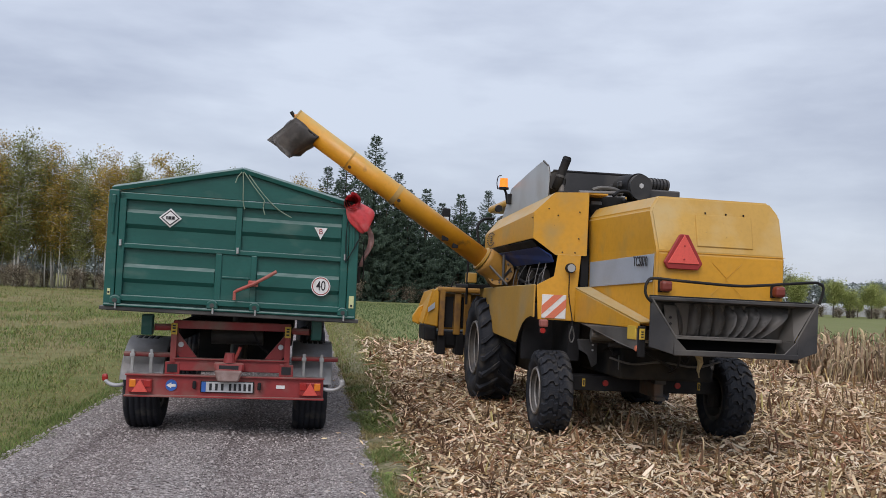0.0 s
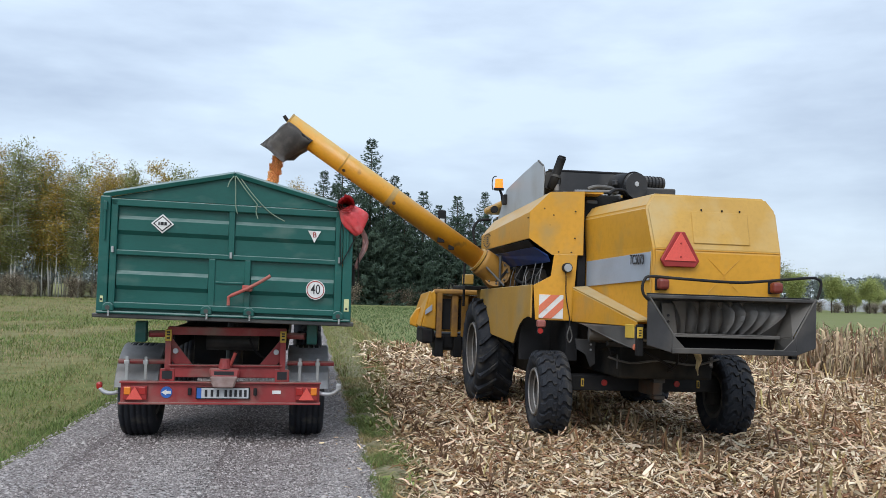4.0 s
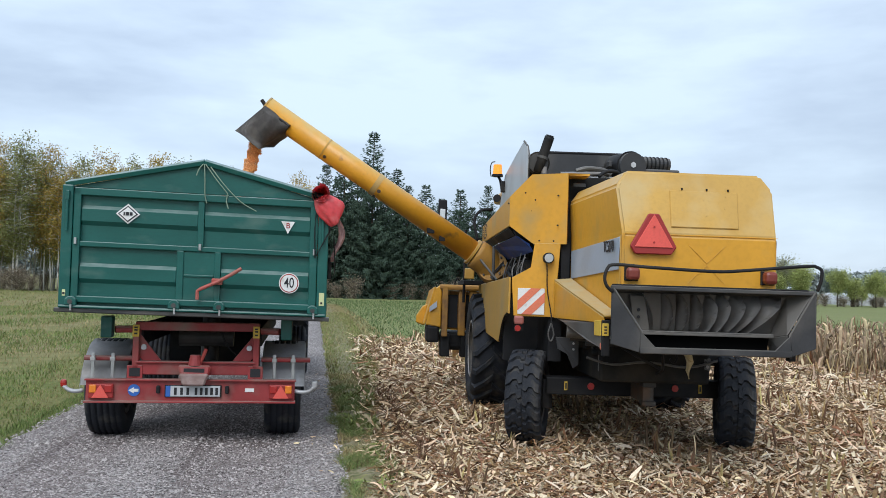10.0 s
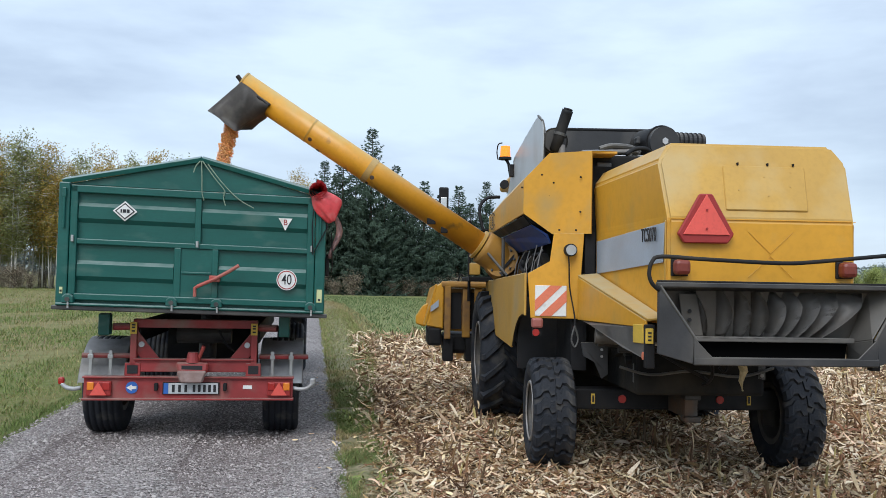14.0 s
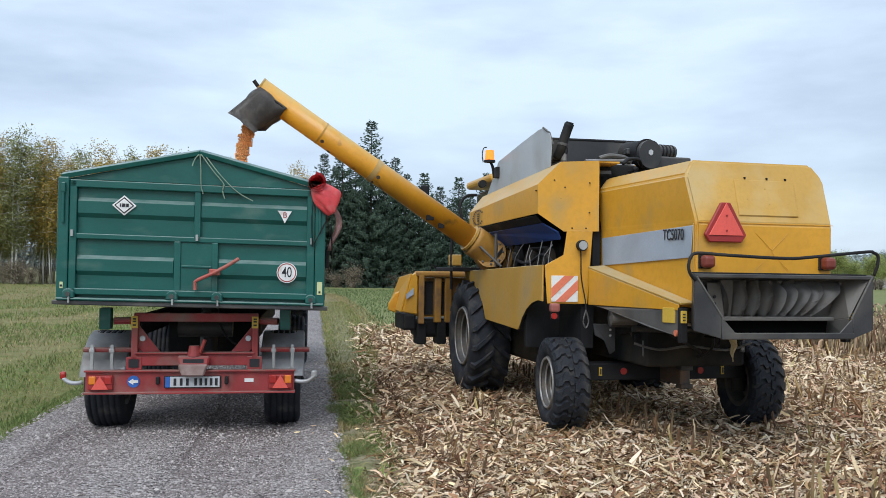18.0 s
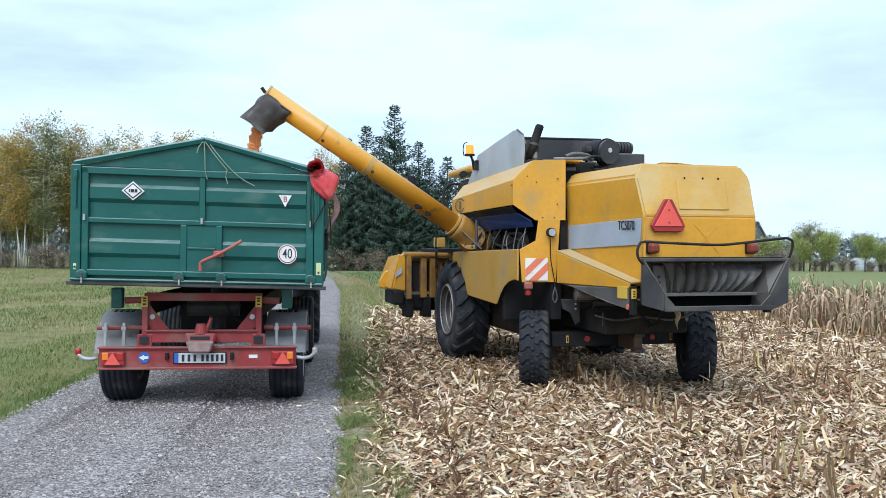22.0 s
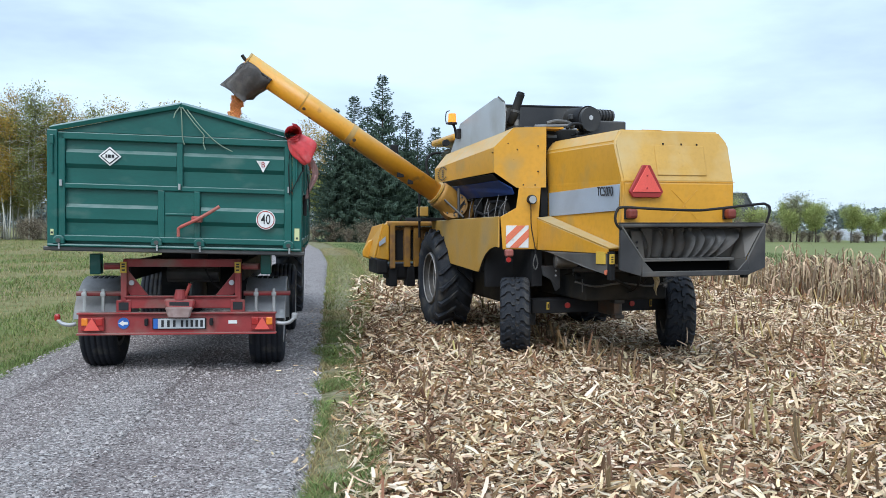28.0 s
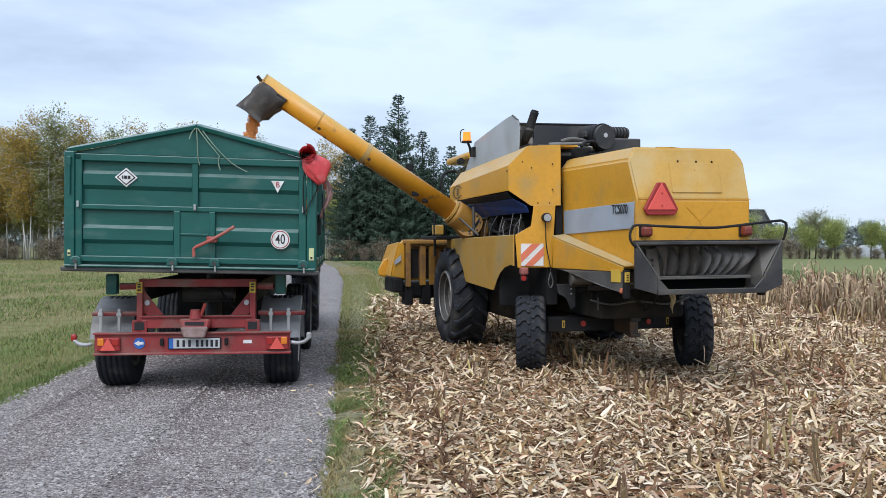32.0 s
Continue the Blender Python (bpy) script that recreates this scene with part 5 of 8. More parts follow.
    pc = part("pre_cleaner", rod((0.22, 2.85, 3.15), (0.62, 2.90, 3.145), 0.085, 20), D, C, "ribbed dark intake cylinder")
    for k in range(7):
        part("rib", disc((0.28 + 0.05 * k, 2.857 + 0.006 * k, 3.149), (1, 0.12, -0.02), 0.090, 0.014, 20), K, pc)
    for x, y, h in ((-0.20, 2.5, 3.00), (-0.26, 2.55, 2.96), (-0.36, 2.5, 2.93)):
        part("engine_rod", rod((x, y, 2.72), (x + 0.02, y, h), 0.009, 6), D, C)
    part("radiator_box", block(0.05, 0.62, 2.45, 3.3, 2.66, 3.03, 0.02), D, C, "dark radiator housing")
    for k, (x0, x1, y, z0, z1, r) in enumerate(((-0.80, -0.30, 2.22, 2.90, 2.93, 0.022), (-0.72, -0.40, 2.16, 2.82, 2.80, 0.016), (-0.62, -0.20, 2.20, 2.86, 2.88, 0.014), (-0.50, -0.34, 2.12, 2.75, 2.88, 0.018), (-0.66, -0.60, 2.13, 2.72, 2.88, 0.020))):
        part("engine_pipe", rod((x0, y, z0), (x1, y + 0.05, z1), r, 10), (M["vane"], M["vane_dark"], M["galva"])[k % 3], C)
    part("rocker_cover", block(-0.74, -0.46, 2.26, 2.44, 2.84, 2.925, 0.02), M["vane_dark"], C, "dusty grey engine cover")
    part("bracket", block(-0.17, -0.13, 2.36, 2.40, 2.74, 2.90), YD, C)
    # tank extension and its side sheets
    te = part("tank_extension", sheet([(-0.98, 3.0, 2.76), (0.36, 3.0, 2.76), (0.20, 3.0, 3.26), (-0.90, 3.0, 3.25)], 0.02), D, C, "dark grain tank extension wall")
    part("rim", rod((-0.92, 3.0, 3.26), (0.22, 3.0, 3.27), 0.018, 8), K, te)
    part("side_wall", sheet([(0.36, 3.0, 2.76), (0.20, 3.0, 3.26), (0.20, 4.6, 3.22), (0.36, 4.6, 2.76)], 0.02), D, te)
    part("side_sheet", sheet([(-1.145, 2.40, 2.84), (-1.145, 2.365, 3.04), (-1.145, 2.38, 3.14), (-1.145, 2.43, 3.225), (-1.145, 2.52, 3.29), (-1.145, 2.64, 3.325), (-1.145, 2.80, 3.325), (-1.145, 3.5, 3.26), (-1.145, 4.45, 3.16), (-1.145, 5.05, 2.72), (-1.145, 3.4, 2.80)], 0.01), M["shield"], C, "pale grey translucent tank side sheet")
    part("sheet_edge", pipe([(-1.13, 2.42, 2.84), (-1.13, 2.37, 3.10), (-1.14, 2.45, 3.235), (-1.16, 2.62, 3.32)], 0.012, 6), D, C)
    ex = part("exhaust_pipe", pipe([(-0.99, 2.60, 2.98), (-0.97, 2.54, 3.07), (-0.945, 2.53, 3.16), (-0.915, 2.52, 3.26), (-0.885, 2.50, 3.36)], 0.056, 16, steps=3), K, C, "black bent exhaust pipe", smooth=True)
    part("mouth", disc((-0.882, 2.498, 3.368), (0.25, -0.1, 0.9), 0.046, 0.012, 14), M["ink"], ex)
    part("clamp", disc((-0.955, 2.535, 3.12), (0.25, 0, 0.97), 0.064, 0.03, 16), D, ex)
    sil = part("silencer", rod((-0.99, 2.62, 3.07), (-0.99, 2.98, 3.07), 0.135, 28), G, C, "round dark exhaust silencer")
    part("end_ring", disc((-0.99, 2.612, 3.07), (0, -1, 0), 0.115, 0.02, 28), D, sil)
    part("outlet_stub", rod((-0.93, 2.56, 2.84), (-0.93, 2.56, 3.02), 0.035, 14), M["vane"], sil, "pale steel outlet stub")
    part("strap", disc((-0.93, 2.56, 2.93), (0, 0, 1), 0.043, 0.02, 14), D, sil)
    # beacon
    part("beacon_bracket", pipe([(-1.16, 4.62, 2.95), (-1.19, 4.60, 3.10), (-1.22, 4.60, 3.165)], 0.02, 8), K, C)
    bc = part("beacon_base", disc((-1.235, 4.60, 3.175), (0, 0, 1), 0.078, 0.03, 20), K, C, "black beacon base")
    part("beacon_dome", rod((-1.235, 4.60, 3.19), (-1.235, 4.60, 3.325), 0.066, 20, 0.058), M["amber_dome"], bc, "amber beacon dome")
    part("guard_loop", pipe([(-1.32, 4.62, 3.16), (-1.335, 4.62, 3.25), (-1.32, 4.62, 3.35), (-1.27, 4.62, 3.37)], 0.008, 6, steps=3), K, bc)
    part("lamp_bracket", block(-1.20, -1.10, 4.40, 4.5, 2.93, 3.08, 0.01), K, C)
    # cab beyond the tank
    cab = part("cab", block(-0.95, 0.95, 5.28, 6.35, 1.65, 2.90, 0.04), M["glass"], C, "dark glazed cab")
    part("cab_roof", block(-1.06, 1.06, 5.15, 6.6, 2.97, 3.09, 0.045), Y, cab, "yellow cab roof")
    for x in (-0.95, 0.95):
        part("cab_post", block(x - 0.04, x + 0.04, 5.24, 5.32, 1.6, 2.98, 0.01), K, cab)
    part("roof_lamp", rod((-1.16, 5.2, 2.93), (-1.16, 5.28, 2.93), 0.055, 14), K, cab)
    part("hand_rail", pipe([(-1.42, 5.25, 2.30), (-1.47, 5.28, 2.52), (-1.46, 5.30, 2.66), (-1.36, 5.35, 2.76), (-1.20, 5.4, 2.78)], 0.022, 8, steps=4), K, C, "curved black hand rail", smooth=True)
    mir = part("mirror", block(-1.99, -1.86, 5.62, 5.67, 2.60, 2.92, 0.02), K, C, "black cab mirror on an arm")
    part("mirror_glass", block(-1.965, -1.885, 5.605, 5.622, 2.64, 2.78, 0.004), M["lamp_glass"], mir)
    part("arm", pipe([(-1.92, 5.66, 2.61), (-1.90, 5.7, 2.40), (-1.5, 5.8, 2.35), (-1.0, 5.8, 2.4)], 0.014, 6), K, mir)
    plat = part("cab_platform", block(-1.62, -0.95, 5.05, 6.2, 1.66, 1.72, 0.01), K, C, "black cab platform with post")
    part("platform_post", rod((-1.60, 5.25, 1.40), (-1.60, 5.25, 2.45), 0.02, 8), K, plat)
    part("step_box", block(-1.60, -1.46, 5.2, 5.45, 1.74, 1.90, 0.015), YD, plat)
    # underside
    part("undercarriage", block(-0.55, 0.55, 1.2, 5.2, 0.72, 1.38, 0.03), G, C, "dark grimy underside")
    part("belly", block(-0.95, 0.95, 2.75, 5.2, 0.53, 0.95, 0.05), G, C, "dark grimy belly between the front wheels")
    part("sieve_box", sheet([(-0.62, 0.3, 1.34), (0.62, 0.3, 1.34), (0.60, 1.75, 1.02), (-0.60, 1.75, 1.02)], 0.05), G, C)
    part("side_frame", block(-0.94, -0.80, 1.95, 5.0, 0.85, 1.34), K, C)
    part("side_frame", block(0.80, 0.94, 1.95, 5.0, 0.85, 1.34), K, C)
    part("wheel_house", block(-1.33, -0.80, 2.62, 2.70, 0.80, 1.5), K, C)
    part("fuel_tank", rod((-0.80, 1.50, 1.20), (-0.30, 1.45, 1.18), 0.10, 20), D, C, "dusty dark cylinder under the hood")
    part("bracket", sheet([(-0.62, 1.55, 1.13), (-0.36, 1.5, 1.12), (-0.33, 1.5, 0.84), (-0.45, 1.5, 0.82)], 0.02), D, C)
    part("spout_bar", rod((-0.6, 0.75, 1.18), (0.1, 0.7, 1.16), 0.015, 8), M["galva"], C)
    part("lower_pipe", pipe([(-0.6, 1.35, 1.0), (-0.2, 1.3, 1.02), (0.3, 1.3, 0.98)], 0.035, 10), K, C)
    hook = part("lifting_loop", pipe([(-0.93, 1.84, 1.26), (-0.96, 1.84, 1.14), (-0.93, 1.84, 1.07), (-0.90, 1.84, 1.14), (-0.93, 1.84, 1.26)], 0.009, 6, steps=4), M["vane_dark"], C)
    part("lifting_loop", pipe([(-0.33, 1.48, 0.86), (-0.30, 1.48, 0.80), (-0.33, 1.48, 0.76), (-0.36, 1.48, 0.80), (-0.33, 1.48, 0.86)], 0.012, 6, steps=3), D, C)
    part("pendulum_hook", pipe([(0.12, 1.0, 1.06), (0.15, 1.0, 0.99), (0.12, 1.0, 0.94), (0.08, 1.0, 0.98)], 0.012, 6, steps=3), K, C)
    ax = part("rear_axle", block(-0.96, 0.96, 1.86, 2.10, 0.51, 0.69, 0.012), K, C, "black rear axle beam")
    for s in (-1, 1):
        part("red_reflector", disc((-0.488 if s < 0 else 0.415, 1.853, 0.605), (0, -1, 0), 0.036, 0.014, 20), M["red_lens"], ax)
        lx = -0.755 if s < 0 else 0.685
        lp = part("label_plate", block(lx - 0.016, lx + 0.016, 1.848, 1.86, 0.56, 0.65), M["label_yellow"], ax)
        part("label_bar", block(lx - 0.008, lx + 0.008, 1.843, 1.85, 0.575, 0.635), M["ink"], lp)
        part("knuckle", rod((s * 0.95, 1.98, 0.36), (s * 0.95, 1.98, 0.66), 0.075, 14), K, ax)
        part("stub_axle", rod((s * 0.93, 1.98, 0.48), (s * 1.12, 1.98, 0.48), 0.06, 14), K, ax)
    tow = part("tow_hitch", block(-0.06, 0.06, 1.42, 1.88, 0.50, 0.68, 0.02), M["rusty_steel"], C, "worn rusty steel tow hitch")
    part("pin", rod((0.0, 1.46, 0.50), (0.0, 1.46, 0.86), 0.028, 12), M["galva"], tow)
    part("jaw", block(-0.07, 0.07, 1.38, 1.50, 0.47, 0.52, 0.01), M["rusty_steel"], tow)
    part("jaw", block(-0.07, 0.07, 1.38, 1.50, 0.66, 0.71, 0.01), D, tow)
    part("drawbar", block(-0.07, 0.07, 1.42, 1.95, 0.78, 1.0, 0.02), K, C)
    part("bracket_plate", sheet([(-0.90, 1.72, 1.12), (-0.66, 1.70, 1.12), (-0.66, 1.70, 0.84), (-0.72, 1.70, 0.80), (-0.78, 1.70, 0.95), (-0.88, 1.72, 1.0)], 0.02), D, C, "dark bracket plate with bolt holes")
    for z in (1.0, 1.06):
        part("bolt", disc((-0.72, 1.685, z), (0, -1, 0), 0.012, 0.012, 8), M["galva"], C)
    part("cross_tube", rod((-0.70, 1.2, 1.10), (0.60, 1.2, 1.08), 0.03, 10), D, C)
    part("cylinder", rod((-0.86, 1.35, 1.20), (-0.50, 1.3, 1.19), 0.065, 16), M["vane_dark"], C, "dusty hydraulic cylinder")
    part("hose", pipe([(-0.5, 1.1, 1.15), (-0.2, 1.1, 0.98), (0.05, 1.2, 0.86), (0.1, 1.5, 0.80)], 0.016, 6, steps=4), K, C)
    part("hose", pipe([(-0.1, 0.7, 1.10), (-0.05, 0.8, 0.95), (0.02, 1.1, 0.84), (0.0, 1.5, 0.76)], 0.014, 6, steps=4), K, C)
    part("straw_wisp", pipe([(0.22, 0.9, 1.04), (0.24, 0.89, 0.96), (0.22, 0.90, 0.88), (0.235, 0.9, 0.80)], 0.02, 6, radii=[0.045, 0.035, 0.02, 0.008]), M["straw"], C, "straw caught under the hood")
    for x, y, z, h in ((-0.52, 1.25, 0.98, 0.16), (-0.30, 1.30, 0.96, 0.20), (0.22, 1.30, 0.95, 0.15), (0.42, 1.5, 0.92, 0.18), (0.52, 1.2, 0.98, 0.12)):
        part("hanger", block(x - 0.035, x + 0.035, y, y + 0.03, z - h, z, 0.006), M["vane_dark"], C)
        part("hanger_bolt", disc((x, y - 0.006, z - h * 0.7), (0, -1, 0), 0.016, 0.014, 8), M["vane"], C)
    part("oil_line", pipe([(-0.70, 1.15, 0.96), (-0.45, 1.12, 0.90), (-0.1, 1.15, 0.93), (0.3, 1.14, 0.89), (0.62, 1.2, 0.96)], 0.013, 6, steps=4), M["vane_dark"], C)
    part("drum", rod((0.30, 1.35, 0.98), (0.36, 1.6, 0.98), 0.10, 18), D, C)
    part("front_axle", block(-1.0, 1.0, 4.85, 5.15, 0.62, 0.90, 0.03), K, C)
    # unloading auger
    base, tip = Vector((-1.55, 4.33, 2.085)), Vector((-4.36, 4.06, 3.875))
    run = (tip - base).normalized()
    r = 0.150
    tube = rod(base, tip, r, 48)
    for f in tube.faces:
        f.smooth = len(f.verts) == 4
    au = part("unloading_auger", tube, M["auger"], C, "long yellow unloading auger tube with scuffs")
    part("flange", disc(base + run * 0.02, run, r + 0.035, 0.035, 40), YD, au)
    part("flange", disc(base - run * 0.03, run, r + 0.030, 0.03, 40), YD, au)
    jt = base + run * (tip - base).length * 0.475
    part("clamp_band", disc(jt, run, r + 0.008, 0.075, 40), YD, au)
    part("clamp_band", disc(base + run * (tip - base).length * 0.72, run, r + 0.003, 0.02, 40), YD, au)
    part("end_cap", disc(tip, run, r + 0.004, 0.02, 40), YD, au)
    side = run.cross(Vector((0, 1, 0))).normalized()
    if side.z < 0:
        side = -side
    part("tip_lug", rod(tip + side * 0.02 + run * 0.02, tip + side * 0.05 + run * 0.10, 0.025, 10), K, au)
    low = Vector((0, -0.75, 0)) - side * 0.66
    low.normalize()
    for f, w2 in ((0.195, 0.05), (0.14, 0.04)):
        q = base + run * (tip - base).length * f + low * (r - 0.006)
        part("bracket", block(q.x - w2, q.x + w2, q.y - 0.02, q.y + 0.02, q.z - 0.04, q.z + 0.035, 0.008), K, au)
    for f, o in ((0.45, 0.9), (0.70, 0.75), (0.66, 0.2), (0.46, 0.3)):
        q = base + run * (tip - base).length * f + (Vector((0, -1, 0)) * o - side * (1 - o * o) ** 0.5) * (r + 0.001)
        part("rust_spot", disc(q, q - (base + run * (q - base).dot(run)), 0.026, 0.004, 10), M["rusty_steel"], au)
    el = part("auger_elbow", pipe([base - run * 0.02, base - run * 0.22, (-1.28, 4.36, 1.86), (-1.10, 4.37, 1.78), (-0.85, 4.38, 1.76)], 0.205, 28, steps=3), M["rust"], C, "scuffed rusty yellow auger elbow", smooth=True)
    sw = part("swivel_plate", disc((-1.30, 4.22, 1.90), (-0.45, -0.8, 0.35), 0.20, 0.03, 32), M["rust"], el)
    for k in range(8):
        q = Vector((-1.30, 4.22, 1.90)) + Vector((0.87, -0.45, 0.1)) * 0.16 * math.cos(k * 0.785) + Vector((0.1, 0.35, 0.93)) * 0.16 * math.sin(k * 0.785)
        part("bolt", disc(q - Vector((0.2, 0.36, -0.15)) * 0.06, (-0.45, -0.8, 0.35), 0.014, 0.02, 8), D, el)
    part("elbow_ring", disc((-1.24, 4.36, 1.88), (-0.75, 0, 0.65), 0.235, 0.03, 32), D, el)
    part("elbow_ring", disc((-1.06, 4.37, 1.80), (-0.9, 0, 0.3), 0.25, 0.03, 32), M["rust"], el)
    part("swing_ram", rod((-1.30, 3.75, 1.72), (-1.50, 4.20, 2.02), 0.016, 10), D, C, "hydraulic swing ram")
    part("strut", rod((-1.33, 3.9, 1.72), (-1.33, 3.92, 2.15), 0.02, 8), D, C)
    # rubber spout at the tip: a four-sided boot
    top_a, top_b = tip - run * 0.02, tip - run * 0.42
    back = Vector((0.0, 0.17, 0.0))
    q = [top_a - back, top_b - back - side * 0.02, top_b + back - side * 0.02, top_a + back]
    low4 = [Vector((-4.72, 3.93, 3.53)), Vector((-4.40, 3.91, 3.30)), Vector((-4.26, 4.22, 3.38)), Vector((-4.62, 4.24, 3.56))]
    sb = bmesh.new()
    n_row = 6
    grid_v = []
    for i in range(n_row + 1):
        t = i / n_row
        ringv = []
        for k in range(4):
            p0, p1 = q[k].lerp(low4[k], t), q[(k + 1) % 4].lerp(low4[(k + 1) % 4], t)
            for j in range(5):
                p = p0.lerp(p1, j / 5)
                wob = (0.055 * math.sin(j / 5 * math.pi) * math.sin(t * 2.6 + k * 1.7) + 0.045 * math.sin(j * 2.4 + k) * math.sin(t * 6.5 + j * 1.9)) * (1 if j else 0)
                ringv.append(sb.verts.new(p + Vector((wob * (1 if k % 2 else 0.3), -wob * (0 if k % 2 else 1), 0))))
        grid_v.append(ringv)
    for g0, g1 in zip(grid_v, grid_v[1:]):
        for j in range(20):
            sb.faces.new((g0[j], g0[(j + 1) % 20], g1[(j + 1) % 20], g1[j]))
    bmesh.ops.solidify(sb, geom=sb.faces[:], thickness=0.008)
    boot = part("rubber_spout", sb, M["boot"], C, "creased dusty black rubber spout", smooth=True)
    part("clamp_strip", rod(top_a - back * 0.9 - side * 0.03, top_b - back * 0.9 - side * 0.045, 0.016, 8), K, boot)
    # maize header at the front, seen past the wheel
    hd = part("header_frame", block(-1.88, 1.92, 6.52, 6.60, 0.95, 1.56, 0.02), M["rust"], C, "yellow maize header with black snouts")
    part("top_beam", block(-1.90, 1.95, 6.38, 6.56, 1.57, 1.66, 0.03), M["rust"], hd, "rusty yellow top beam")
    part("trough", block(-1.85, 1.9, 6.56, 7.1, 0.62, 0.92, 0.06), K, hd)
    part("feeder_house", sheet([(-0.5, 5.1, 1.2), (0.5, 5.1, 1.2), (0.5, 6.5, 0.95), (-0.5, 6.5, 0.95)], 0.5, 0.02), YD, hd)
    for s in (-1, 1):
        part("end_shield", sheet([(s * 1.86, 6.42, 1.66), (s * 1.96, 6.42, 1.60), (s * 2.10, 6.42, 1.02), (s * 1.86, 6.42, 0.98)], 0.05, 0.015), Y, hd, "slanted yellow header end shield")
        part("end_side", sheet([(s * 1.96, 6.40, 1.62), (s * 2.02, 7.1, 1.56), (s * 2.12, 7.6, 1.05), (s * 2.12, 6.40, 1.02)], 0.03, 0.01), Y, hd)
        nb = sheet([(s * 2.06, 6.9, 1.34), (s * 2.14, 6.9, 1.30), (s * 2.24, 6.9, 1.14), (s * 2.24, 6.9, 1.03), (s * 2.10, 6.9, 0.98)], 0.05, 0.015)
        part("end_nose", nb, Y, hd, "curved yellow nose of the end divider")
        part("end_skirt", block(s * 1.98 - 0.10, s * 1.98 + 0.10, 6.40, 7.2, 0.74, 1.0, 0.035), K, hd, "black box under the end shield")
        part("end_label", sheet([(s * 2.045, 6.37, 1.30), (s * 1.93, 6.37, 1.40), (s * 1.93, 6.37, 1.30), (s * 2.045, 6.37, 1.22)], 0.008, 0), M["silver"], hd, "small silver label")
        part("end_post", block(s * 1.80 - 0.045, s * 1.80 + 0.045, 6.38, 6.48, 0.84, 1.60, 0.012), M["rust"], hd)
    for x in (-1.53, -1.36, -1.0, 1.0, 1.5):
        part("rib", block(x - 0.055, x + 0.055, 6.42, 6.50, 0.86, 1.57, 0.012), M["rust"], hd)
    for x in (-1.67, -1.44):
        part("dark_panel", block(x - 0.075, x + 0.075, 6.495, 6.515, 0.98, 1.50), K, hd)
    for x in (-1.78, -1.46, -0.75, 0, 0.75, 1.5, 1.8):
        part("gearbox", block(x - 0.075, x + 0.075, 6.44, 6.75, 0.52, 0.88, 0.02), K, hd)
    part("lever", pipe([(-1.66, 6.45, 1.64), (-1.62, 6.45, 1.76), (-1.56, 6.45, 1.70)], 0.012, 6, steps=3), K, hd)
    for x in np.linspace(-1.5, 1.5, 5):
        part("snout", rod((x, 7.0, 0.85), (x, 8.3, 0.40), 0.18, 12, 0.02), Y, hd)
    # wheels
    W = {}
    for s, n in ((-1, "l"), (1, "r")):
        W["f" + n] = wheel(C, "front_wheel", (s * 1.25, 5.0, 0.76), 0.78, 0.54, 0.40, 18, 0.045, "tractor", s)
        W["r" + n] = wheel(C, "rear_wheel", (-1.11 if s < 0 else 1.075, 1.98, 0.475), 0.485, 0.372, 0.275, 20, 0.026, "block", s)
    # rotating reflector in the beacon
    rb = part("beacon_reflector", block(-0.035, 0.035, 0.012, 0.028, -0.05, 0.05, 0.004), M["glow"], bc, "glowing amber rotating reflector")
    rb.location = (-1.235, 4.60, 3.255)
    W["beacon"] = rb
    return C, W


combine, combine_parts = build_combine()

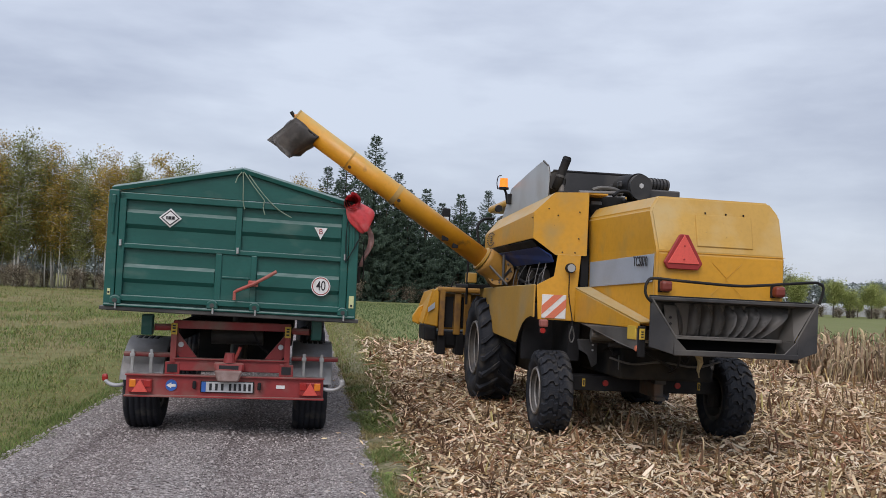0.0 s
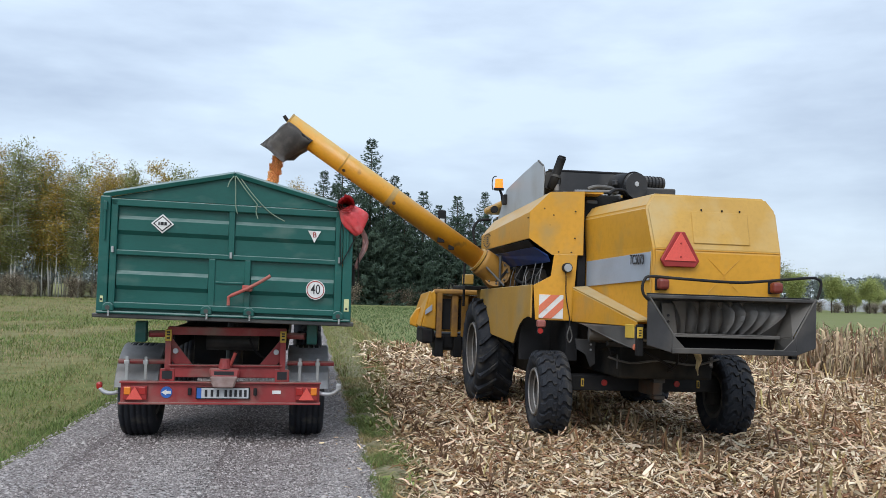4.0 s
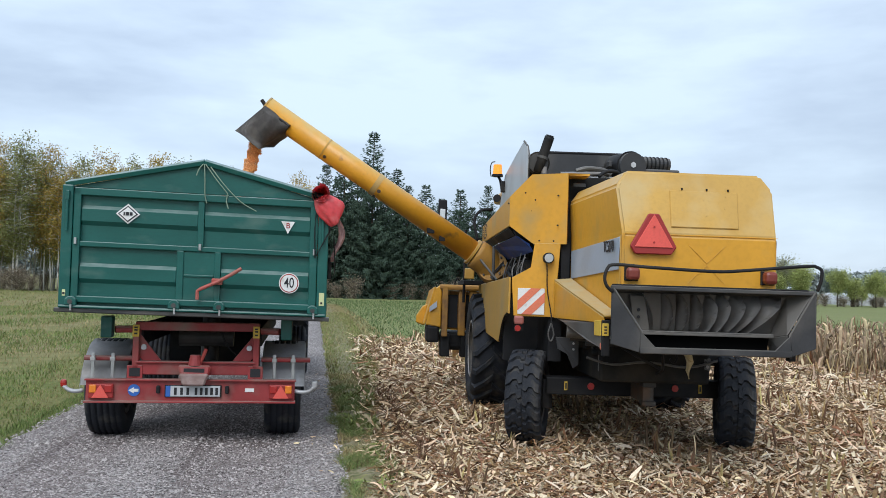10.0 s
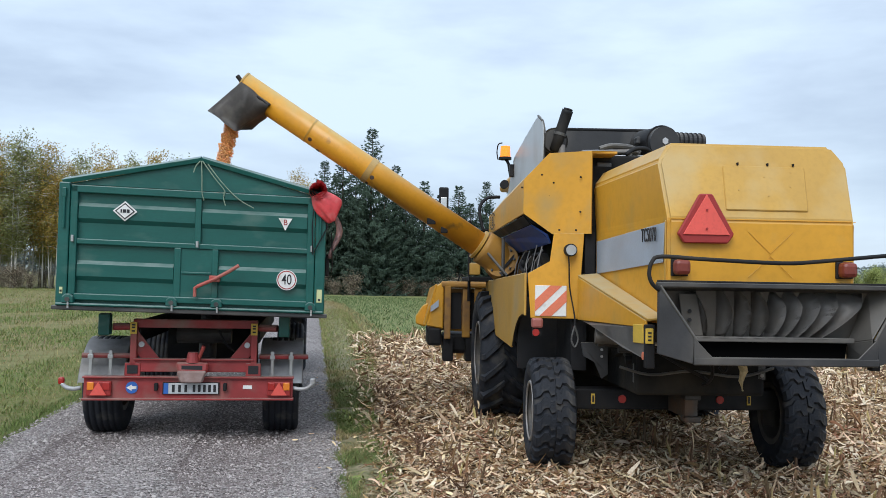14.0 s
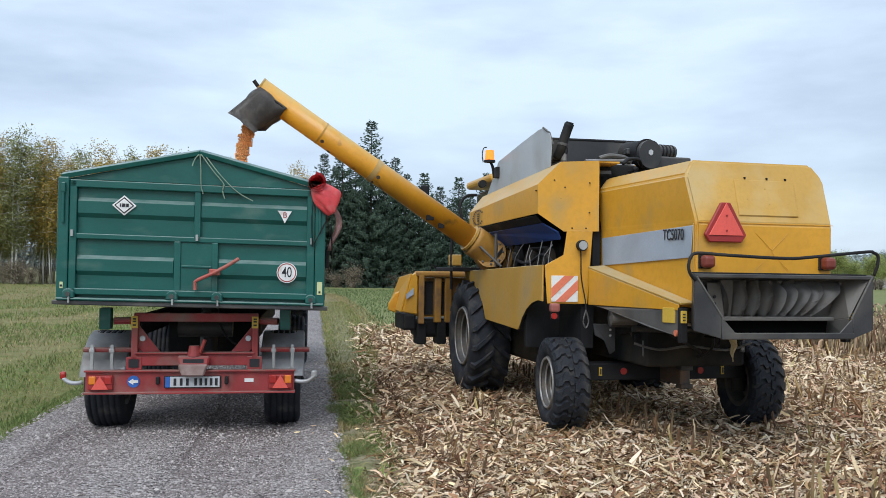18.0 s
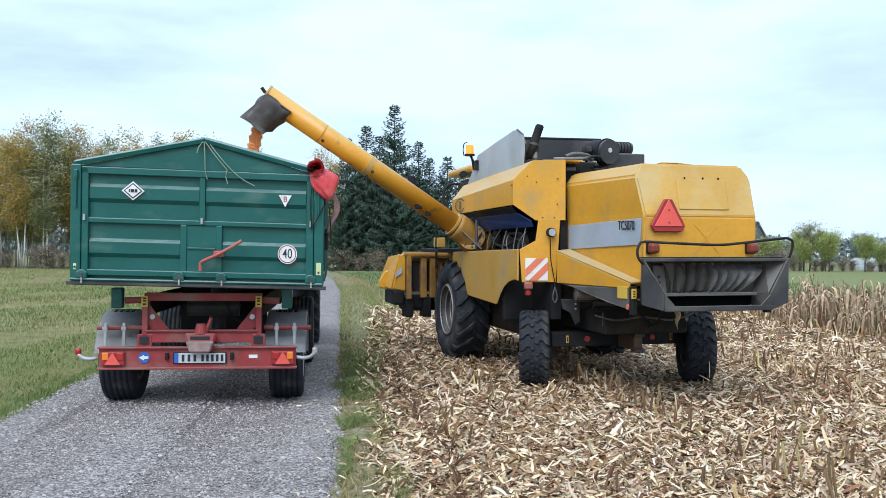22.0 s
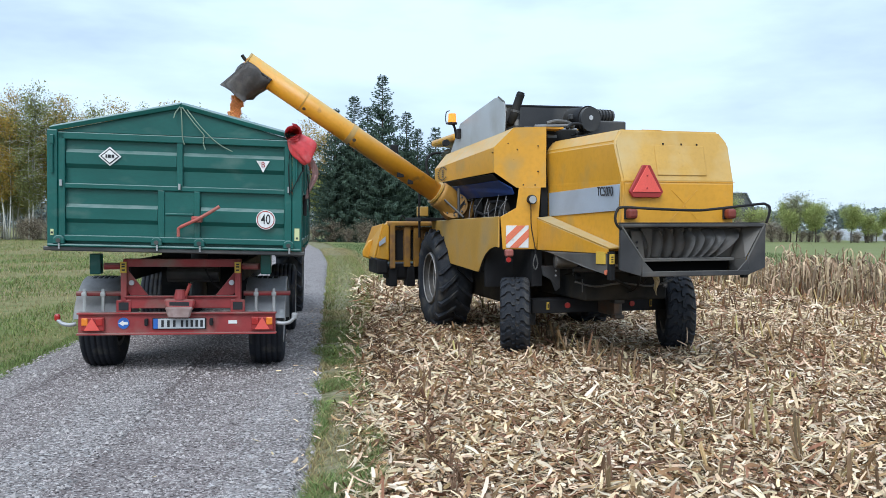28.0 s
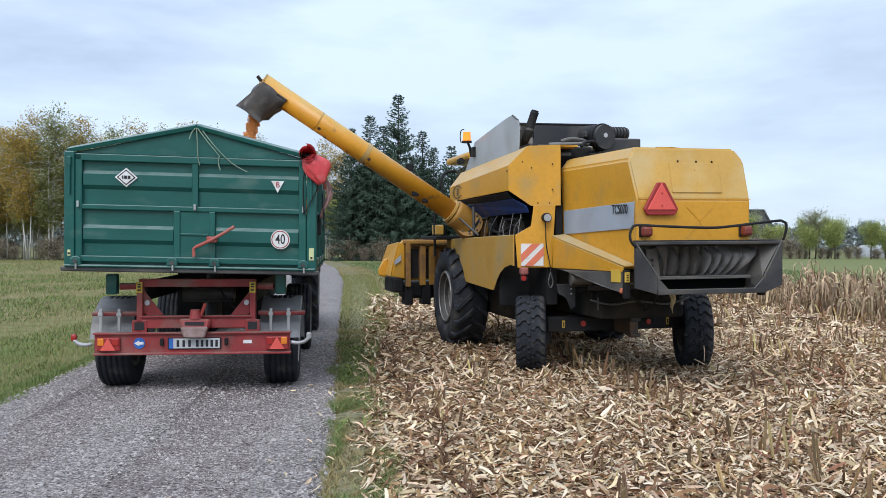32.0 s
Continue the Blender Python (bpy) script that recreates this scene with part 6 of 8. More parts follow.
# ---- the tipping trailer on the track ----
def build_trailer():
    T = thing("farm_trailer", "green tipping farm trailer on red chassis on the gravel track", "trailer", (-1.655, 8.764, 0))
    GR, RD, K, D = M["green"], M["chassis_red"], M["black"], M["dark"]
    lean = radians(1.05)
    X = lambda x: x + 1.655

    def bx(bm):
        """Leans the body on its springs."""
        for v in bm.verts:
            v.co.z -= math.tan(lean) * v.co.x
        return bm
    hw, zb, zt = 1.255, 1.345, 2.455
    L = 4.90
    # tailgate
    gate = part("tailgate", bx(block(-1.13, 1.13, 0.03, 0.055, zb + 0.002, zt)), GR, T, "green pressed-steel tailgate with dusty ribs")

    def bar(x0, x1, z0, z1, y0=-0.012, y1=0.04, name="gate_frame", r=0.008):
        part(name, bx(block(x0, x1, y0, y1, z0, z1, r)), GR, gate)
    bar(-1.15, 1.15, 2.385, 2.455, -0.02)
    bar(-1.15, 1.15, 1.905, 1.955)
    bar(-1.15, 1.15, 1.385, 1.445, -0.02)
    bar(-1.15, -1.085, 1.40, 2.45, -0.02)
    bar(1.075, 1.15, 1.40, 2.45, -0.02)
    bar(-0.005, 0.055, 1.94, 2.42)
    bar(-0.19, -0.125, 1.43, 1.91)
    bar(0.165, 0.225, 1.43, 1.91)
    part("chute_door", bx(block(-0.13, 0.17, 0.002, 0.034, 1.44, 1.905, 0.006)), GR, gate, "small green grain chute door")
    part("chute_edge", bx(block(-0.12, 0.16, -0.010, 0.006, 1.665, 1.685, 0.004)), GR, gate)
    # pressed corrugations: a rounded rib between two sloping shoulders

    def rib(x0, x1, zc, h, d):
        b = bmesh.new()
        prof = [(zc + h, 0.031), (zc + h * 0.62, 0.031 - d), (zc - h * 0.55, 0.031 - d), (zc - h, 0.031)]
        va = [b.verts.new((x0, y, z)) for z, y in prof]
        vb = [b.verts.new((x1, y, z)) for z, y in prof]
        for i in range(3):
            b.faces.new((va[i], va[i + 1], vb[i + 1], vb[i]))
        b.faces.new(va)
        b.faces.new(list(reversed(vb)))
        part("pressed_rib", bx(b), GR, gate)
    for x0, x1 in ((-1.08, -0.008), (0.06, 1.07)):
        rib(x0, x1, 2.20, 0.095, 0.032)
    for x0, x1 in ((-1.08, -0.195), (0.23, 1.07)):
        rib(x0, x1, 1.66, 0.095, 0.032)
    # gable above the gate
    b = sheet([(-1.20, 0.03, 2.46), (1.20, 0.03, 2.46), (0.035, 0.03, 2.745)], 0.02)
    part("gable", bx(b), GR, T, "green triangular gable sheet above the tailgate")
    for s in (-1, 1):
        part("gable_edge", bx(sheet([(s * 1.23, -0.02, 2.475), (0.035, -0.02, 2.755), (0.035, 0.09, 2.785), (s * 1.23, 0.09, 2.505)], 0.045)), GR, T, "green folded gable edge")
    # corner posts and side walls
    for s in (-1, 1):
        part("corner_post", bx(block(s * 1.155, s * hw, -0.03, 0.09, zb - 0.03, zt + 0.02, 0.012)) if s > 0 else bx(block(-hw, -1.155, -0.03, 0.09, zb - 0.03, zt + 0.02, 0.012)), GR, T, "green corner post")
        side = part("side_wall", bx(block(*sorted((s * 1.20, s * 1.235)), 0.09, L, zb, zt, 0.006)), GR, T, "green ribbed trailer side wall")
        for z in (1.42, 1.92, 2.41):
            part("rail", bx(block(*sorted((s * 1.225, s * 1.262)), 0.09, L, z - 0.035, z + 0.035, 0.006)), GR, side)
        for y in (1.2, 2.45, 3.7, 4.85):
            part("post", bx(block(*sorted((s * 1.225, s * 1.268)), y - 0.05, y + 0.05, zb, zt, 0.006)), GR, side)
        part("latch_rod", bx(rod((s * 1.20, -0.045, 2.05), (s * 1.20, -0.045, 2.40), 0.012, 8)), GR, T)
        part("latch", bx(block(s * 1.20 - 0.018, s * 1.20 + 0.018, -0.06, -0.03, 2.33, 2.42, 0.006)), GR, T)
        part("side_latch", bx(block(*sorted((s * 1.262, s * 1.30)), 0.20, 0.26, 1.70, 1.92, 0.01)), K, T)
        part("hinge_rod", bx(rod((s * 1.262, 0.12, 2.15), (s * 1.262, 0.12, 2.35), 0.014, 8)), D, T)
        mp = part("marker_plate", bx(block(s * 1.205 - (0.014 if s < 0 else 0.025), s * 1.205 + (0.014 if s < 0 else 0.025), -0.036, -0.031, 1.44, 1.50 if s < 0 else 1.565)), M["label_pale"], T, "pale yellow reflective sticker")
        part("sticker_bar", bx(block(s * 1.205 - 0.010, s * 1.205 + 0.010, -0.040, -0.035, 1.455, 1.475)), M["ink"], mp)
        part("pin", bx(rod((s * 1.12, -0.035, 1.925), (s * 1.12, -0.035, 1.985), 0.014, 8)), M["steel"], T)
    part("pin", bx(rod((0.025, -0.03, 1.92), (0.025, -0.03, 1.98), 0.014, 8)), M["steel"], T)
    part("front_wall", bx(block(-1.22, 1.22, L - 0.05, L, zb, zt)), GR, T, "green trailer front wall")
    part("front_gable", bx(sheet([(-1.20, L - 0.02, 2.46), (1.20, L - 0.02, 2.46), (0.035, L - 0.02, 2.745)], 0.02)), GR, T)
    part("bed", bx(block(-1.24, 1.24, 0.02, L, zb - 0.06, zb, 0.01)), D, T, "steel trailer bed")
    sill = part("rear_sill", bx(block(-1.285, 1.285, -0.05, 0.06, zb - 0.055, zb - 0.015, 0.008)), D, T, "worn dark steel rear sill")
    part("hinge_bar", bx(rod((-1.24, -0.055, zb + 0.0), (1.24, -0.055, zb + 0.0), 0.014, 8)), GR, T)
    for x in (-1.135, -0.195, 0.225, 1.12):
        hg = part("hinge", bx(sheet([(x - 0.055, -0.05, zb + 0.01), (x + 0.055, -0.05, zb + 0.01), (x + 0.05, -0.05, zb + 0.07), (x + 0.02, -0.05, zb + 0.095), (x - 0.02, -0.05, zb + 0.095), (x - 0.05, -0.05, zb + 0.07)], 0.05, 0.008)), GR, T, "green gate hinge lug")
        part("hinge_pin", bx(rod((x + 0.01, -0.085, zb - 0.035), (x + 0.01, -0.085, zb + 0.02), 0.010, 8)), M["steel"], hg)
        part("hinge_eye", bx(disc((x, -0.078, zb + 0.045), (0, -1, 0), 0.022, 0.012, 14)), D, hg)
    hd = part("chute_lever", bx(pipe([(0.02, -0.06, 1.455), (0.02, -0.06, 1.535), (0.05, -0.07, 1.555), (0.20, -0.09, 1.625), (0.33, -0.10, 1.70), (0.43, -0.10, 1.765)], 0.017, 8)), M["handle_red"], gate, "bent faded red chute lever")
    part("lever_pivot", bx(block(0.15, 0.25, -0.085, 0.0, 1.60, 1.66, 0.01)), M["handle_red"], hd)
    # signs on the gate
    dm = part("diamond_badge", bx(sheet([(-0.655 - 0.112, -0.012, 2.23), (-0.655, -0.012, 2.325), (-0.655 + 0.112, -0.012, 2.23), (-0.655, -0.012, 2.135)], 0.006, 0)), M["white"], gate, "white diamond badge with black border and bars")
    for sc, mm, dy in ((0.82, M["ink"], 0.005), (0.68, M["white"], 0.009)):
        part("badge_border" if sc > 0.7 else "badge_field", bx(sheet([(-0.655 - 0.112 * sc, -0.012 - dy, 2.23), (-0.655, -0.012 - dy, 2.23 + 0.095 * sc), (-0.655 + 0.112 * sc, -0.012 - dy, 2.23), (-0.655, -0.012 - dy, 2.23 - 0.095 * sc)], 0.004, 0)), mm, dm)
    for x0, x1 in ((-0.694, -0.681), (-0.673, -0.643), (-0.636, -0.612)):
        part("badge_bar", bx(block(x0, x1, -0.028, -0.022, 2.215, 2.247)), M["ink"], dm)
    st = part("speed_sign", bx(disc((0.885, -0.008, 1.645), (0, -1, 0), 0.098, 0.006, 36)), M["white"], gate, "round white speed sign with red border reading 40")
    rg = bmesh.new()
    n = 40
    for k in range(n):
        a0, a1 = 2 * math.pi * k / n, 2 * math.pi * (k + 1) / n
        rg.faces.new([rg.verts.new((0.885 + r * math.cos(a), -0.013, 1.645 + r * math.sin(a))) for r, a in ((0.090, a0), (0.090, a1), (0.081, a1), (0.081, a0))])
    part("sign_ring", bx(rg), M["border_red"], st)
    letters("speed_number", "40", 0.125, Matrix.Translation((0.885, -0.013, 1.645 - math.tan(lean) * 0.885)) @ Matrix.Rotation(radians(90), 4, "X") @ Matrix.Diagonal((0.80, 1.12, 1, 1)), M["ink"], st)
    tr = part("triangle_sticker", bx(sheet([(0.79, -0.010, 2.24), (0.925, -0.010, 2.24), (0.895, -0.010, 2.19), (0.857, -0.010, 2.12), (0.82, -0.010, 2.19)], 0.005, 0)), M["white"], gate, "small white triangular sticker with a red mark")
    letters("sticker_letter", "B", 0.075, Matrix.Translation((0.858, -0.014, 2.198 - math.tan(lean) * 0.858)) @ Matrix.Rotation(radians(90), 4, "X"), M["border_red"], tr)
    # ropes hanging off the gable and the rolled tarpaulin
    for pts in (((0.03, -0.03, 2.745), (-0.01, -0.035, 2.69), (-0.03, -0.035, 2.63)), ((0.04, -0.03, 2.745), (0.05, -0.035, 2.60), (0.055, -0.03, 2.45), (0.075, -0.03, 2.37)),
                ((0.05, -0.03, 2.745), (0.16, -0.035, 2.60), (0.27, -0.03, 2.47), (0.25, -0.03, 2.45)), ((0.10, -0.03, 2.72), (0.24, -0.035, 2.55), (0.40, -0.03, 2.40), (0.55, -0.03, 2.32)),
                ((0.27, -0.03, 2.47), (0.26, -0.03, 2.40), (0.28, -0.03, 2.33))):
        part("rope", bx(pipe(pts, 0.006, 6, steps=4)), M["rope"], T, "loose pale rope end")
    part("tie_cord", bx(pipe([(1.14, -0.04, 2.42), (1.12, -0.05, 2.2), (1.13, -0.05, 1.9)], 0.006, 6, steps=3)), K, T)
    part("tie_cord", bx(pipe([(1.14, -0.05, 1.92), (1.22, -0.05, 2.08), (1.27, 0.0, 2.18)], 0.006, 6, steps=3)), K, T)
    tp = bmesh.new()
    turns = []
    for k in range(40):
        a = k / 39 * 3.2 * 2 * math.pi + 0.4
        r = 0.022 + 0.078 * k / 39
        turns.append((1.160 + r * math.cos(a), 2.50 + r * math.sin(a)))
    va = [tp.verts.new((x, -0.13, z)) for x, z in turns]
    vb = [tp.verts.new((x + 0.05, L, z)) for x, z in turns]
    for i in range(39):
        tp.faces.new((va[i], va[i + 1], vb[i + 1], vb[i]))
    bmesh.ops.solidify(tp, geom=tp.faces[:], thickness=0.012)
    tarp = part("rolled_tarpaulin", tp, M["tarp"], T, "rolled red tarpaulin along the trailer's top edge")
    # the loose corner of the tarpaulin: a puffed, creased bag with a point
    fb = bmesh.new()
    top, end = Vector((1.17, -0.05, 2.47)), Vector((1.315, -0.07, 2.20))
    ax = (end - top).normalized()
    sd = Vector((ax.z, 0, -ax.x))
    if sd.x < 0:
        sd = -sd
    gv = []
    for i in range(15):
        t = i / 14
        c = top.lerp(end, t)
        wide = 0.012 + 0.082 * math.sin(math.pi * (0.25 + 0.70 * t)) ** 0.8
        ringv = []
        for k in range(28):
            a = 2 * math.pi * k / 28
            crease = 1 + 0.16 * math.sin(a * 4 + t * 2.5) * (0.3 + t) + 0.07 * math.sin(a * 7 - t * 6)
            out = wide * crease * (1.0 + 0.75 * max(0, math.cos(a)) ** 3 * math.sin(math.pi * t) ** 1.5)
            ringv.append(fb.verts.new(c + sd * math.cos(a) * out + Vector((0, 1, 0)) * math.sin(a) * wide * 0.62 * crease))
        gv.append(ringv)
    for r0, r1 in zip(gv, gv[1:]):
        for k in range(28):
            fb.faces.new((r0[k], r0[(k + 1) % 28], r1[(k + 1) % 28], r1[k]))
    fb.faces.new(gv[0])
    fb.faces.new(list(reversed(gv[-1])))
    part("tarpaulin_corner", fb, M["tarp"], T, "puffed folded bright red tarpaulin corner", smooth=True)
    # faded strip hanging down the side
    fb = bmesh.new()
    gv = []
    for i in range(17):
        t = i / 16
        half = 0.018 + 0.020 * math.sin(math.pi * min(1, t * 1.1)) * (1 - 0.5 * t)
        mid = Vector((1.335 + 0.05 * math.sin(t * 4.6) + 0.015 * t, -0.03 + 0.20 * t, 2.27 - 0.42 * t))
        gv.append([fb.verts.new(mid + Vector((half * u, 0.03 * math.sin(u * 5 + t * 7), 0))) for u in (-1, -0.5, 0, 0.5, 1)])
    for r0, r1 in zip(gv, gv[1:]):
        for j in range(4):
            fb.faces.new((r0[j], r0[j + 1], r1[j + 1], r1[j]))
    bmesh.ops.solidify(fb, geom=fb.faces[:], thickness=0.006)
    part("tarpaulin_flap", fb, M["tarp_pale"], T, "faded pink tarpaulin strip hanging down the side", smooth=True)
    part("lashing_chain", pipe([(1.31, 0.02, 2.1), (1.325, 0.10, 1.9), (1.33, 0.14, 1.78), (1.325, 0.15, 1.72)], 0.006, 6, steps=4), K, T, "dark lashing line down the side")
    # heap of grain inside
    hb = bmesh.new()
    gv = []
    for i in range(25):
        rowv = []
        for j in range(41):
            x, y = -1.19 + 2.38 * i / 24, 0.08 + (L - 0.15) * j / 40
            z = 2.05 + 0.28 * math.exp(-((x + 0.1) ** 2 / 0.7 + (y - 2.0) ** 2 / 2.2)) + 0.02 * noise.noise((x * 3, y * 3, 0))
            rowv.append(hb.verts.new((x, y, z)))
        gv.append(rowv)
    for r0, r1 in zip(gv, gv[1:]):
        for j in range(40):
            hb.faces.new((r0[j], r0[j + 1], r1[j + 1], r1[j]))
    bmesh.ops.solidify(hb, geom=hb.faces[:], thickness=0.3)
    # chassis
    y0 = 0.326
    bp = part("rear_bumper", block(-1.055, 0.97, y0, y0 + 0.012, 0.44, 0.66), RD, T, "red steel channel bumper with lamps")
    part("flange", block(-1.065, 0.98, y0 - 0.035, y0 + 0.06, 0.645, 0.662, 0.004), RD, bp)
    part("flange", block(-1.065, 0.98, y0 - 0.045, y0 + 0.06, 0.432, 0.452, 0.004), RD, bp)
    for x0, side in ((-1.025, -1), (0.715, 1)):
        lb = part("tail_lamp", block(x0, x0 + 0.235, y0 - 0.04, y0, 0.475, 0.615, 0.012), M["border_red"], T, "rear lamp cluster with amber and red lenses")
        c = x0 + 0.1175
        part("amber_lens", block(*((x0 + 0.01, x0 + 0.075) if side < 0 else (x0 + 0.16, x0 + 0.225)), y0 - 0.05, y0 - 0.03, 0.53, 0.608, 0.008), M["amber_lens"], lb)
        part("red_lens", block(*((x0 + 0.155, x0 + 0.225) if side < 0 else (x0 + 0.01, x0 + 0.08)), y0 - 0.05, y0 - 0.03, 0.53, 0.608, 0.008), M["red_lens"], lb)
        part("triangle_reflector", sheet([(c - 0.08, y0 - 0.056, 0.482), (c + 0.08, y0 - 0.056, 0.482), (c, y0 - 0.056, 0.612)], 0.01, 0.002), M["reflex_red"], lb)
        ar = part("marker_arm", pipe([(side * 1.03 - 0.06, y0 + 0.05, 0.545), (side * 1.10 - 0.05, y0 + 0.03, 0.535), (side * 1.17 - 0.05, y0 + 0.02, 0.550), (side * 1.215 - 0.05, y0 + 0.02, 0.59)], 0.020, 8, steps=3), M["galva"], T, "pale bent marker lamp arm", smooth=True)
        part("marker_lamp", block(side * 1.22 - 0.05 - 0.03, side * 1.22 - 0.05 + 0.03, y0, y0 + 0.05, 0.575, 0.65, 0.02), M["red_lens"] if side < 0 else M["galva"], ar)
    part("number_plate_holder", block(-0.305, 0.245, y0 - 0.022, y0 - 0.004, 0.487, 0.605, 0.004), K, T, "number plate in a black holder")
    pl = part("number_plate", block(-0.293, 0.233, y0 - 0.028, y0 - 0.02, 0.495, 0.598, 0.003), M["plate_white"], T, "white number plate with dark bars")
    part("blue_band", block(-0.293, -0.248, y0 - 0.031, y0 - 0.027, 0.495, 0.598), M["plate_blue"], pl)
    for k, x in enumerate((-0.20, -0.14, -0.08, 0.0, 0.05, 0.10, 0.15, 0.20)):
        part("plate_bar", block(x - 0.013, x + 0.013, y0 - 0.032, y0 - 0.027, 0.512, 0.582), M["ink"], pl)
    for x in (-0.365, 0.30):
        part("plate_lamp", block(x - 0.018, x + 0.018, y0 - 0.05, y0, 0.525, 0.60, 0.01), K, T, "small plate lamp")
    bd = part("arrow_badge", disc((-0.60, y0 - 0.006, 0.552), (0, -1, 0), 0.058, 0.008, 28), M["plate_blue"], T, "round blue badge with a white arrow")
    part("arrow", sheet([(-0.65, y0 - 0.013, 0.552), (-0.60, y0 - 0.013, 0.582), (-0.60, y0 - 0.013, 0.566), (-0.555, y0 - 0.013, 0.566), (-0.555, y0 - 0.013, 0.538), (-0.60, y0 - 0.013, 0.538), (-0.60, y0 - 0.013, 0.522)], 0.004, 0), M["white"], bd)
    part("paper_label", block(0.475, 0.565, y0 - 0.006, y0, 0.54, 0.575), M["white"], T)
    cf = part("chassis_frame", block(-0.62, 0.60, y0 + 0.06, y0 + 0.16, 1.13, 1.215, 0.008), RD, T, "red chassis end frame")
    for x in (-0.605, 0.57):
        part("upright", block(x - 0.03, x + 0.03, y0 + 0.02, y0 + 0.14, 0.64, 1.16, 0.006), RD, cf)
        part("tube_end", block(x - 0.075, x + 0.075, y0 + 0.02, y0 + 0.04, 0.66, 0.79, 0.006), RD, cf)
        part("tube_hole", block(x - 0.05, x + 0.05, y0 + 0.014, y0 + 0.03, 0.685, 0.765), M["ink"], cf)
        lb = part("label", block(x - 0.032, x + 0.032, y0 + 0.005, y0 + 0.018, 1.07, 1.185), M["label_yellow"], cf)
        for dz in (1.10, 1.135, 1.16):
            part("label_bar", block(x - 0.016, x + 0.016, y0 + 0.001, y0 + 0.006, dz - 0.008, dz + 0.008), M["ink"], lb)
        s = 1 if x < 0 else -1
        part("gusset", sheet([(x, y0 + 0.10, 1.13), (x + s * 0.24, y0 + 0.10, 0.83), (x + s * 0.06, y0 + 0.10, 0.83), (x, y0 + 0.10, 0.9)], 0.02), RD, cf)
        part("gusset_bolt", disc((x + s * 0.07, y0 + 0.08, 0.965), (0, -1, 0), 0.028, 0.03, 12), M["galva"], cf)
        part("main_beam", block(x - 0.05, x + 0.05, y0 + 0.14, L - 0.1, 0.98, 1.18, 0.01), K, cf)
    part("cross_beam", block(-0.60, 0.57, y0 + 0.03, y0 + 0.10, 0.70, 0.82, 0.008), RD, cf)
    part("cross_flange", block(-0.60, 0.57, y0 + 0.0, y0 + 0.10, 0.815, 0.832, 0.004), RD, cf)
    th = part("tow_jaw", bx(sheet([(-0.18, y0 - 0.03, 0.80), (0.14, y0 - 0.03, 0.80), (0.13, y0 - 0.05, 0.72), (0.07, y0 - 0.06, 0.655), (-0.12, y0 - 0.06, 0.655), (-0.165, y0 - 0.05, 0.72)], 0.09, 0.02)), RD, T, "faded red towing jaw")
    part("jaw_mouth", sheet([(-0.165, y0 - 0.10, 0.725), (0.125, y0 - 0.10, 0.725), (0.085, y0 - 0.10, 0.61), (-0.125, y0 - 0.10, 0.61)], 0.05, 0.015), M["jaw_pale"], th)
    part("jaw_slot", block(-0.12, 0.08, y0 - 0.09, y0 - 0.03, 0.735, 0.775), M["ink"], th)
    part("jaw_top", rod((-0.02, y0 - 0.02, 0.80), (-0.02, y0 - 0.02, 0.90), 0.07, 14, 0.05), RD, th)
    part("jaw_lever", rod((0.03, y0 - 0.02, 0.82), (0.085, y0 - 0.05, 0.96), 0.018, 8), M["handle_red"], th)
    part("tipping_ram", rod((-0.02, 1.6, 0.72), (-0.02, 1.75, 1.28), 0.10, 20), D, T, "dark tipping ram under the bed")
    part("brake_tank", rod((-0.30, 1.2, 1.02), (0.28, 1.2, 1.02), 0.10, 18), D, T, "dark air tank under the bed")
    # no real chassis part: a black panel imitating the shaded depth under the bed
    part("under_panel", block(-0.55, 0.52, 2.2, 2.25, 0.55, 1.25), K, T, "added black panel imitating the shade under the bed")
    part("axle_beam", block(-0.8, 0.8, 1.03, 1.17, 0.42, 0.56, 0.02), K, T)
    part("air_pipe", pipe([(0.2, 0.6, 1.1), (0.28, 0.6, 0.95), (0.4, 0.65, 0.86)], 0.012, 6, steps=3), K, T)
    for s in (-1, 1):
        x = -0.94 if s < 0 else 0.845
        part("hanging_block", block(s * 0.87 - 0.055, s * 0.87 + 0.055, 0.25, 0.38, 1.06, 1.27, 0.015), GR, T, "dark green hanging bracket under the bed")
        part("bracket_arm", rod((s * 0.62, 0.40, 1.14), (s * 0.80, 0.33, 1.14), 0.035, 10), RD, T)
        fd = bmesh.new()
        n = 18
        gv = []
        for k in range(n + 1):
            a = radians(14 + 164 * k / n)
            y, z = 1.10 - 0.60 * math.cos(a), 0.44 + 0.555 * math.sin(a)
            gv.append([fd.verts.new((x + dx, y, z + dz)) for dx, dz in ((-0.225, -0.03), (-0.215, 0.0), (0.215, 0.0), (0.225, -0.03))])
        for g0, g1 in zip(gv, gv[1:]):
            for j in range(3):
                fd.faces.new((g0[j], g0[j + 1], g1[j + 1], g1[j]))
        bmesh.ops.solidify(fd, geom=fd.faces[:], thickness=0.006)
        fen = part("mudguard", fd, M["galva"], T, "grey galvanised mudguard", smooth=False)
        part("stay", rod((s * 0.62, 0.50, 0.845 - 0.0), (s * 1.12, 0.50, 0.845), 0.026, 10), M["chassis_red"], fen)
        for dx in (-0.09, 0.10):
            part("strap", block(x + dx - 0.016, x + dx + 0.016, 0.455, 0.475, 0.64, 0.90, 0.004), M["steel"], fen)
            part("strap_nut", block(x + dx - 0.026, x + dx + 0.026, 0.44, 0.47, 0.82, 0.86, 0.006), M["steel"], fen)
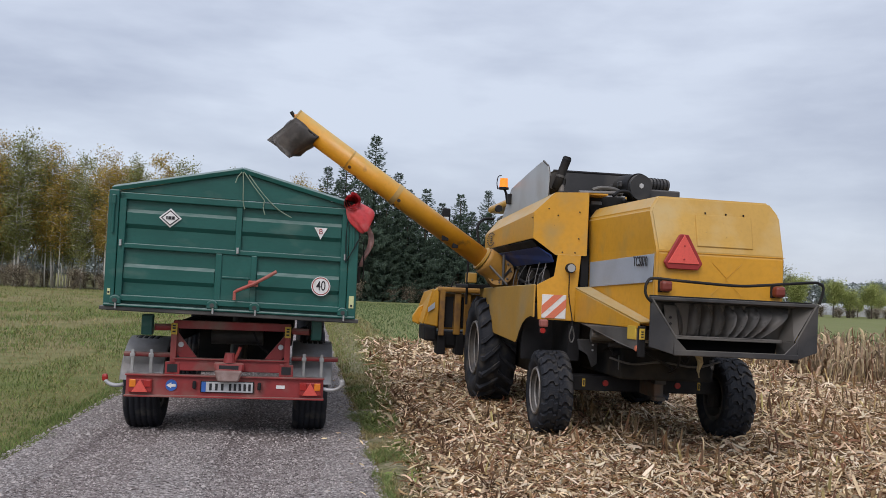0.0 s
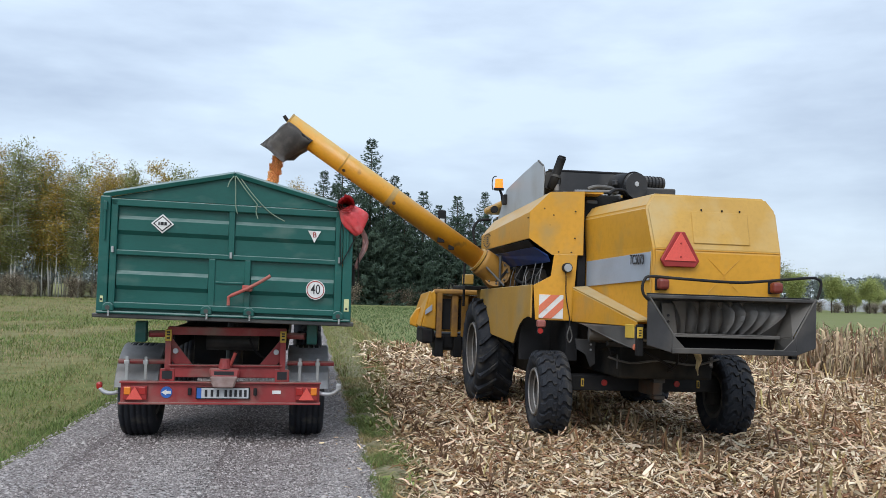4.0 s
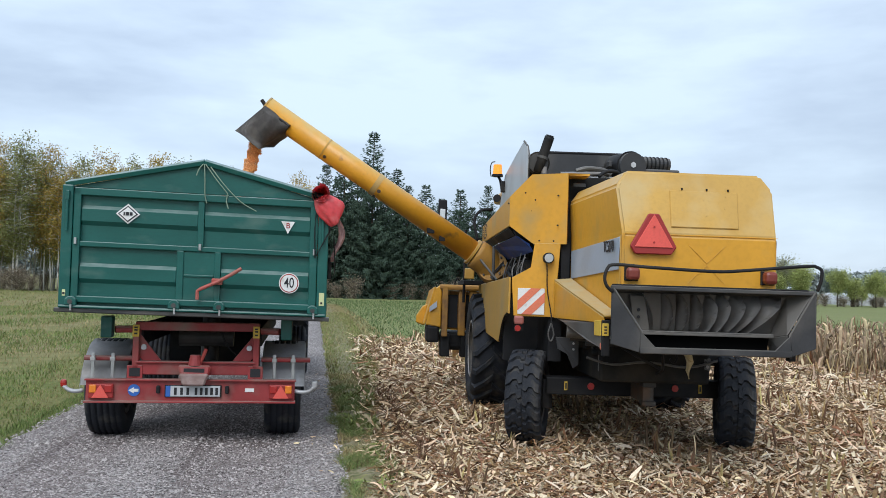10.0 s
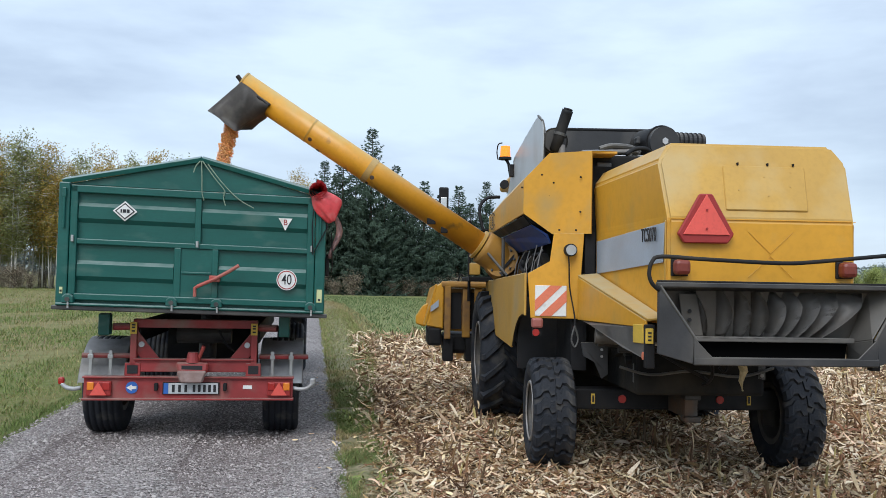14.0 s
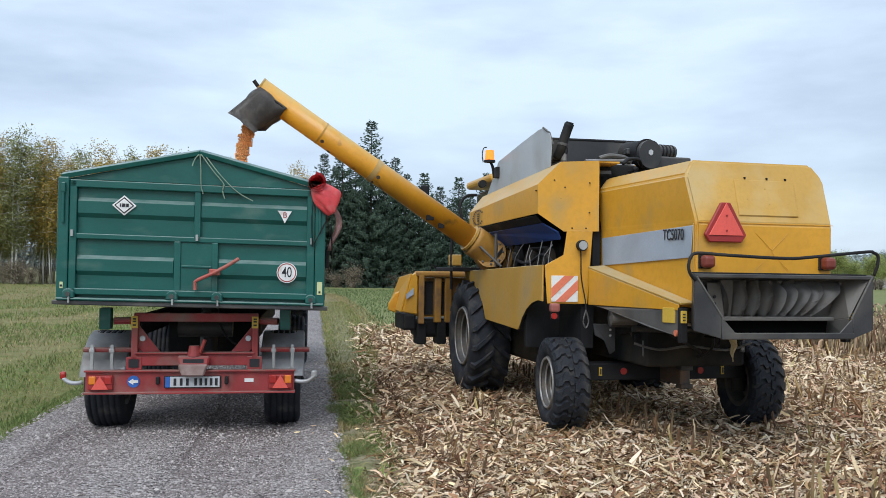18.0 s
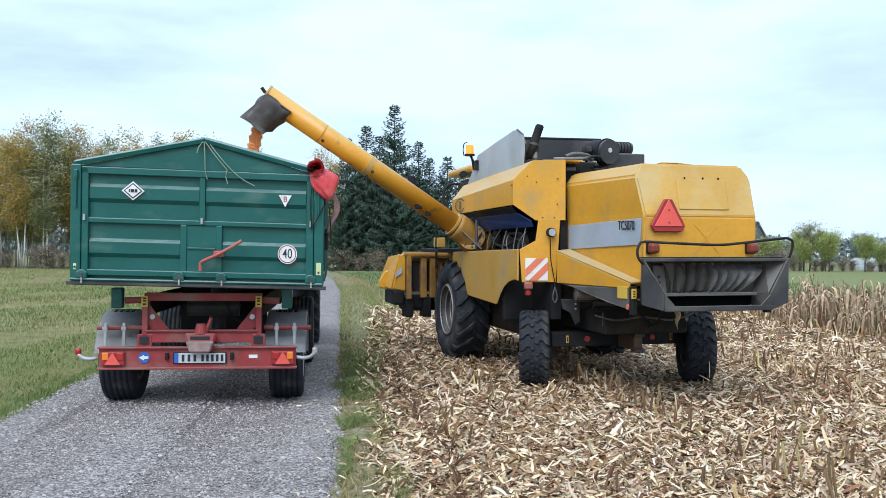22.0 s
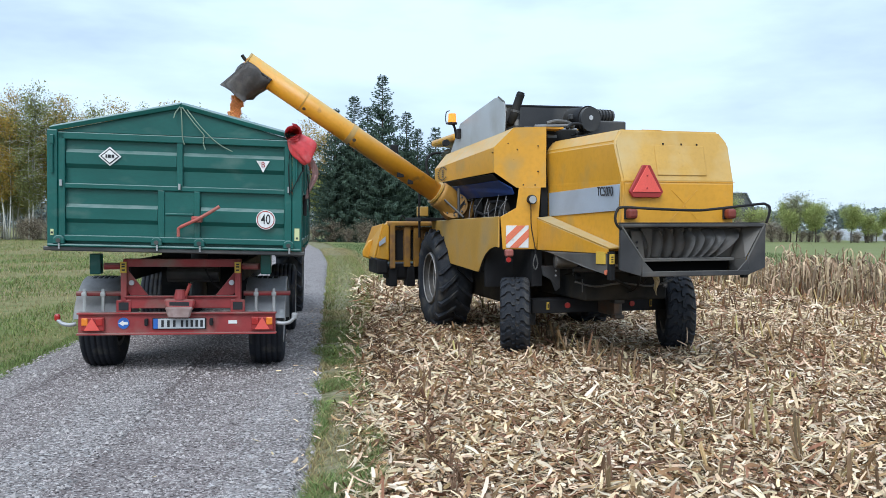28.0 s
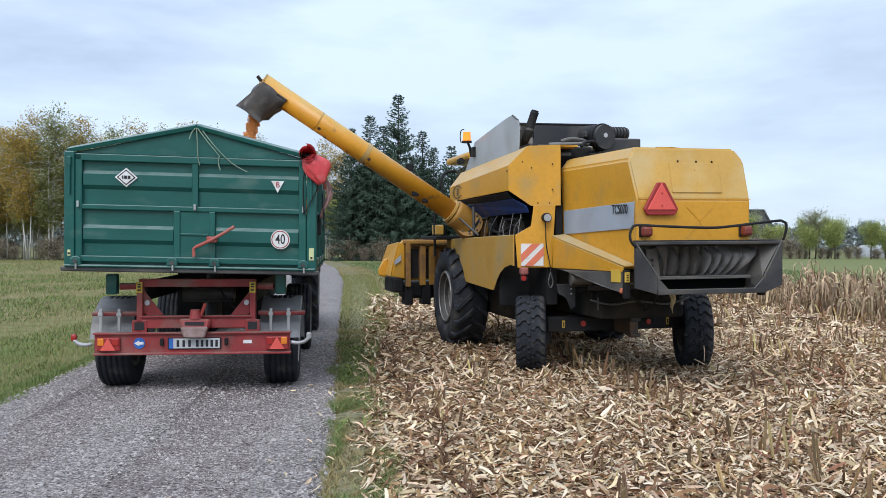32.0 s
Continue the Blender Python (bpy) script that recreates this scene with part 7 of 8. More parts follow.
    part("drawbar", rod((0, L - 0.2, 0.75), (0, L + 0.9, 0.62), 0.05, 10), RD, T)
    for o in T.children_recursive:
        o.data.transform(Matrix.Translation((0.03, 0, 0)) @ Matrix.Diagonal((0.981, 1, 1, 1)))
    for s in (-1, 1):
        wheel(T, "wheel", (-0.915 if s < 0 else 0.858, 1.10, 0.50), 0.50, 0.37, 0.27, 0, 0.004, "road", s)
        wheel(T, "front_wheel", (s * 0.90, 4.20, 0.50), 0.50, 0.37, 0.27, 0, 0.004, "road", s)
    T.rotation_euler = (0, 0, radians(6.2))
    heap = link("grain_heap", hb, M["grain"], None, smooth=True)
    heap.location, heap.rotation_euler = T.location, T.rotation_euler
    tagged(heap, "orange maize grain heaped in the green trailer", "grain", kind="stuff")
    return T


trailer = build_trailer()


def build_tractor():
    """The tractor ahead of the trailer; little of it shows past the trailer's side."""
    T = thing("farm_tractor", "dark farm tractor coupled to the green trailer", "tractor", (-2.42, 15.83, 0))
    T.rotation_euler = (0, 0, radians(6.2))
    K = M["black"]
    part("chassis", block(-0.28, 0.28, -0.55, 2.6, 0.60, 0.98, 0.05), K, T)
    part("bonnet", block(-0.36, 0.36, 0.75, 2.7, 0.98, 1.52, 0.10), M["tractor_paint"], T)
    cab = part("cab", block(-0.70, 0.70, -0.45, 0.75, 1.15, 2.40, 0.08), M["glass"], T, "dark glazed tractor cab")
    part("cab_roof", block(-0.76, 0.76, -0.55, 0.85, 2.40, 2.55, 0.06), M["tractor_paint"], cab)
    part("drawbar", rod((0, -1.0, 0.62), (0, -0.4, 0.70), 0.05, 10), K, T)
    for s in (-1, 1):
        wheel(T, "rear_wheel", (s * 0.90, 0.0, 0.80), 0.81, 0.46, 0.43, 20, 0.05, "tractor", s)
        wheel(T, "front_wheel", (s * 0.82, 2.25, 0.55), 0.56, 0.34, 0.30, 18, 0.035, "tractor", s)
        b = bmesh.new()
        gv = []
        for k in range(11):
            a = radians(15 + 150 * k / 10)
            gv.append([b.verts.new((s * x, -0.92 * math.cos(a), 0.80 + 0.90 * math.sin(a))) for x in (0.66, 1.14)])
        for g0, g1 in zip(gv, gv[1:]):
            b.faces.new((g0[0], g0[1], g1[1], g1[0]))
        bmesh.ops.solidify(b, geom=b.faces[:], thickness=0.02)
        part("mudguard", b, K, T, "black tractor mudguard")
    return T


build_tractor()

# ---- trees, woods, far houses ----
BARK_W = mat("birch_bark", (0.55, 0.53, 0.48), 0.85, var=0.2, scale=3, fine=14, bump=0.2, dirt=(0.06, 0.05, 0.045), dirt_at=0.60, dirt_soft=0.05, dirt_scale=5, stretch=(1, 1, 0.35))
BARK_D = mat("spruce_bark", (0.10, 0.075, 0.055), 0.9, var=0.3, scale=4, fine=20, bump=0.4)
LEAF_G = leafy(mat("birch_leaf_gold", (0.43, 0.315, 0.082), 0.7, var=0.25, scale=0.30, per_island=0.35, hue=0.025, spec=0.2, bump=0), 0.35)
LEAF_O = leafy(mat("birch_leaf_olive", (0.265, 0.275, 0.105), 0.7, var=0.25, scale=0.30, per_island=0.35, hue=0.03, spec=0.2, bump=0), 0.35)
LEAF_GR = leafy(mat("green_leaf", (0.36, 0.40, 0.135), 0.7, var=0.25, scale=0.4, per_island=0.35, hue=0.02, spec=0.2, bump=0), 0.3)
LEAF_AS = leafy(mat("ash_leaf", (0.33, 0.34, 0.20), 0.75, var=0.25, scale=0.4, per_island=0.35, hue=0.02, spec=0.2, bump=0), 0.3)
LEAF_D = leafy(mat("dark_far_leaf", (0.18, 0.225, 0.20), 0.8, var=0.3, scale=0.3, per_island=0.35, hue=0.015, spec=0.15, bump=0), 0.2)
LEAF_B = leafy(mat("bush_leaf", (0.36, 0.31, 0.225), 0.8, var=0.3, scale=0.4, per_island=0.4, hue=0.03, spec=0.2, bump=0), 0.25)
NEEDLE = leafy(mat("spruce_needles", (0.080, 0.118, 0.085), 0.75, var=0.3, scale=0.5, per_island=0.4, hue=0.015, spec=0.2, bump=0), 0.2)


def leaf_cards(centers, radii, count, size, squash=(1, 1, 1)):
    """Small leaf quads scattered in clumps round the twigs."""
    n = count
    which = rng.integers(0, len(centers), n)
    c = np.array(centers)[which]
    r = np.array(radii)[which]
    d = np.clip(rng.normal(0, 0.5, (n, 3)), -0.85, 0.85) * r[:, None] * np.array(squash)
    p = c + d
    s = rng.uniform(*size, n)
    u = rng.normal(0, 1, (n, 3))
    u /= np.linalg.norm(u, axis=1)[:, None]
    v = np.cross(u, rng.normal(0, 1, (n, 3)))
    v /= np.linalg.norm(v, axis=1)[:, None]
    V = np.stack([p - u * s[:, None], p + v * s[:, None] * 0.6, p + u * s[:, None], p - v * s[:, None] * 0.6], 1)
    F = (np.arange(n) * 4)[:, None] + np.arange(4)[None]
    return V.reshape(-1, 3).tolist(), F.tolist()


def broad_tree(name, label, height, spread, crown_from, leaves, size, leaf, bark, trunk_r, stems=1, droop=0.0, limbs=30, puff=(0.6, 0.45)):
    T = thing(name, label, "tree")
    bm = bmesh.new()
    centers, radii = [], []
    for s in range(stems):
        ox, oy = (rng.normal(0, 0.35, 2) if s else (0, 0))
        lean = rng.normal(0, 0.03, 2)
        h = height * (1 if s == 0 else rng.uniform(0.75, 0.95))
        pts = [(ox + lean[0] * h * t + 0.12 * math.sin(t * 5 + s), oy + lean[1] * h * t, -0.1 + h * t) for t in (0, 0.15, 0.35, 0.55, 0.75, 0.96)]
        pipe(pts, trunk_r, 7, bm, radii=[trunk_r * q for q in (1.1, 0.9, 0.75, 0.55, 0.32, 0.08)])
        for k in range(limbs):
            t = rng.uniform(crown_from, 0.97)
            base = Vector((ox + lean[0] * h * t, oy + lean[1] * h * t, h * t))
            a = rng.uniform(0, 6.28)
            reach = spread * (0.35 + 0.65 * math.sin(math.pi * min(1, (1 - t) / (1 - crown_from) * 0.85 + 0.1))) * rng.uniform(0.55, 1.1)
            end = base + Vector((math.cos(a) * reach, math.sin(a) * reach, reach * rng.uniform(0.3, 0.9) - droop * reach))
            pipe([base, base.lerp(end, 0.5) + Vector((0, 0, 0.1 * reach)), end], 0.03, 4, bm, radii=[0.045, 0.03, 0.012])
            for q in (0.25, 0.5, 0.75, 1.0):
                centers.append(tuple(base.lerp(end, q) + Vector((0, 0, -0.2 * droop))))
                radii.append(puff[0] + puff[1] * rng.random())
        centers.append((ox + lean[0] * h, oy + lean[1] * h, h))
        radii.append(0.5)
    part("trunk", bm, bark, T, smooth=True)
    v, f = leaf_cards(centers, radii, leaves, size, (1, 1, 1.25))
    cr = raw("crown", v, f, leaf, T)
    cr["label"] = "thin autumn crown"
    return T


def spruce_tree(height, spread, seed, label, bare=0.25):
    """Boughs in whorls: rising near the top, drooping below, each with side twigs and hanging curtains of needles."""
    g = np.random.default_rng(seed)
    T = thing("spruce_tree", label, "tree")
    part("trunk", rod((0, 0, -0.1), (0, 0, height * 0.97), 0.22, 8, 0.03), BARK_D, T)
    V, F = [], []

    def twig(p, d, length, width):
        """A narrow four-cornered spray of needles from p along d."""
        e = p + d * length
        side = d.cross(Vector(g.normal(0, 1, 3)))
        side.normalize()
        m = p.lerp(e, 0.45)
        k = len(V)
        V.extend([tuple(p), tuple(m + side * width), tuple(e), tuple(m - side * width)])
        F.append((k, k + 1, k + 2, k + 3))
    z = height
    twig(Vector((0, 0, height * 0.95)), Vector((0, 0, 1)), height * 0.05, 0.05)
    while z > 0.35:
        t = z / height
        z -= (0.20 + 0.22 * (1 - t)) * g.uniform(0.8, 1.2)
        t = max(z / height, 0.02)
        envelope = spread * min(1.05 * (1 - t) ** 0.92 + 0.03, 0.80 + 0.25 * t) * (1 + 0.16 * math.sin(z * 2.3 + seed))
        turn = g.uniform(0, 6.28)
        n_b = 6 if t > 0.6 else 8
        for k in range(n_b):
            if t > 0.45 and g.random() < bare:
                continue
            a = turn + k * 2 * math.pi / n_b + g.normal(0, 0.25)
            reach = envelope * g.uniform(0.55, 1.15) + 0.12
            rise = 0.55 * (t - 0.55) if t > 0.55 else -0.45 * (0.55 - t) * g.uniform(0.6, 1.6)
            out = Vector((math.cos(a), math.sin(a), 0))
            across = Vector((-out.y, out.x, 0))
            steps = max(5, int(reach / 0.15))
            for i in range(steps):
                q = (i + g.random()) / steps
                p = Vector((0, 0, z)) + out * reach * q + Vector((0, 0, reach * (rise * q + 0.20 * q * q)))
                size = (0.16 + 0.42 * math.sin(math.pi * (0.12 + 0.80 * q))) * min(1.0, 0.45 + reach / 3.2)
                for s in (-1, 1):
                    d = (out * g.uniform(0.5, 1.0) + across * s * g.uniform(0.5, 1.1) + Vector((0, 0, g.uniform(-0.5, 0.15)))).normalized()
                    twig(p, d, size * g.uniform(0.7, 1.3), 0.032 + 0.05 * size)
                if t < 0.8:
                    for _ in range(2):
                        d = (out * g.uniform(-0.1, 0.5) + across * g.uniform(-0.5, 0.5) + Vector((0, 0, -1))).normalized()
                        twig(p + across * g.normal(0, 0.10), d, size * g.uniform(0.6, 1.25), 0.03 + 0.045 * size)
            tip = Vector((0, 0, z)) + out * reach + Vector((0, 0, reach * (rise + 0.20)))
            twig(tip - out * 0.15, (out + Vector((0, 0, 0.25))).normalized(), 0.35, 0.06)
    crown = raw("crown", V, F, NEEDLE, T)
    crown["label"] = "dark green drooping spruce boughs"
    return T


def planted(proto, spots, group):
    """Copies of the prototypes at x, y with a scale and a turn; the prototypes take the first spots."""
    for i, (x, y, sc) in enumerate(spots):
        m = pose(x, y, -0.05, 0, 0, (i * 67) % 360)
        p = proto[i % len(proto)]
        if i < len(proto):
            p.matrix_basis = m
            ob = p
        else:
            ob = copy_thing(p, m)
        ob.scale = (sc, sc, sc)
        tagged(ob, group=group)


GOLD_L, OLIVE_L = "tall birch with thinning golden leaves at the meadow's edge", "tall birch with olive and yellow leaves at the meadow's edge"
birches = [broad_tree("birch_tree", GOLD_L, 14, 1.9, 0.32, 11500, (0.055, 0.11), LEAF_G, BARK_W, 0.075, 2, 0.4, 60, (0.36, 0.46)),
           broad_tree("birch_tree", OLIVE_L, 14, 2.0, 0.27, 13500, (0.055, 0.11), LEAF_O, BARK_W, 0.075, 3, 0.4, 45, (0.36, 0.46)),
           broad_tree("birch_tree", GOLD_L, 13.5, 1.8, 0.34, 11500, (0.055, 0.11), LEAF_G, BARK_W, 0.07, 3, 0.4, 45, (0.36, 0.46)),
           broad_tree("birch_tree", OLIVE_L, 13, 2.1, 0.26, 12500, (0.055, 0.11), LEAF_O, BARK_W, 0.075, 2, 0.4, 60, (0.36, 0.46))]
g2 = np.random.default_rng(3)
spots = []
for x, top in ((-38, 14.6), (-36.1, 15.2), (-33.4, 14.8), (-30.4, 14.1), (-27.7, 13.7), (-25.4, 13.2), (-23.2, 14.1), (-21, 13.8)):
    spots.append((x, 85 + g2.uniform(-1.5, 1.5), top / 14.3))
for k in range(38):
    x = -56 + 37 * k / 37 + g2.uniform(-0.8, 0.8)
    spots.append((x, 84 + g2.uniform(0, 12), g2.uniform(0.80, 0.99)))
for k in range(10):
    spots.append((-60 - 5 * k, 86 + g2.uniform(0, 10), g2.uniform(0.85, 1.0)))
spots.append((-10.4, 92, 0.92))
spots.append((-12.0, 96, 0.80))
planted(birches, spots, "birch wood")
spruces = [spruce_tree(16.4, 4.5, 1, "tall dark spruce with drooping boughs beside the track", 0.30), spruce_tree(14.4, 3.7, 2, "dark spruce with drooping boughs beside the track"), spruce_tree(12.0, 3.6, 5, "dark spruce with drooping boughs beside the track")]
planted(spruces, [(-2.55, 85, 1.0), (-5.4, 86, 1.0), (2.7, 86, 0.95), (-7.2, 85.5, 0.80), (-0.2, 86.5, 0.90), (6.2, 87, 0.93), (9.1, 88, 0.72), (-4.2, 88, 0.95), (4.4, 88.5, 0.86), (-1.2, 84, 0.62), (0.9, 85.5, 0.78), (7.6, 89, 0.8), (-6.2, 88.5, 0.75), (12.0, 90, 0.8)], "spruces")
greens = [broad_tree("field_tree", "round green tree in the far hedge", 4.5, 1.75, 0.42, 8000, (0.05, 0.11), LEAF_GR, BARK_D, 0.11, 1, 0.0, 44, (0.42, 0.36)),
          broad_tree("field_tree", "loose green tree in the far hedge", 4.0, 1.5, 0.40, 5200, (0.05, 0.11), LEAF_GR, BARK_D, 0.09, 2, 0.2, 26, (0.40, 0.36)),
          broad_tree("shrub", "brownish half-bare shrub in the far hedge", 2.6, 1.6, 0.05, 3000, (0.035, 0.08), LEAF_B, BARK_D, 0.05, 3),
          broad_tree("field_tree", "tall thin-leaved ash in the far hedge", 5.9, 1.9, 0.45, 4200, (0.04, 0.09), LEAF_AS, BARK_D, 0.12, 1, 0.0, 70, (0.35, 0.3)),
          broad_tree("shrub", "golden autumn shrub beyond the field", 2.6, 2.0, 0.05, 5000, (0.05, 0.10), LEAF_G, BARK_D, 0.05, 3)]
planted(greens[:2], [(49.6, 104, 0.93), (46.4, 105, 0.90), (54.3, 104.5, 0.84), (56.7, 105, 0.80), (58.9, 104, 0.80), (44.2, 107, 0.95), (47.8, 107, 0.92), (42.0, 106, 0.9), (39.5, 107, 0.95), (37, 106, 0.9), (34, 107, 0.95), (31, 107, 0.9), (52, 110, 0.8), (61.5, 112, 0.62), (65.5, 114, 0.55), (14, 92, 1.7), (17, 93, 1.6), (-8.5, 90, 1.5), (-11.6, 89, 1.3), (28, 108, 0.9), (70, 121, 0.6), (86, 140, 0.62)], "far hedge trees")
planted(greens[3:4], [(47.9, 105.5, 0.92), (41, 109, 0.92), (33, 110, 0.9)], "far hedge ashes")
planted(greens[4:], [(107, 152, 1.0), (84.5, 138, 0.5)], "golden shrubs")
planted(greens[2:3], [(x, 103.5 + g2.uniform(0, 4), g2.uniform(0.55, 1.0) * (1.0 if x < 47 else 0.55)) for x in np.arange(27, 64, 1.25)] + [(x, 108 + 0.75 * (x - 62) + g2.uniform(0, 4), g2.uniform(0.3, 0.6)) for x in np.arange(62, 118, 2.3)]
        + [(x, 82.5 + g2.uniform(0, 2.5), g2.uniform(0.4, 0.75)) for x in np.arange(-9, 14, 1.7)] + [(x, 83 + g2.uniform(0, 14), g2.uniform(0.3, 0.75)) for x in np.arange(-52, -13, 0.9)], "hedge shrubs")
darks = [broad_tree("oak_tree", "dark bluish-green tree before the far wood", 9.4, 3.6, 0.15, 12000, (0.10, 0.20), LEAF_D, BARK_D, 0.25, 1, 0.0, 70, (0.8, 0.6))]
planted(darks, [(155.0, 235, 0.9), (163, 238, 0.78), (171, 240, 0.85), (180, 240, 0.75), (150, 262, 0.85), (190, 245, 0.9), (134, 262, 0.85), (122, 258, 0.8)], "far dark trees")


def far_wood():
    """The wooded skyline far beyond the fields."""
    n = 90000
    x = rng.uniform(-260, 420, n)
    hgt = np.array([8.6 + 1.6 * noise.noise((q * 0.02, 0, 0)) + 1.4 * noise.noise((q * 0.15, 1, 0)) for q in x])
    z = hgt * rng.uniform(0, 1, n) ** 0.7 - 0.2
    y = 300 + rng.uniform(0, 14, n)
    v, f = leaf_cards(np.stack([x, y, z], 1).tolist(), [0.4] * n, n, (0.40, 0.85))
    # pale bluish leaf colour carries the aerial haze
    w = raw("far_wood", v, f, mat("hazed_far_foliage", (0.25, 0.285, 0.275), 0.85, var=0.3, scale=0.05, per_island=0.35, hue=0.02, spec=0.1, bump=0))
    tagged(w, "distant wooded skyline with haze painted into its colour", "woods", kind="stuff")


far_wood()
WALL = mat("house_render", (0.62, 0.62, 0.62), 0.9, var=0.08, scale=1)
ROOF = mat("grey_roof", (0.12, 0.12, 0.13), 0.8, var=0.2, scale=3)
PANE = mat("dark_pane", (0.05, 0.06, 0.08), 0.2, var=0.1, bump=0)


def house(x, y, w, d, h, ridge, turn):
    H = thing("farm_house", "white rendered house with grey gabled roof", "house", (x, y, -0.05), "far houses")
    H.rotation_euler = (0, 0, radians(turn))
    b = bmesh.new()
    prof = [(-w / 2, 0), (w / 2, 0), (w / 2, h), (0, ridge), (-w / 2, h)]
    f0 = [b.verts.new((px, -d / 2, pz)) for px, pz in prof]
    f1 = [b.verts.new((px, d / 2, pz)) for px, pz in prof]
    b.faces.new(f0)
    b.faces.new(list(reversed(f1)))
    for i in range(5):
        b.faces.new((f0[i], f0[(i + 1) % 5], f1[(i + 1) % 5], f1[i]))
    part("wall", b, WALL, H)
    for s in (-1, 1):
        part("roof", sheet([(s * (w / 2 + 0.4), -d / 2 - 0.4, h - 0.3), (0, -d / 2 - 0.4, ridge + 0.12), (0, d / 2 + 0.4, ridge + 0.12), (s * (w / 2 + 0.4), d / 2 + 0.4, h - 0.3)], 0.18), ROOF, H)
    for px, pz in ((-w / 4, h * 0.5), (w / 4, h * 0.5), (0, h + 0.3)):
        part("window", block(px - 0.5, px + 0.5, -d / 2 - 0.05, -d / 2 + 0.05, pz - 0.6, pz + 0.6), PANE, H)
    for py in (-d * 0.2, d * 0.28):
        part("chimney", block(-0.35, 0.35, py - 0.35, py + 0.35, ridge - 0.4, ridge + 1.0), ROOF, H)
    k = (ridge - h) / (w / 2)
    part("skylight", sheet([(w * 0.16, 0.6, ridge - k * w * 0.16 + 0.28), (w * 0.16, 1.7, ridge - k * w * 0.16 + 0.28), (w * 0.34, 1.7, ridge - k * w * 0.34 + 0.28), (w * 0.34, 0.6, ridge - k * w * 0.34 + 0.28)], 0.08), WALL, H)


house(147.5, 240, 5.2, 7.6, 2.7, 6.2, -70)


def barn():
    """A big dark-roofed barn behind the hedge; its eaves face the track."""
    B = thing("barn", "brown barn with a big grey roof behind the hedge", "barn", (52.6, 150, -0.05))
    part("wall", block(-5.5, 5.5, -7, 7, 0, 3.4), mat("barn_boards", (0.17, 0.13, 0.105), 0.9, var=0.25, scale=2), B)
    for s in (-1, 1):
        part("roof", sheet([(s * 5.9, -7.5, 2.9), (s * 3.2, -7.5, 7.6), (s * 3.2, 7.5, 7.6), (s * 5.9, 7.5, 2.9)], 0.2), GREY_ROOF, B)
    part("gable", sheet([(-5.6, -7.1, 3.2), (5.6, -7.1, 3.2), (3.1, -7.1, 7.5), (-3.1, -7.1, 7.5)], 0.15), GREY_ROOF, B)
    part("ridge", block(-3.25, 3.25, -7.5, 7.5, 7.45, 7.65), GREY_ROOF, B)


GREY_ROOF = mat("grey_sheet_roof", (0.10, 0.105, 0.11), 0.8, var=0.15, scale=1.5)
barn()


FILM = mat("greyed_tunnel_film", (0.50, 0.51, 0.52), 0.45, var=0.25, scale=0.8, dirt=(0.22, 0.22, 0.20), dirt_at=0.55, dirt_scale=0.9)
FENCE = mat("weathered_fence_board", (0.36, 0.34, 0.30), 0.9, var=0.2, scale=1.5)
WEED = mat("dead_weed_brown", (0.15, 0.08, 0.045), 0.9, var=0.3, scale=20, per_island=0.4, hue=0.015)


def polytunnel(x, y, w, h, d):
    P = thing("polytunnel", "low pale plastic tunnel beyond the field", "greenhouse", (x, y, -0.05), "polytunnels")
    b = bmesh.new()
    gv = []
    for k in range(13):
        a = math.pi * k / 12
        gv.append([b.verts.new((w / 2 * math.cos(a), yy, h * math.sin(a))) for yy in (-d / 2, d / 2)])
    for g0, g1 in zip(gv, gv[1:]):
        b.faces.new((g0[0], g0[1], g1[1], g1[0]))
    b.faces.new([g[0] for g in gv])
    part("cover", b, FILM, P)


for x in (66.0, 69.6, 73.0):
    polytunnel(x, 125, 3.6, 1.75, 9)
fence = thing("garden_fence", "long low weathered board fence beyond the field", "fence", (91, 150, -0.05))
for k in range(12):
    part("fence_panel", block(2.0 * k, 2.0 * k + 1.94, -0.02, 0.02, 0.08, 1.15, 0.0), FENCE, fence)
    part("fence_post", block(2.0 * k - 0.06, 2.0 * k, -0.05, 0.05, 0.0, 1.25, 0.0), FENCE, fence)
# dead weeds in one of the old rows beside the verge: thin dark stems with shrivelled leaves
for k in range(30):
    y = 4.7 + 0.32 * k + rng.uniform(-0.12, 0.12)
    x = 1.05 - 0.118 * (y - 5.1) + rng.normal(0, 0.05)
    h = rng.uniform(0.08, 0.22)
    W = thing("dead_weed", "dead brown weed with shrivelled leaves on the stubble's edge", "weed", (x, y, -0.04), "dead weeds")
    for m in range(4):
        a, l = rng.uniform(0, 6.28), rng.uniform(0.3, 1.2)
        part("stem", pipe([(0, 0, 0), (math.cos(a) * l * h * 0.4, math.sin(a) * l * h * 0.4, h * 0.55), (math.cos(a) * l * h, math.sin(a) * l * h, h * rng.uniform(0.7, 1.1))], 0.004, 5, radii=[0.009, 0.007, 0.005]), WEED, W)
    pts = np.stack([rng.normal(0, 0.05, 14), rng.normal(0, 0.05, 14)], 1)
    lv = ribbons("shrivelled_leaves", pts, rng.uniform(0.2, 0.95, 14) * h, (0.02, 0.06), (0.006, 0.016), WEED, tilt=0.8, curl=1.2, lift=0.02)
    lv.parent = W

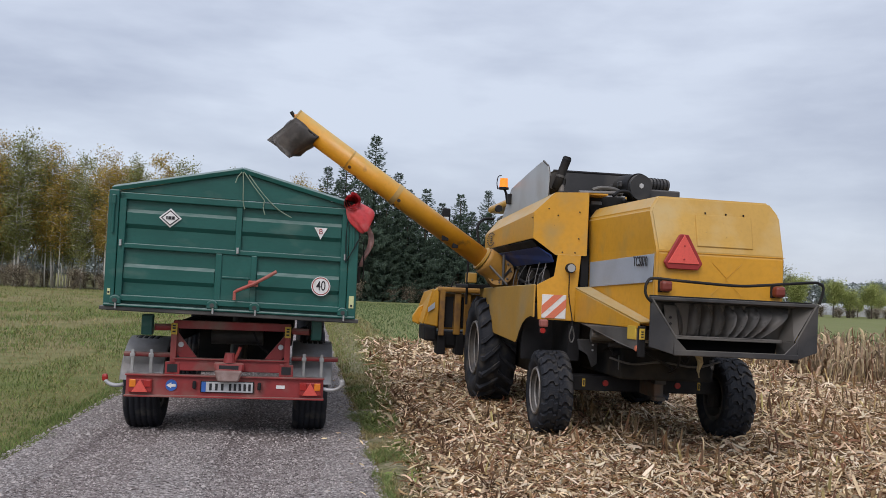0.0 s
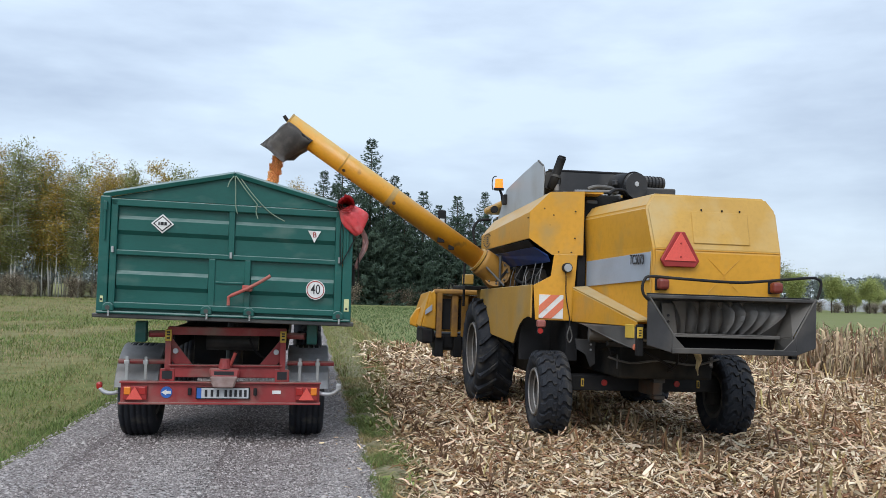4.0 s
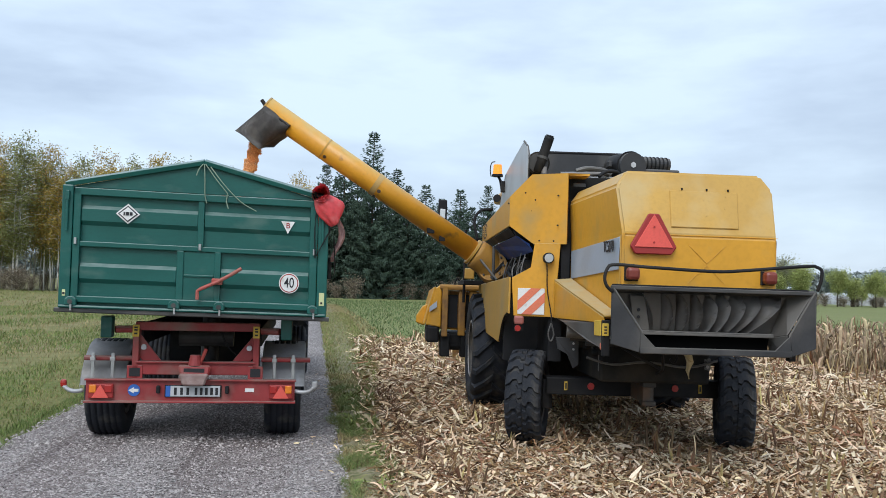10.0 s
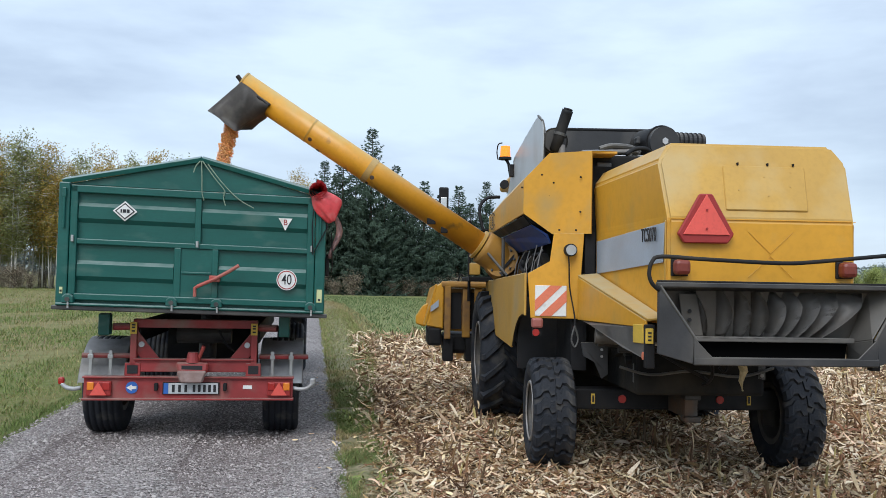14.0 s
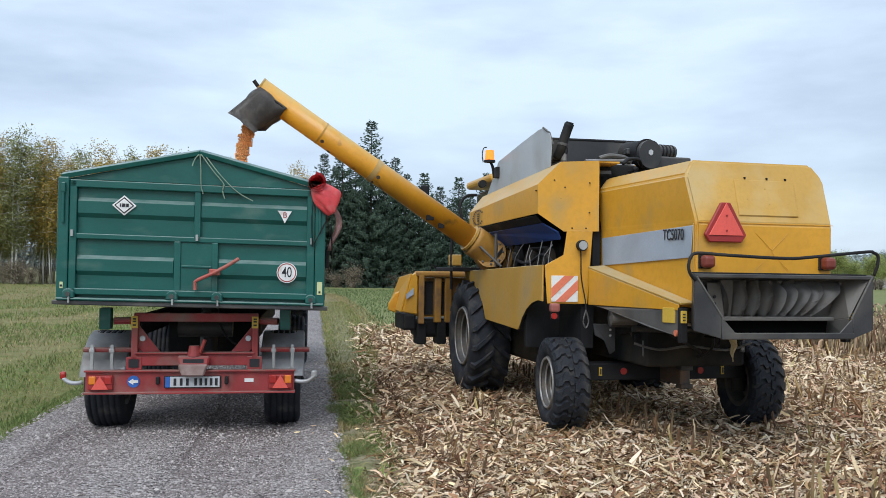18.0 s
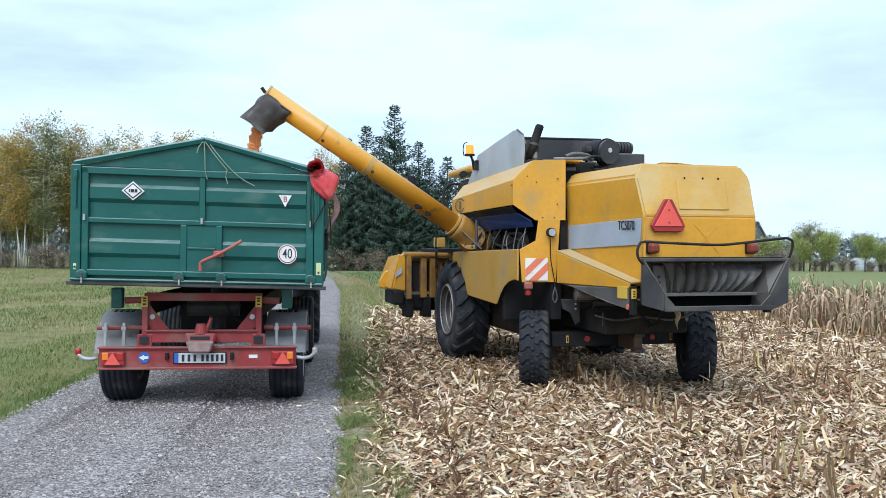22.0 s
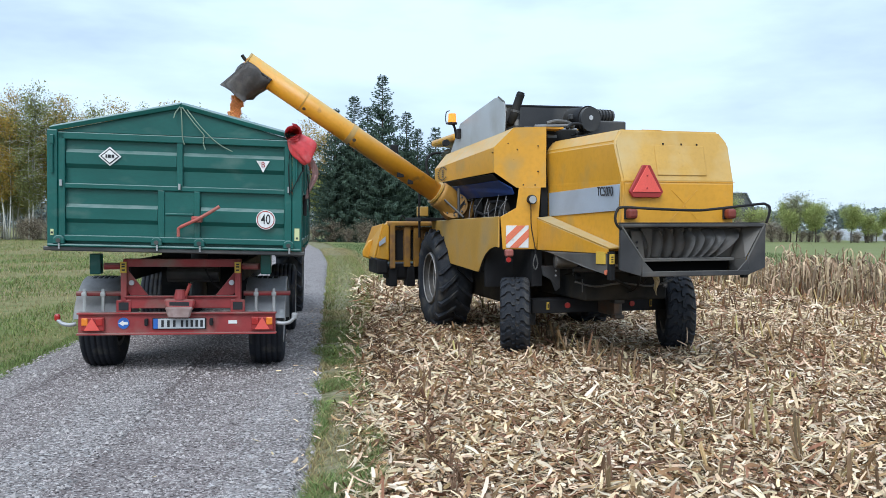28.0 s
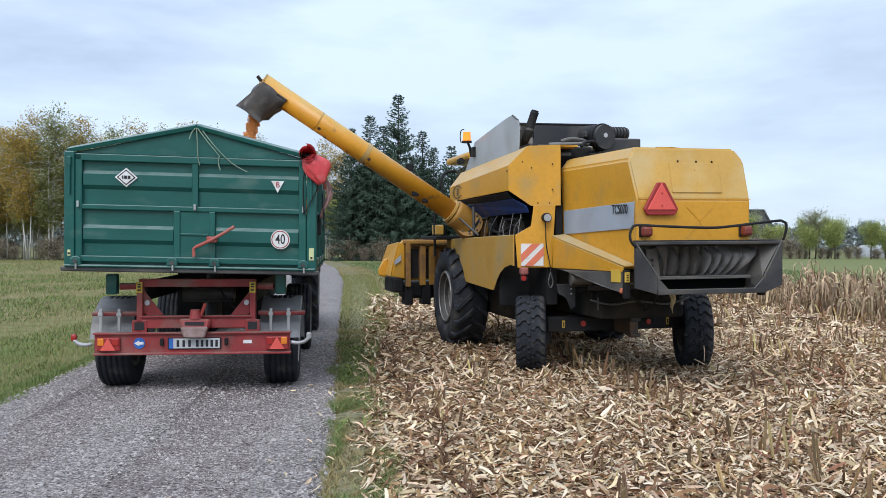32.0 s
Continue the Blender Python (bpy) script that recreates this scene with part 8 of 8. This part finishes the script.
COMBINE = [
    (0.0, pose(3.191, 8.376, 0.014, -0.10, 0.47, 5.47)),
    (0.5, pose(3.191, 8.387, 0.015, -0.09, 0.49, 5.52)),
    (1.0, pose(3.194, 8.395, 0.015, -0.05, 0.50, 5.58)),
    (1.5, pose(3.189, 8.377, 0.015, -0.11, 0.52, 5.60)),
    (2.0, pose(3.193, 8.386, 0.013, -0.12, 0.53, 5.59)),
    (2.5, pose(3.200, 8.389, 0.012, -0.13, 0.49, 5.56)),
    (4.5, pose(3.198, 8.385, 0.009, -0.12, 0.46, 5.47)),
    (5.0, pose(3.210, 8.415, 0.003, -0.10, 0.48, 5.51)),
    (5.5, pose(3.211, 8.433, -0.001, -0.10, 0.53, 5.38)),
    (6.0, pose(3.218, 8.439, -0.001, -0.11, 0.52, 5.57)),
    (6.5, pose(3.220, 8.437, -0.000, -0.11, 0.55, 5.51)),
    (7.0, pose(3.220, 8.425, 0.004, -0.15, 0.52, 5.51)),
    (7.5, pose(3.221, 8.393, 0.011, -0.27, 0.44, 5.50)),
    (8.0, pose(3.185, 8.278, 0.010, -0.27, 0.38, 4.85)),
    (8.5, pose(3.111, 8.134, 0.012, -0.35, 0.47, 3.73)),
    (9.0, pose(3.029, 8.002, 0.013, -0.33, 0.54, 2.63)),
    (9.5, pose(2.941, 7.831, 0.015, -0.42, 0.46, 1.52)),
    (10.0, pose(2.841, 7.668, 0.024, -0.45, 0.43, 0.17)),
    (10.5, pose(2.763, 7.497, 0.032, -0.49, 0.44, -0.88)),
    (11.0, pose(2.694, 7.306, 0.032, -0.47, 0.24, -1.62)),
    (11.5, pose(2.668, 7.097, 0.035, -0.56, 0.25, -1.95)),
    (12.0, pose(2.682, 6.907, 0.040, -0.57, 0.21, -1.90)),
    (12.5, pose(2.744, 6.748, 0.040, -0.47, -0.01, -1.09)),
    (13.0, pose(2.808, 6.611, 0.046, -0.52, -0.22, -0.32)),
    (13.5, pose(2.843, 6.469, 0.042, -0.46, -0.26, 0.01)),
    (14.0, pose(2.865, 6.366, 0.032, -0.36, -0.26, 0.30)),
    (14.5, pose(2.866, 6.413, 0.025, -0.37, -0.21, 0.56)),
    (16.5, pose(3.398, 7.186, 0.023, -0.50, 0.36, 7.09)),
    (17.0, pose(3.508, 7.431, 0.020, -0.46, 0.35, 8.69)),
    (17.5, pose(3.531, 7.634, 0.016, -0.34, 0.21, 9.31)),
    (18.0, pose(3.539, 7.895, 0.012, -0.16, 0.14, 9.86)),
    (18.5, pose(3.521, 8.140, 0.009, -0.11, 0.08, 10.17)),
    (19.0, pose(3.507, 8.403, 0.001, 0.03, -0.05, 10.62)),
    (19.5, pose(3.477, 8.662, -0.013, 0.15, -0.14, 10.86)),
    (20.0, pose(3.492, 8.924, -0.016, 0.32, -0.20, 11.50)),
    (20.5, pose(3.560, 9.180, -0.015, 0.35, -0.34, 12.97)),
    (21.0, pose(3.608, 9.310, -0.016, 0.34, -0.50, 13.99)),
    (21.5, pose(3.606, 9.305, -0.022, 0.43, -0.53, 13.77)),
    (22.0, pose(3.596, 9.270, -0.027, 0.57, -0.54, 13.42)),
    (22.5, pose(3.601, 9.269, -0.029, 0.43, -0.52, 13.50)),
    (23.0, pose(3.608, 9.255, -0.035, 0.43, -0.55, 13.32)),
    (23.5, pose(3.604, 9.237, -0.036, 0.40, -0.58, 13.17)),
    (24.0, pose(3.598, 9.209, -0.034, 0.39, -0.54, 13.16)),
    (24.5, pose(3.601, 9.225, -0.031, 0.36, -0.51, 13.29)),
    (25.0, pose(3.599, 9.222, -0.031, 0.34, -0.52, 13.22)),
    (25.5, pose(3.600, 9.240, -0.030, 0.39, -0.50, 13.33)),
    (26.0, pose(3.605, 9.249, -0.029, 0.43, -0.56, 13.40)),
    (26.5, pose(3.605, 9.248, -0.028, 0.39, -0.60, 13.35)),
    (28.5, pose(3.607, 9.260, -0.026, 0.41, -0.59, 13.43)),
    (29.0, pose(3.607, 9.256, -0.023, 0.34, -0.60, 13.46)),
    (29.5, pose(3.608, 9.258, -0.024, 0.39, -0.61, 13.42)),
    (30.0, pose(3.609, 9.263, -0.024, 0.41, -0.63, 13.42)),
    (30.5, pose(3.610, 9.266, -0.026, 0.41, -0.69, 13.42)),
    (31.0, pose(3.608, 9.253, -0.028, 0.47, -0.70, 13.34)),
    (31.5, pose(3.609, 9.248, -0.026, 0.45, -0.69, 13.35)),
    (32.0, pose(3.608, 9.258, -0.024, 0.47, -0.67, 13.31)),
]
# seconds, metres rolled forward, steering angle of the rear wheels
ROLLED = [(0.0, 0.000, -2.0), (0.5, 0.011, -2.0), (1.0, 0.019, -2.0), (1.5, 0.001, -2.0), (2.0, 0.010, -2.0), 
    (2.5, 0.012, -2.0), (3.0, 0.011, -2.0), (3.5, 0.010, -2.0), (4.0, 0.010, -2.0), (4.5, 0.009, -2.0), 
    (5.0, 0.037, -2.0), (5.5, 0.055, -2.0), (6.0, 0.060, -2.0), (6.5, 0.058, -2.0), (7.0, 0.046, -11.0), 
    (7.5, 0.015, -16.0), (8.0, -0.097, -20.0), (8.5, -0.235, -24.0), (9.0, -0.362, -23.0), (9.5, -0.530, -20.0), 
    (10.0, -0.692, -16.5), (10.5, -0.863, -11.0), (11.0, -1.056, -4.5), (11.5, -1.266, 3.5), (12.0, -1.455, 8.0), 
    (12.5, -1.612, 9.5), (13.0, -1.748, 8.5), (13.5, -1.890, 4.0), (14.0, -1.993, -2.0), (14.5, -1.946, -9.0), 
    (15.0, -1.762, -17.0), (15.5, -1.578, -24.0), (16.0, -1.394, -24.0), (16.5, -1.210, -24.0), (17.0, -0.982, -13.0), 
    (17.5, -0.786, -7.0), (18.0, -0.530, -4.5), (18.5, -0.285, -4.0), (19.0, -0.025, -4.0), (19.5, 0.236, -5.0), 
    (20.0, 0.490, -13.0), (20.5, 0.726, -20.0), (21.0, 0.841, -20.0), (21.5, 0.837, -19.9), (22.0, 0.805, -19.9), 
    (22.5, 0.803, -19.8), (23.0, 0.787, -19.8), (23.5, 0.771, -19.7), (24.0, 0.745, -19.7), (24.5, 0.760, -19.7), 
    (25.0, 0.757, -19.6), (25.5, 0.775, -19.6), (26.0, 0.782, -19.5), (26.5, 0.781, -19.5), (27.0, 0.784, -19.4), 
    (27.5, 0.787, -19.4), (28.0, 0.790, -19.3), (28.5, 0.793, -19.3), (29.0, 0.789, -19.3), (29.5, 0.790, -19.2), 
    (30.0, 0.795, -19.2), (30.5, 0.798, -19.1), (31.0, 0.786, -19.1), (31.5, 0.780, -19.0), (32.0, 0.790, -19.0), 
    ]

# ---- grain falling from the spout, in rigid clumps of kernels ----
stream = thing("grain_stream", "stream of orange maize grain pouring from the spout", "grain")
N_CLUMP, FALL, RISE = 15, 18, Vector((-4.30, 4.06, 3.80))
clump_mesh = []
g3 = np.random.default_rng(11)
for k in range(3):
    n = 900
    a, rr, zz = g3.uniform(0, 6.28, n), 0.070 * np.sqrt(g3.uniform(0, 1, n)), g3.uniform(-0.13, 0.13, n)
    P = np.stack([rr * np.cos(a), rr * np.sin(a), zz], 1)
    tet = np.array([(1, 1, 1), (1, -1, -1), (-1, 1, -1), (-1, -1, 1)]) * 0.0058
    V = P[:, None, :] + tet[None] * g3.uniform(0.7, 1.5, (n, 4, 1))
    F = (np.arange(n) * 4)[:, None, None] + np.array([(0, 1, 2), (0, 3, 1), (0, 2, 3), (1, 3, 2)])[None]
    ob = raw("grain_clump", V.reshape(-1, 3).tolist(), F.reshape(-1, 3).tolist(), M["grain"], stream)
    clump_mesh.append(ob)
clumps = clump_mesh[:]
for k in range(3, N_CLUMP):
    ob = new("grain_clump", clump_mesh[k % 3].data)
    ob.parent = stream
    clumps.append(ob)
POUR = 100


def clump_rows(k):
    """A clump waits in the tube, then falls over and over into the trailer."""
    rows = [(0.0, pose(*RISE, 0, 0, 37 * k)), ((POUR + round(k * FALL / N_CLUMP) - 1) / FPS, pose(*RISE, 0, 0, 37 * k))]
    f = POUR + round(k * FALL / N_CLUMP)
    while f < 961:
        for df in (0, 5, 9, 13, FALL - 1):
            s = (min(f + df, 960) - f) / FPS
            spread = 0.02 * math.sin(k * 2.4 + f)
            rows.append((min(f + df, 960) / FPS, pose(RISE.x - 0.80 * s + spread * s, RISE.y + 0.02, RISE.z - 1.0 * s - 4.9 * s * s, 0, 0, 37 * k + 20 * s)))
            if f + df >= 960:
                break
        f += FALL
    return rows


def motions():
    walk(combine, COMBINE)
    walk(stream, COMBINE)
    for k, ob in enumerate(clumps):
        walk(ob, clump_rows(k))
    for s, n in ((-1, "l"), (1, "r")):
        walk(combine_parts["f" + n], [(t, pose(s * 1.25, 5.0, 0.76, -math.degrees(d / 0.76))) for t, d, a in ROLLED])
        pin = -0.895 if s < 0 else 0.845
        walk(combine_parts["r" + n], [(t, pose(pin + s * 0.24 * math.cos(radians(a)), 1.98 + s * 0.24 * math.sin(radians(a)), 0.475, -math.degrees(d / 0.47), 0, a)) for t, d, a in ROLLED])
    walk(combine_parts["beacon"], [(0.2 * k, pose(-1.235, 4.60, 3.255, 0, 0, 71 * k)) for k in range(161)])


motions()
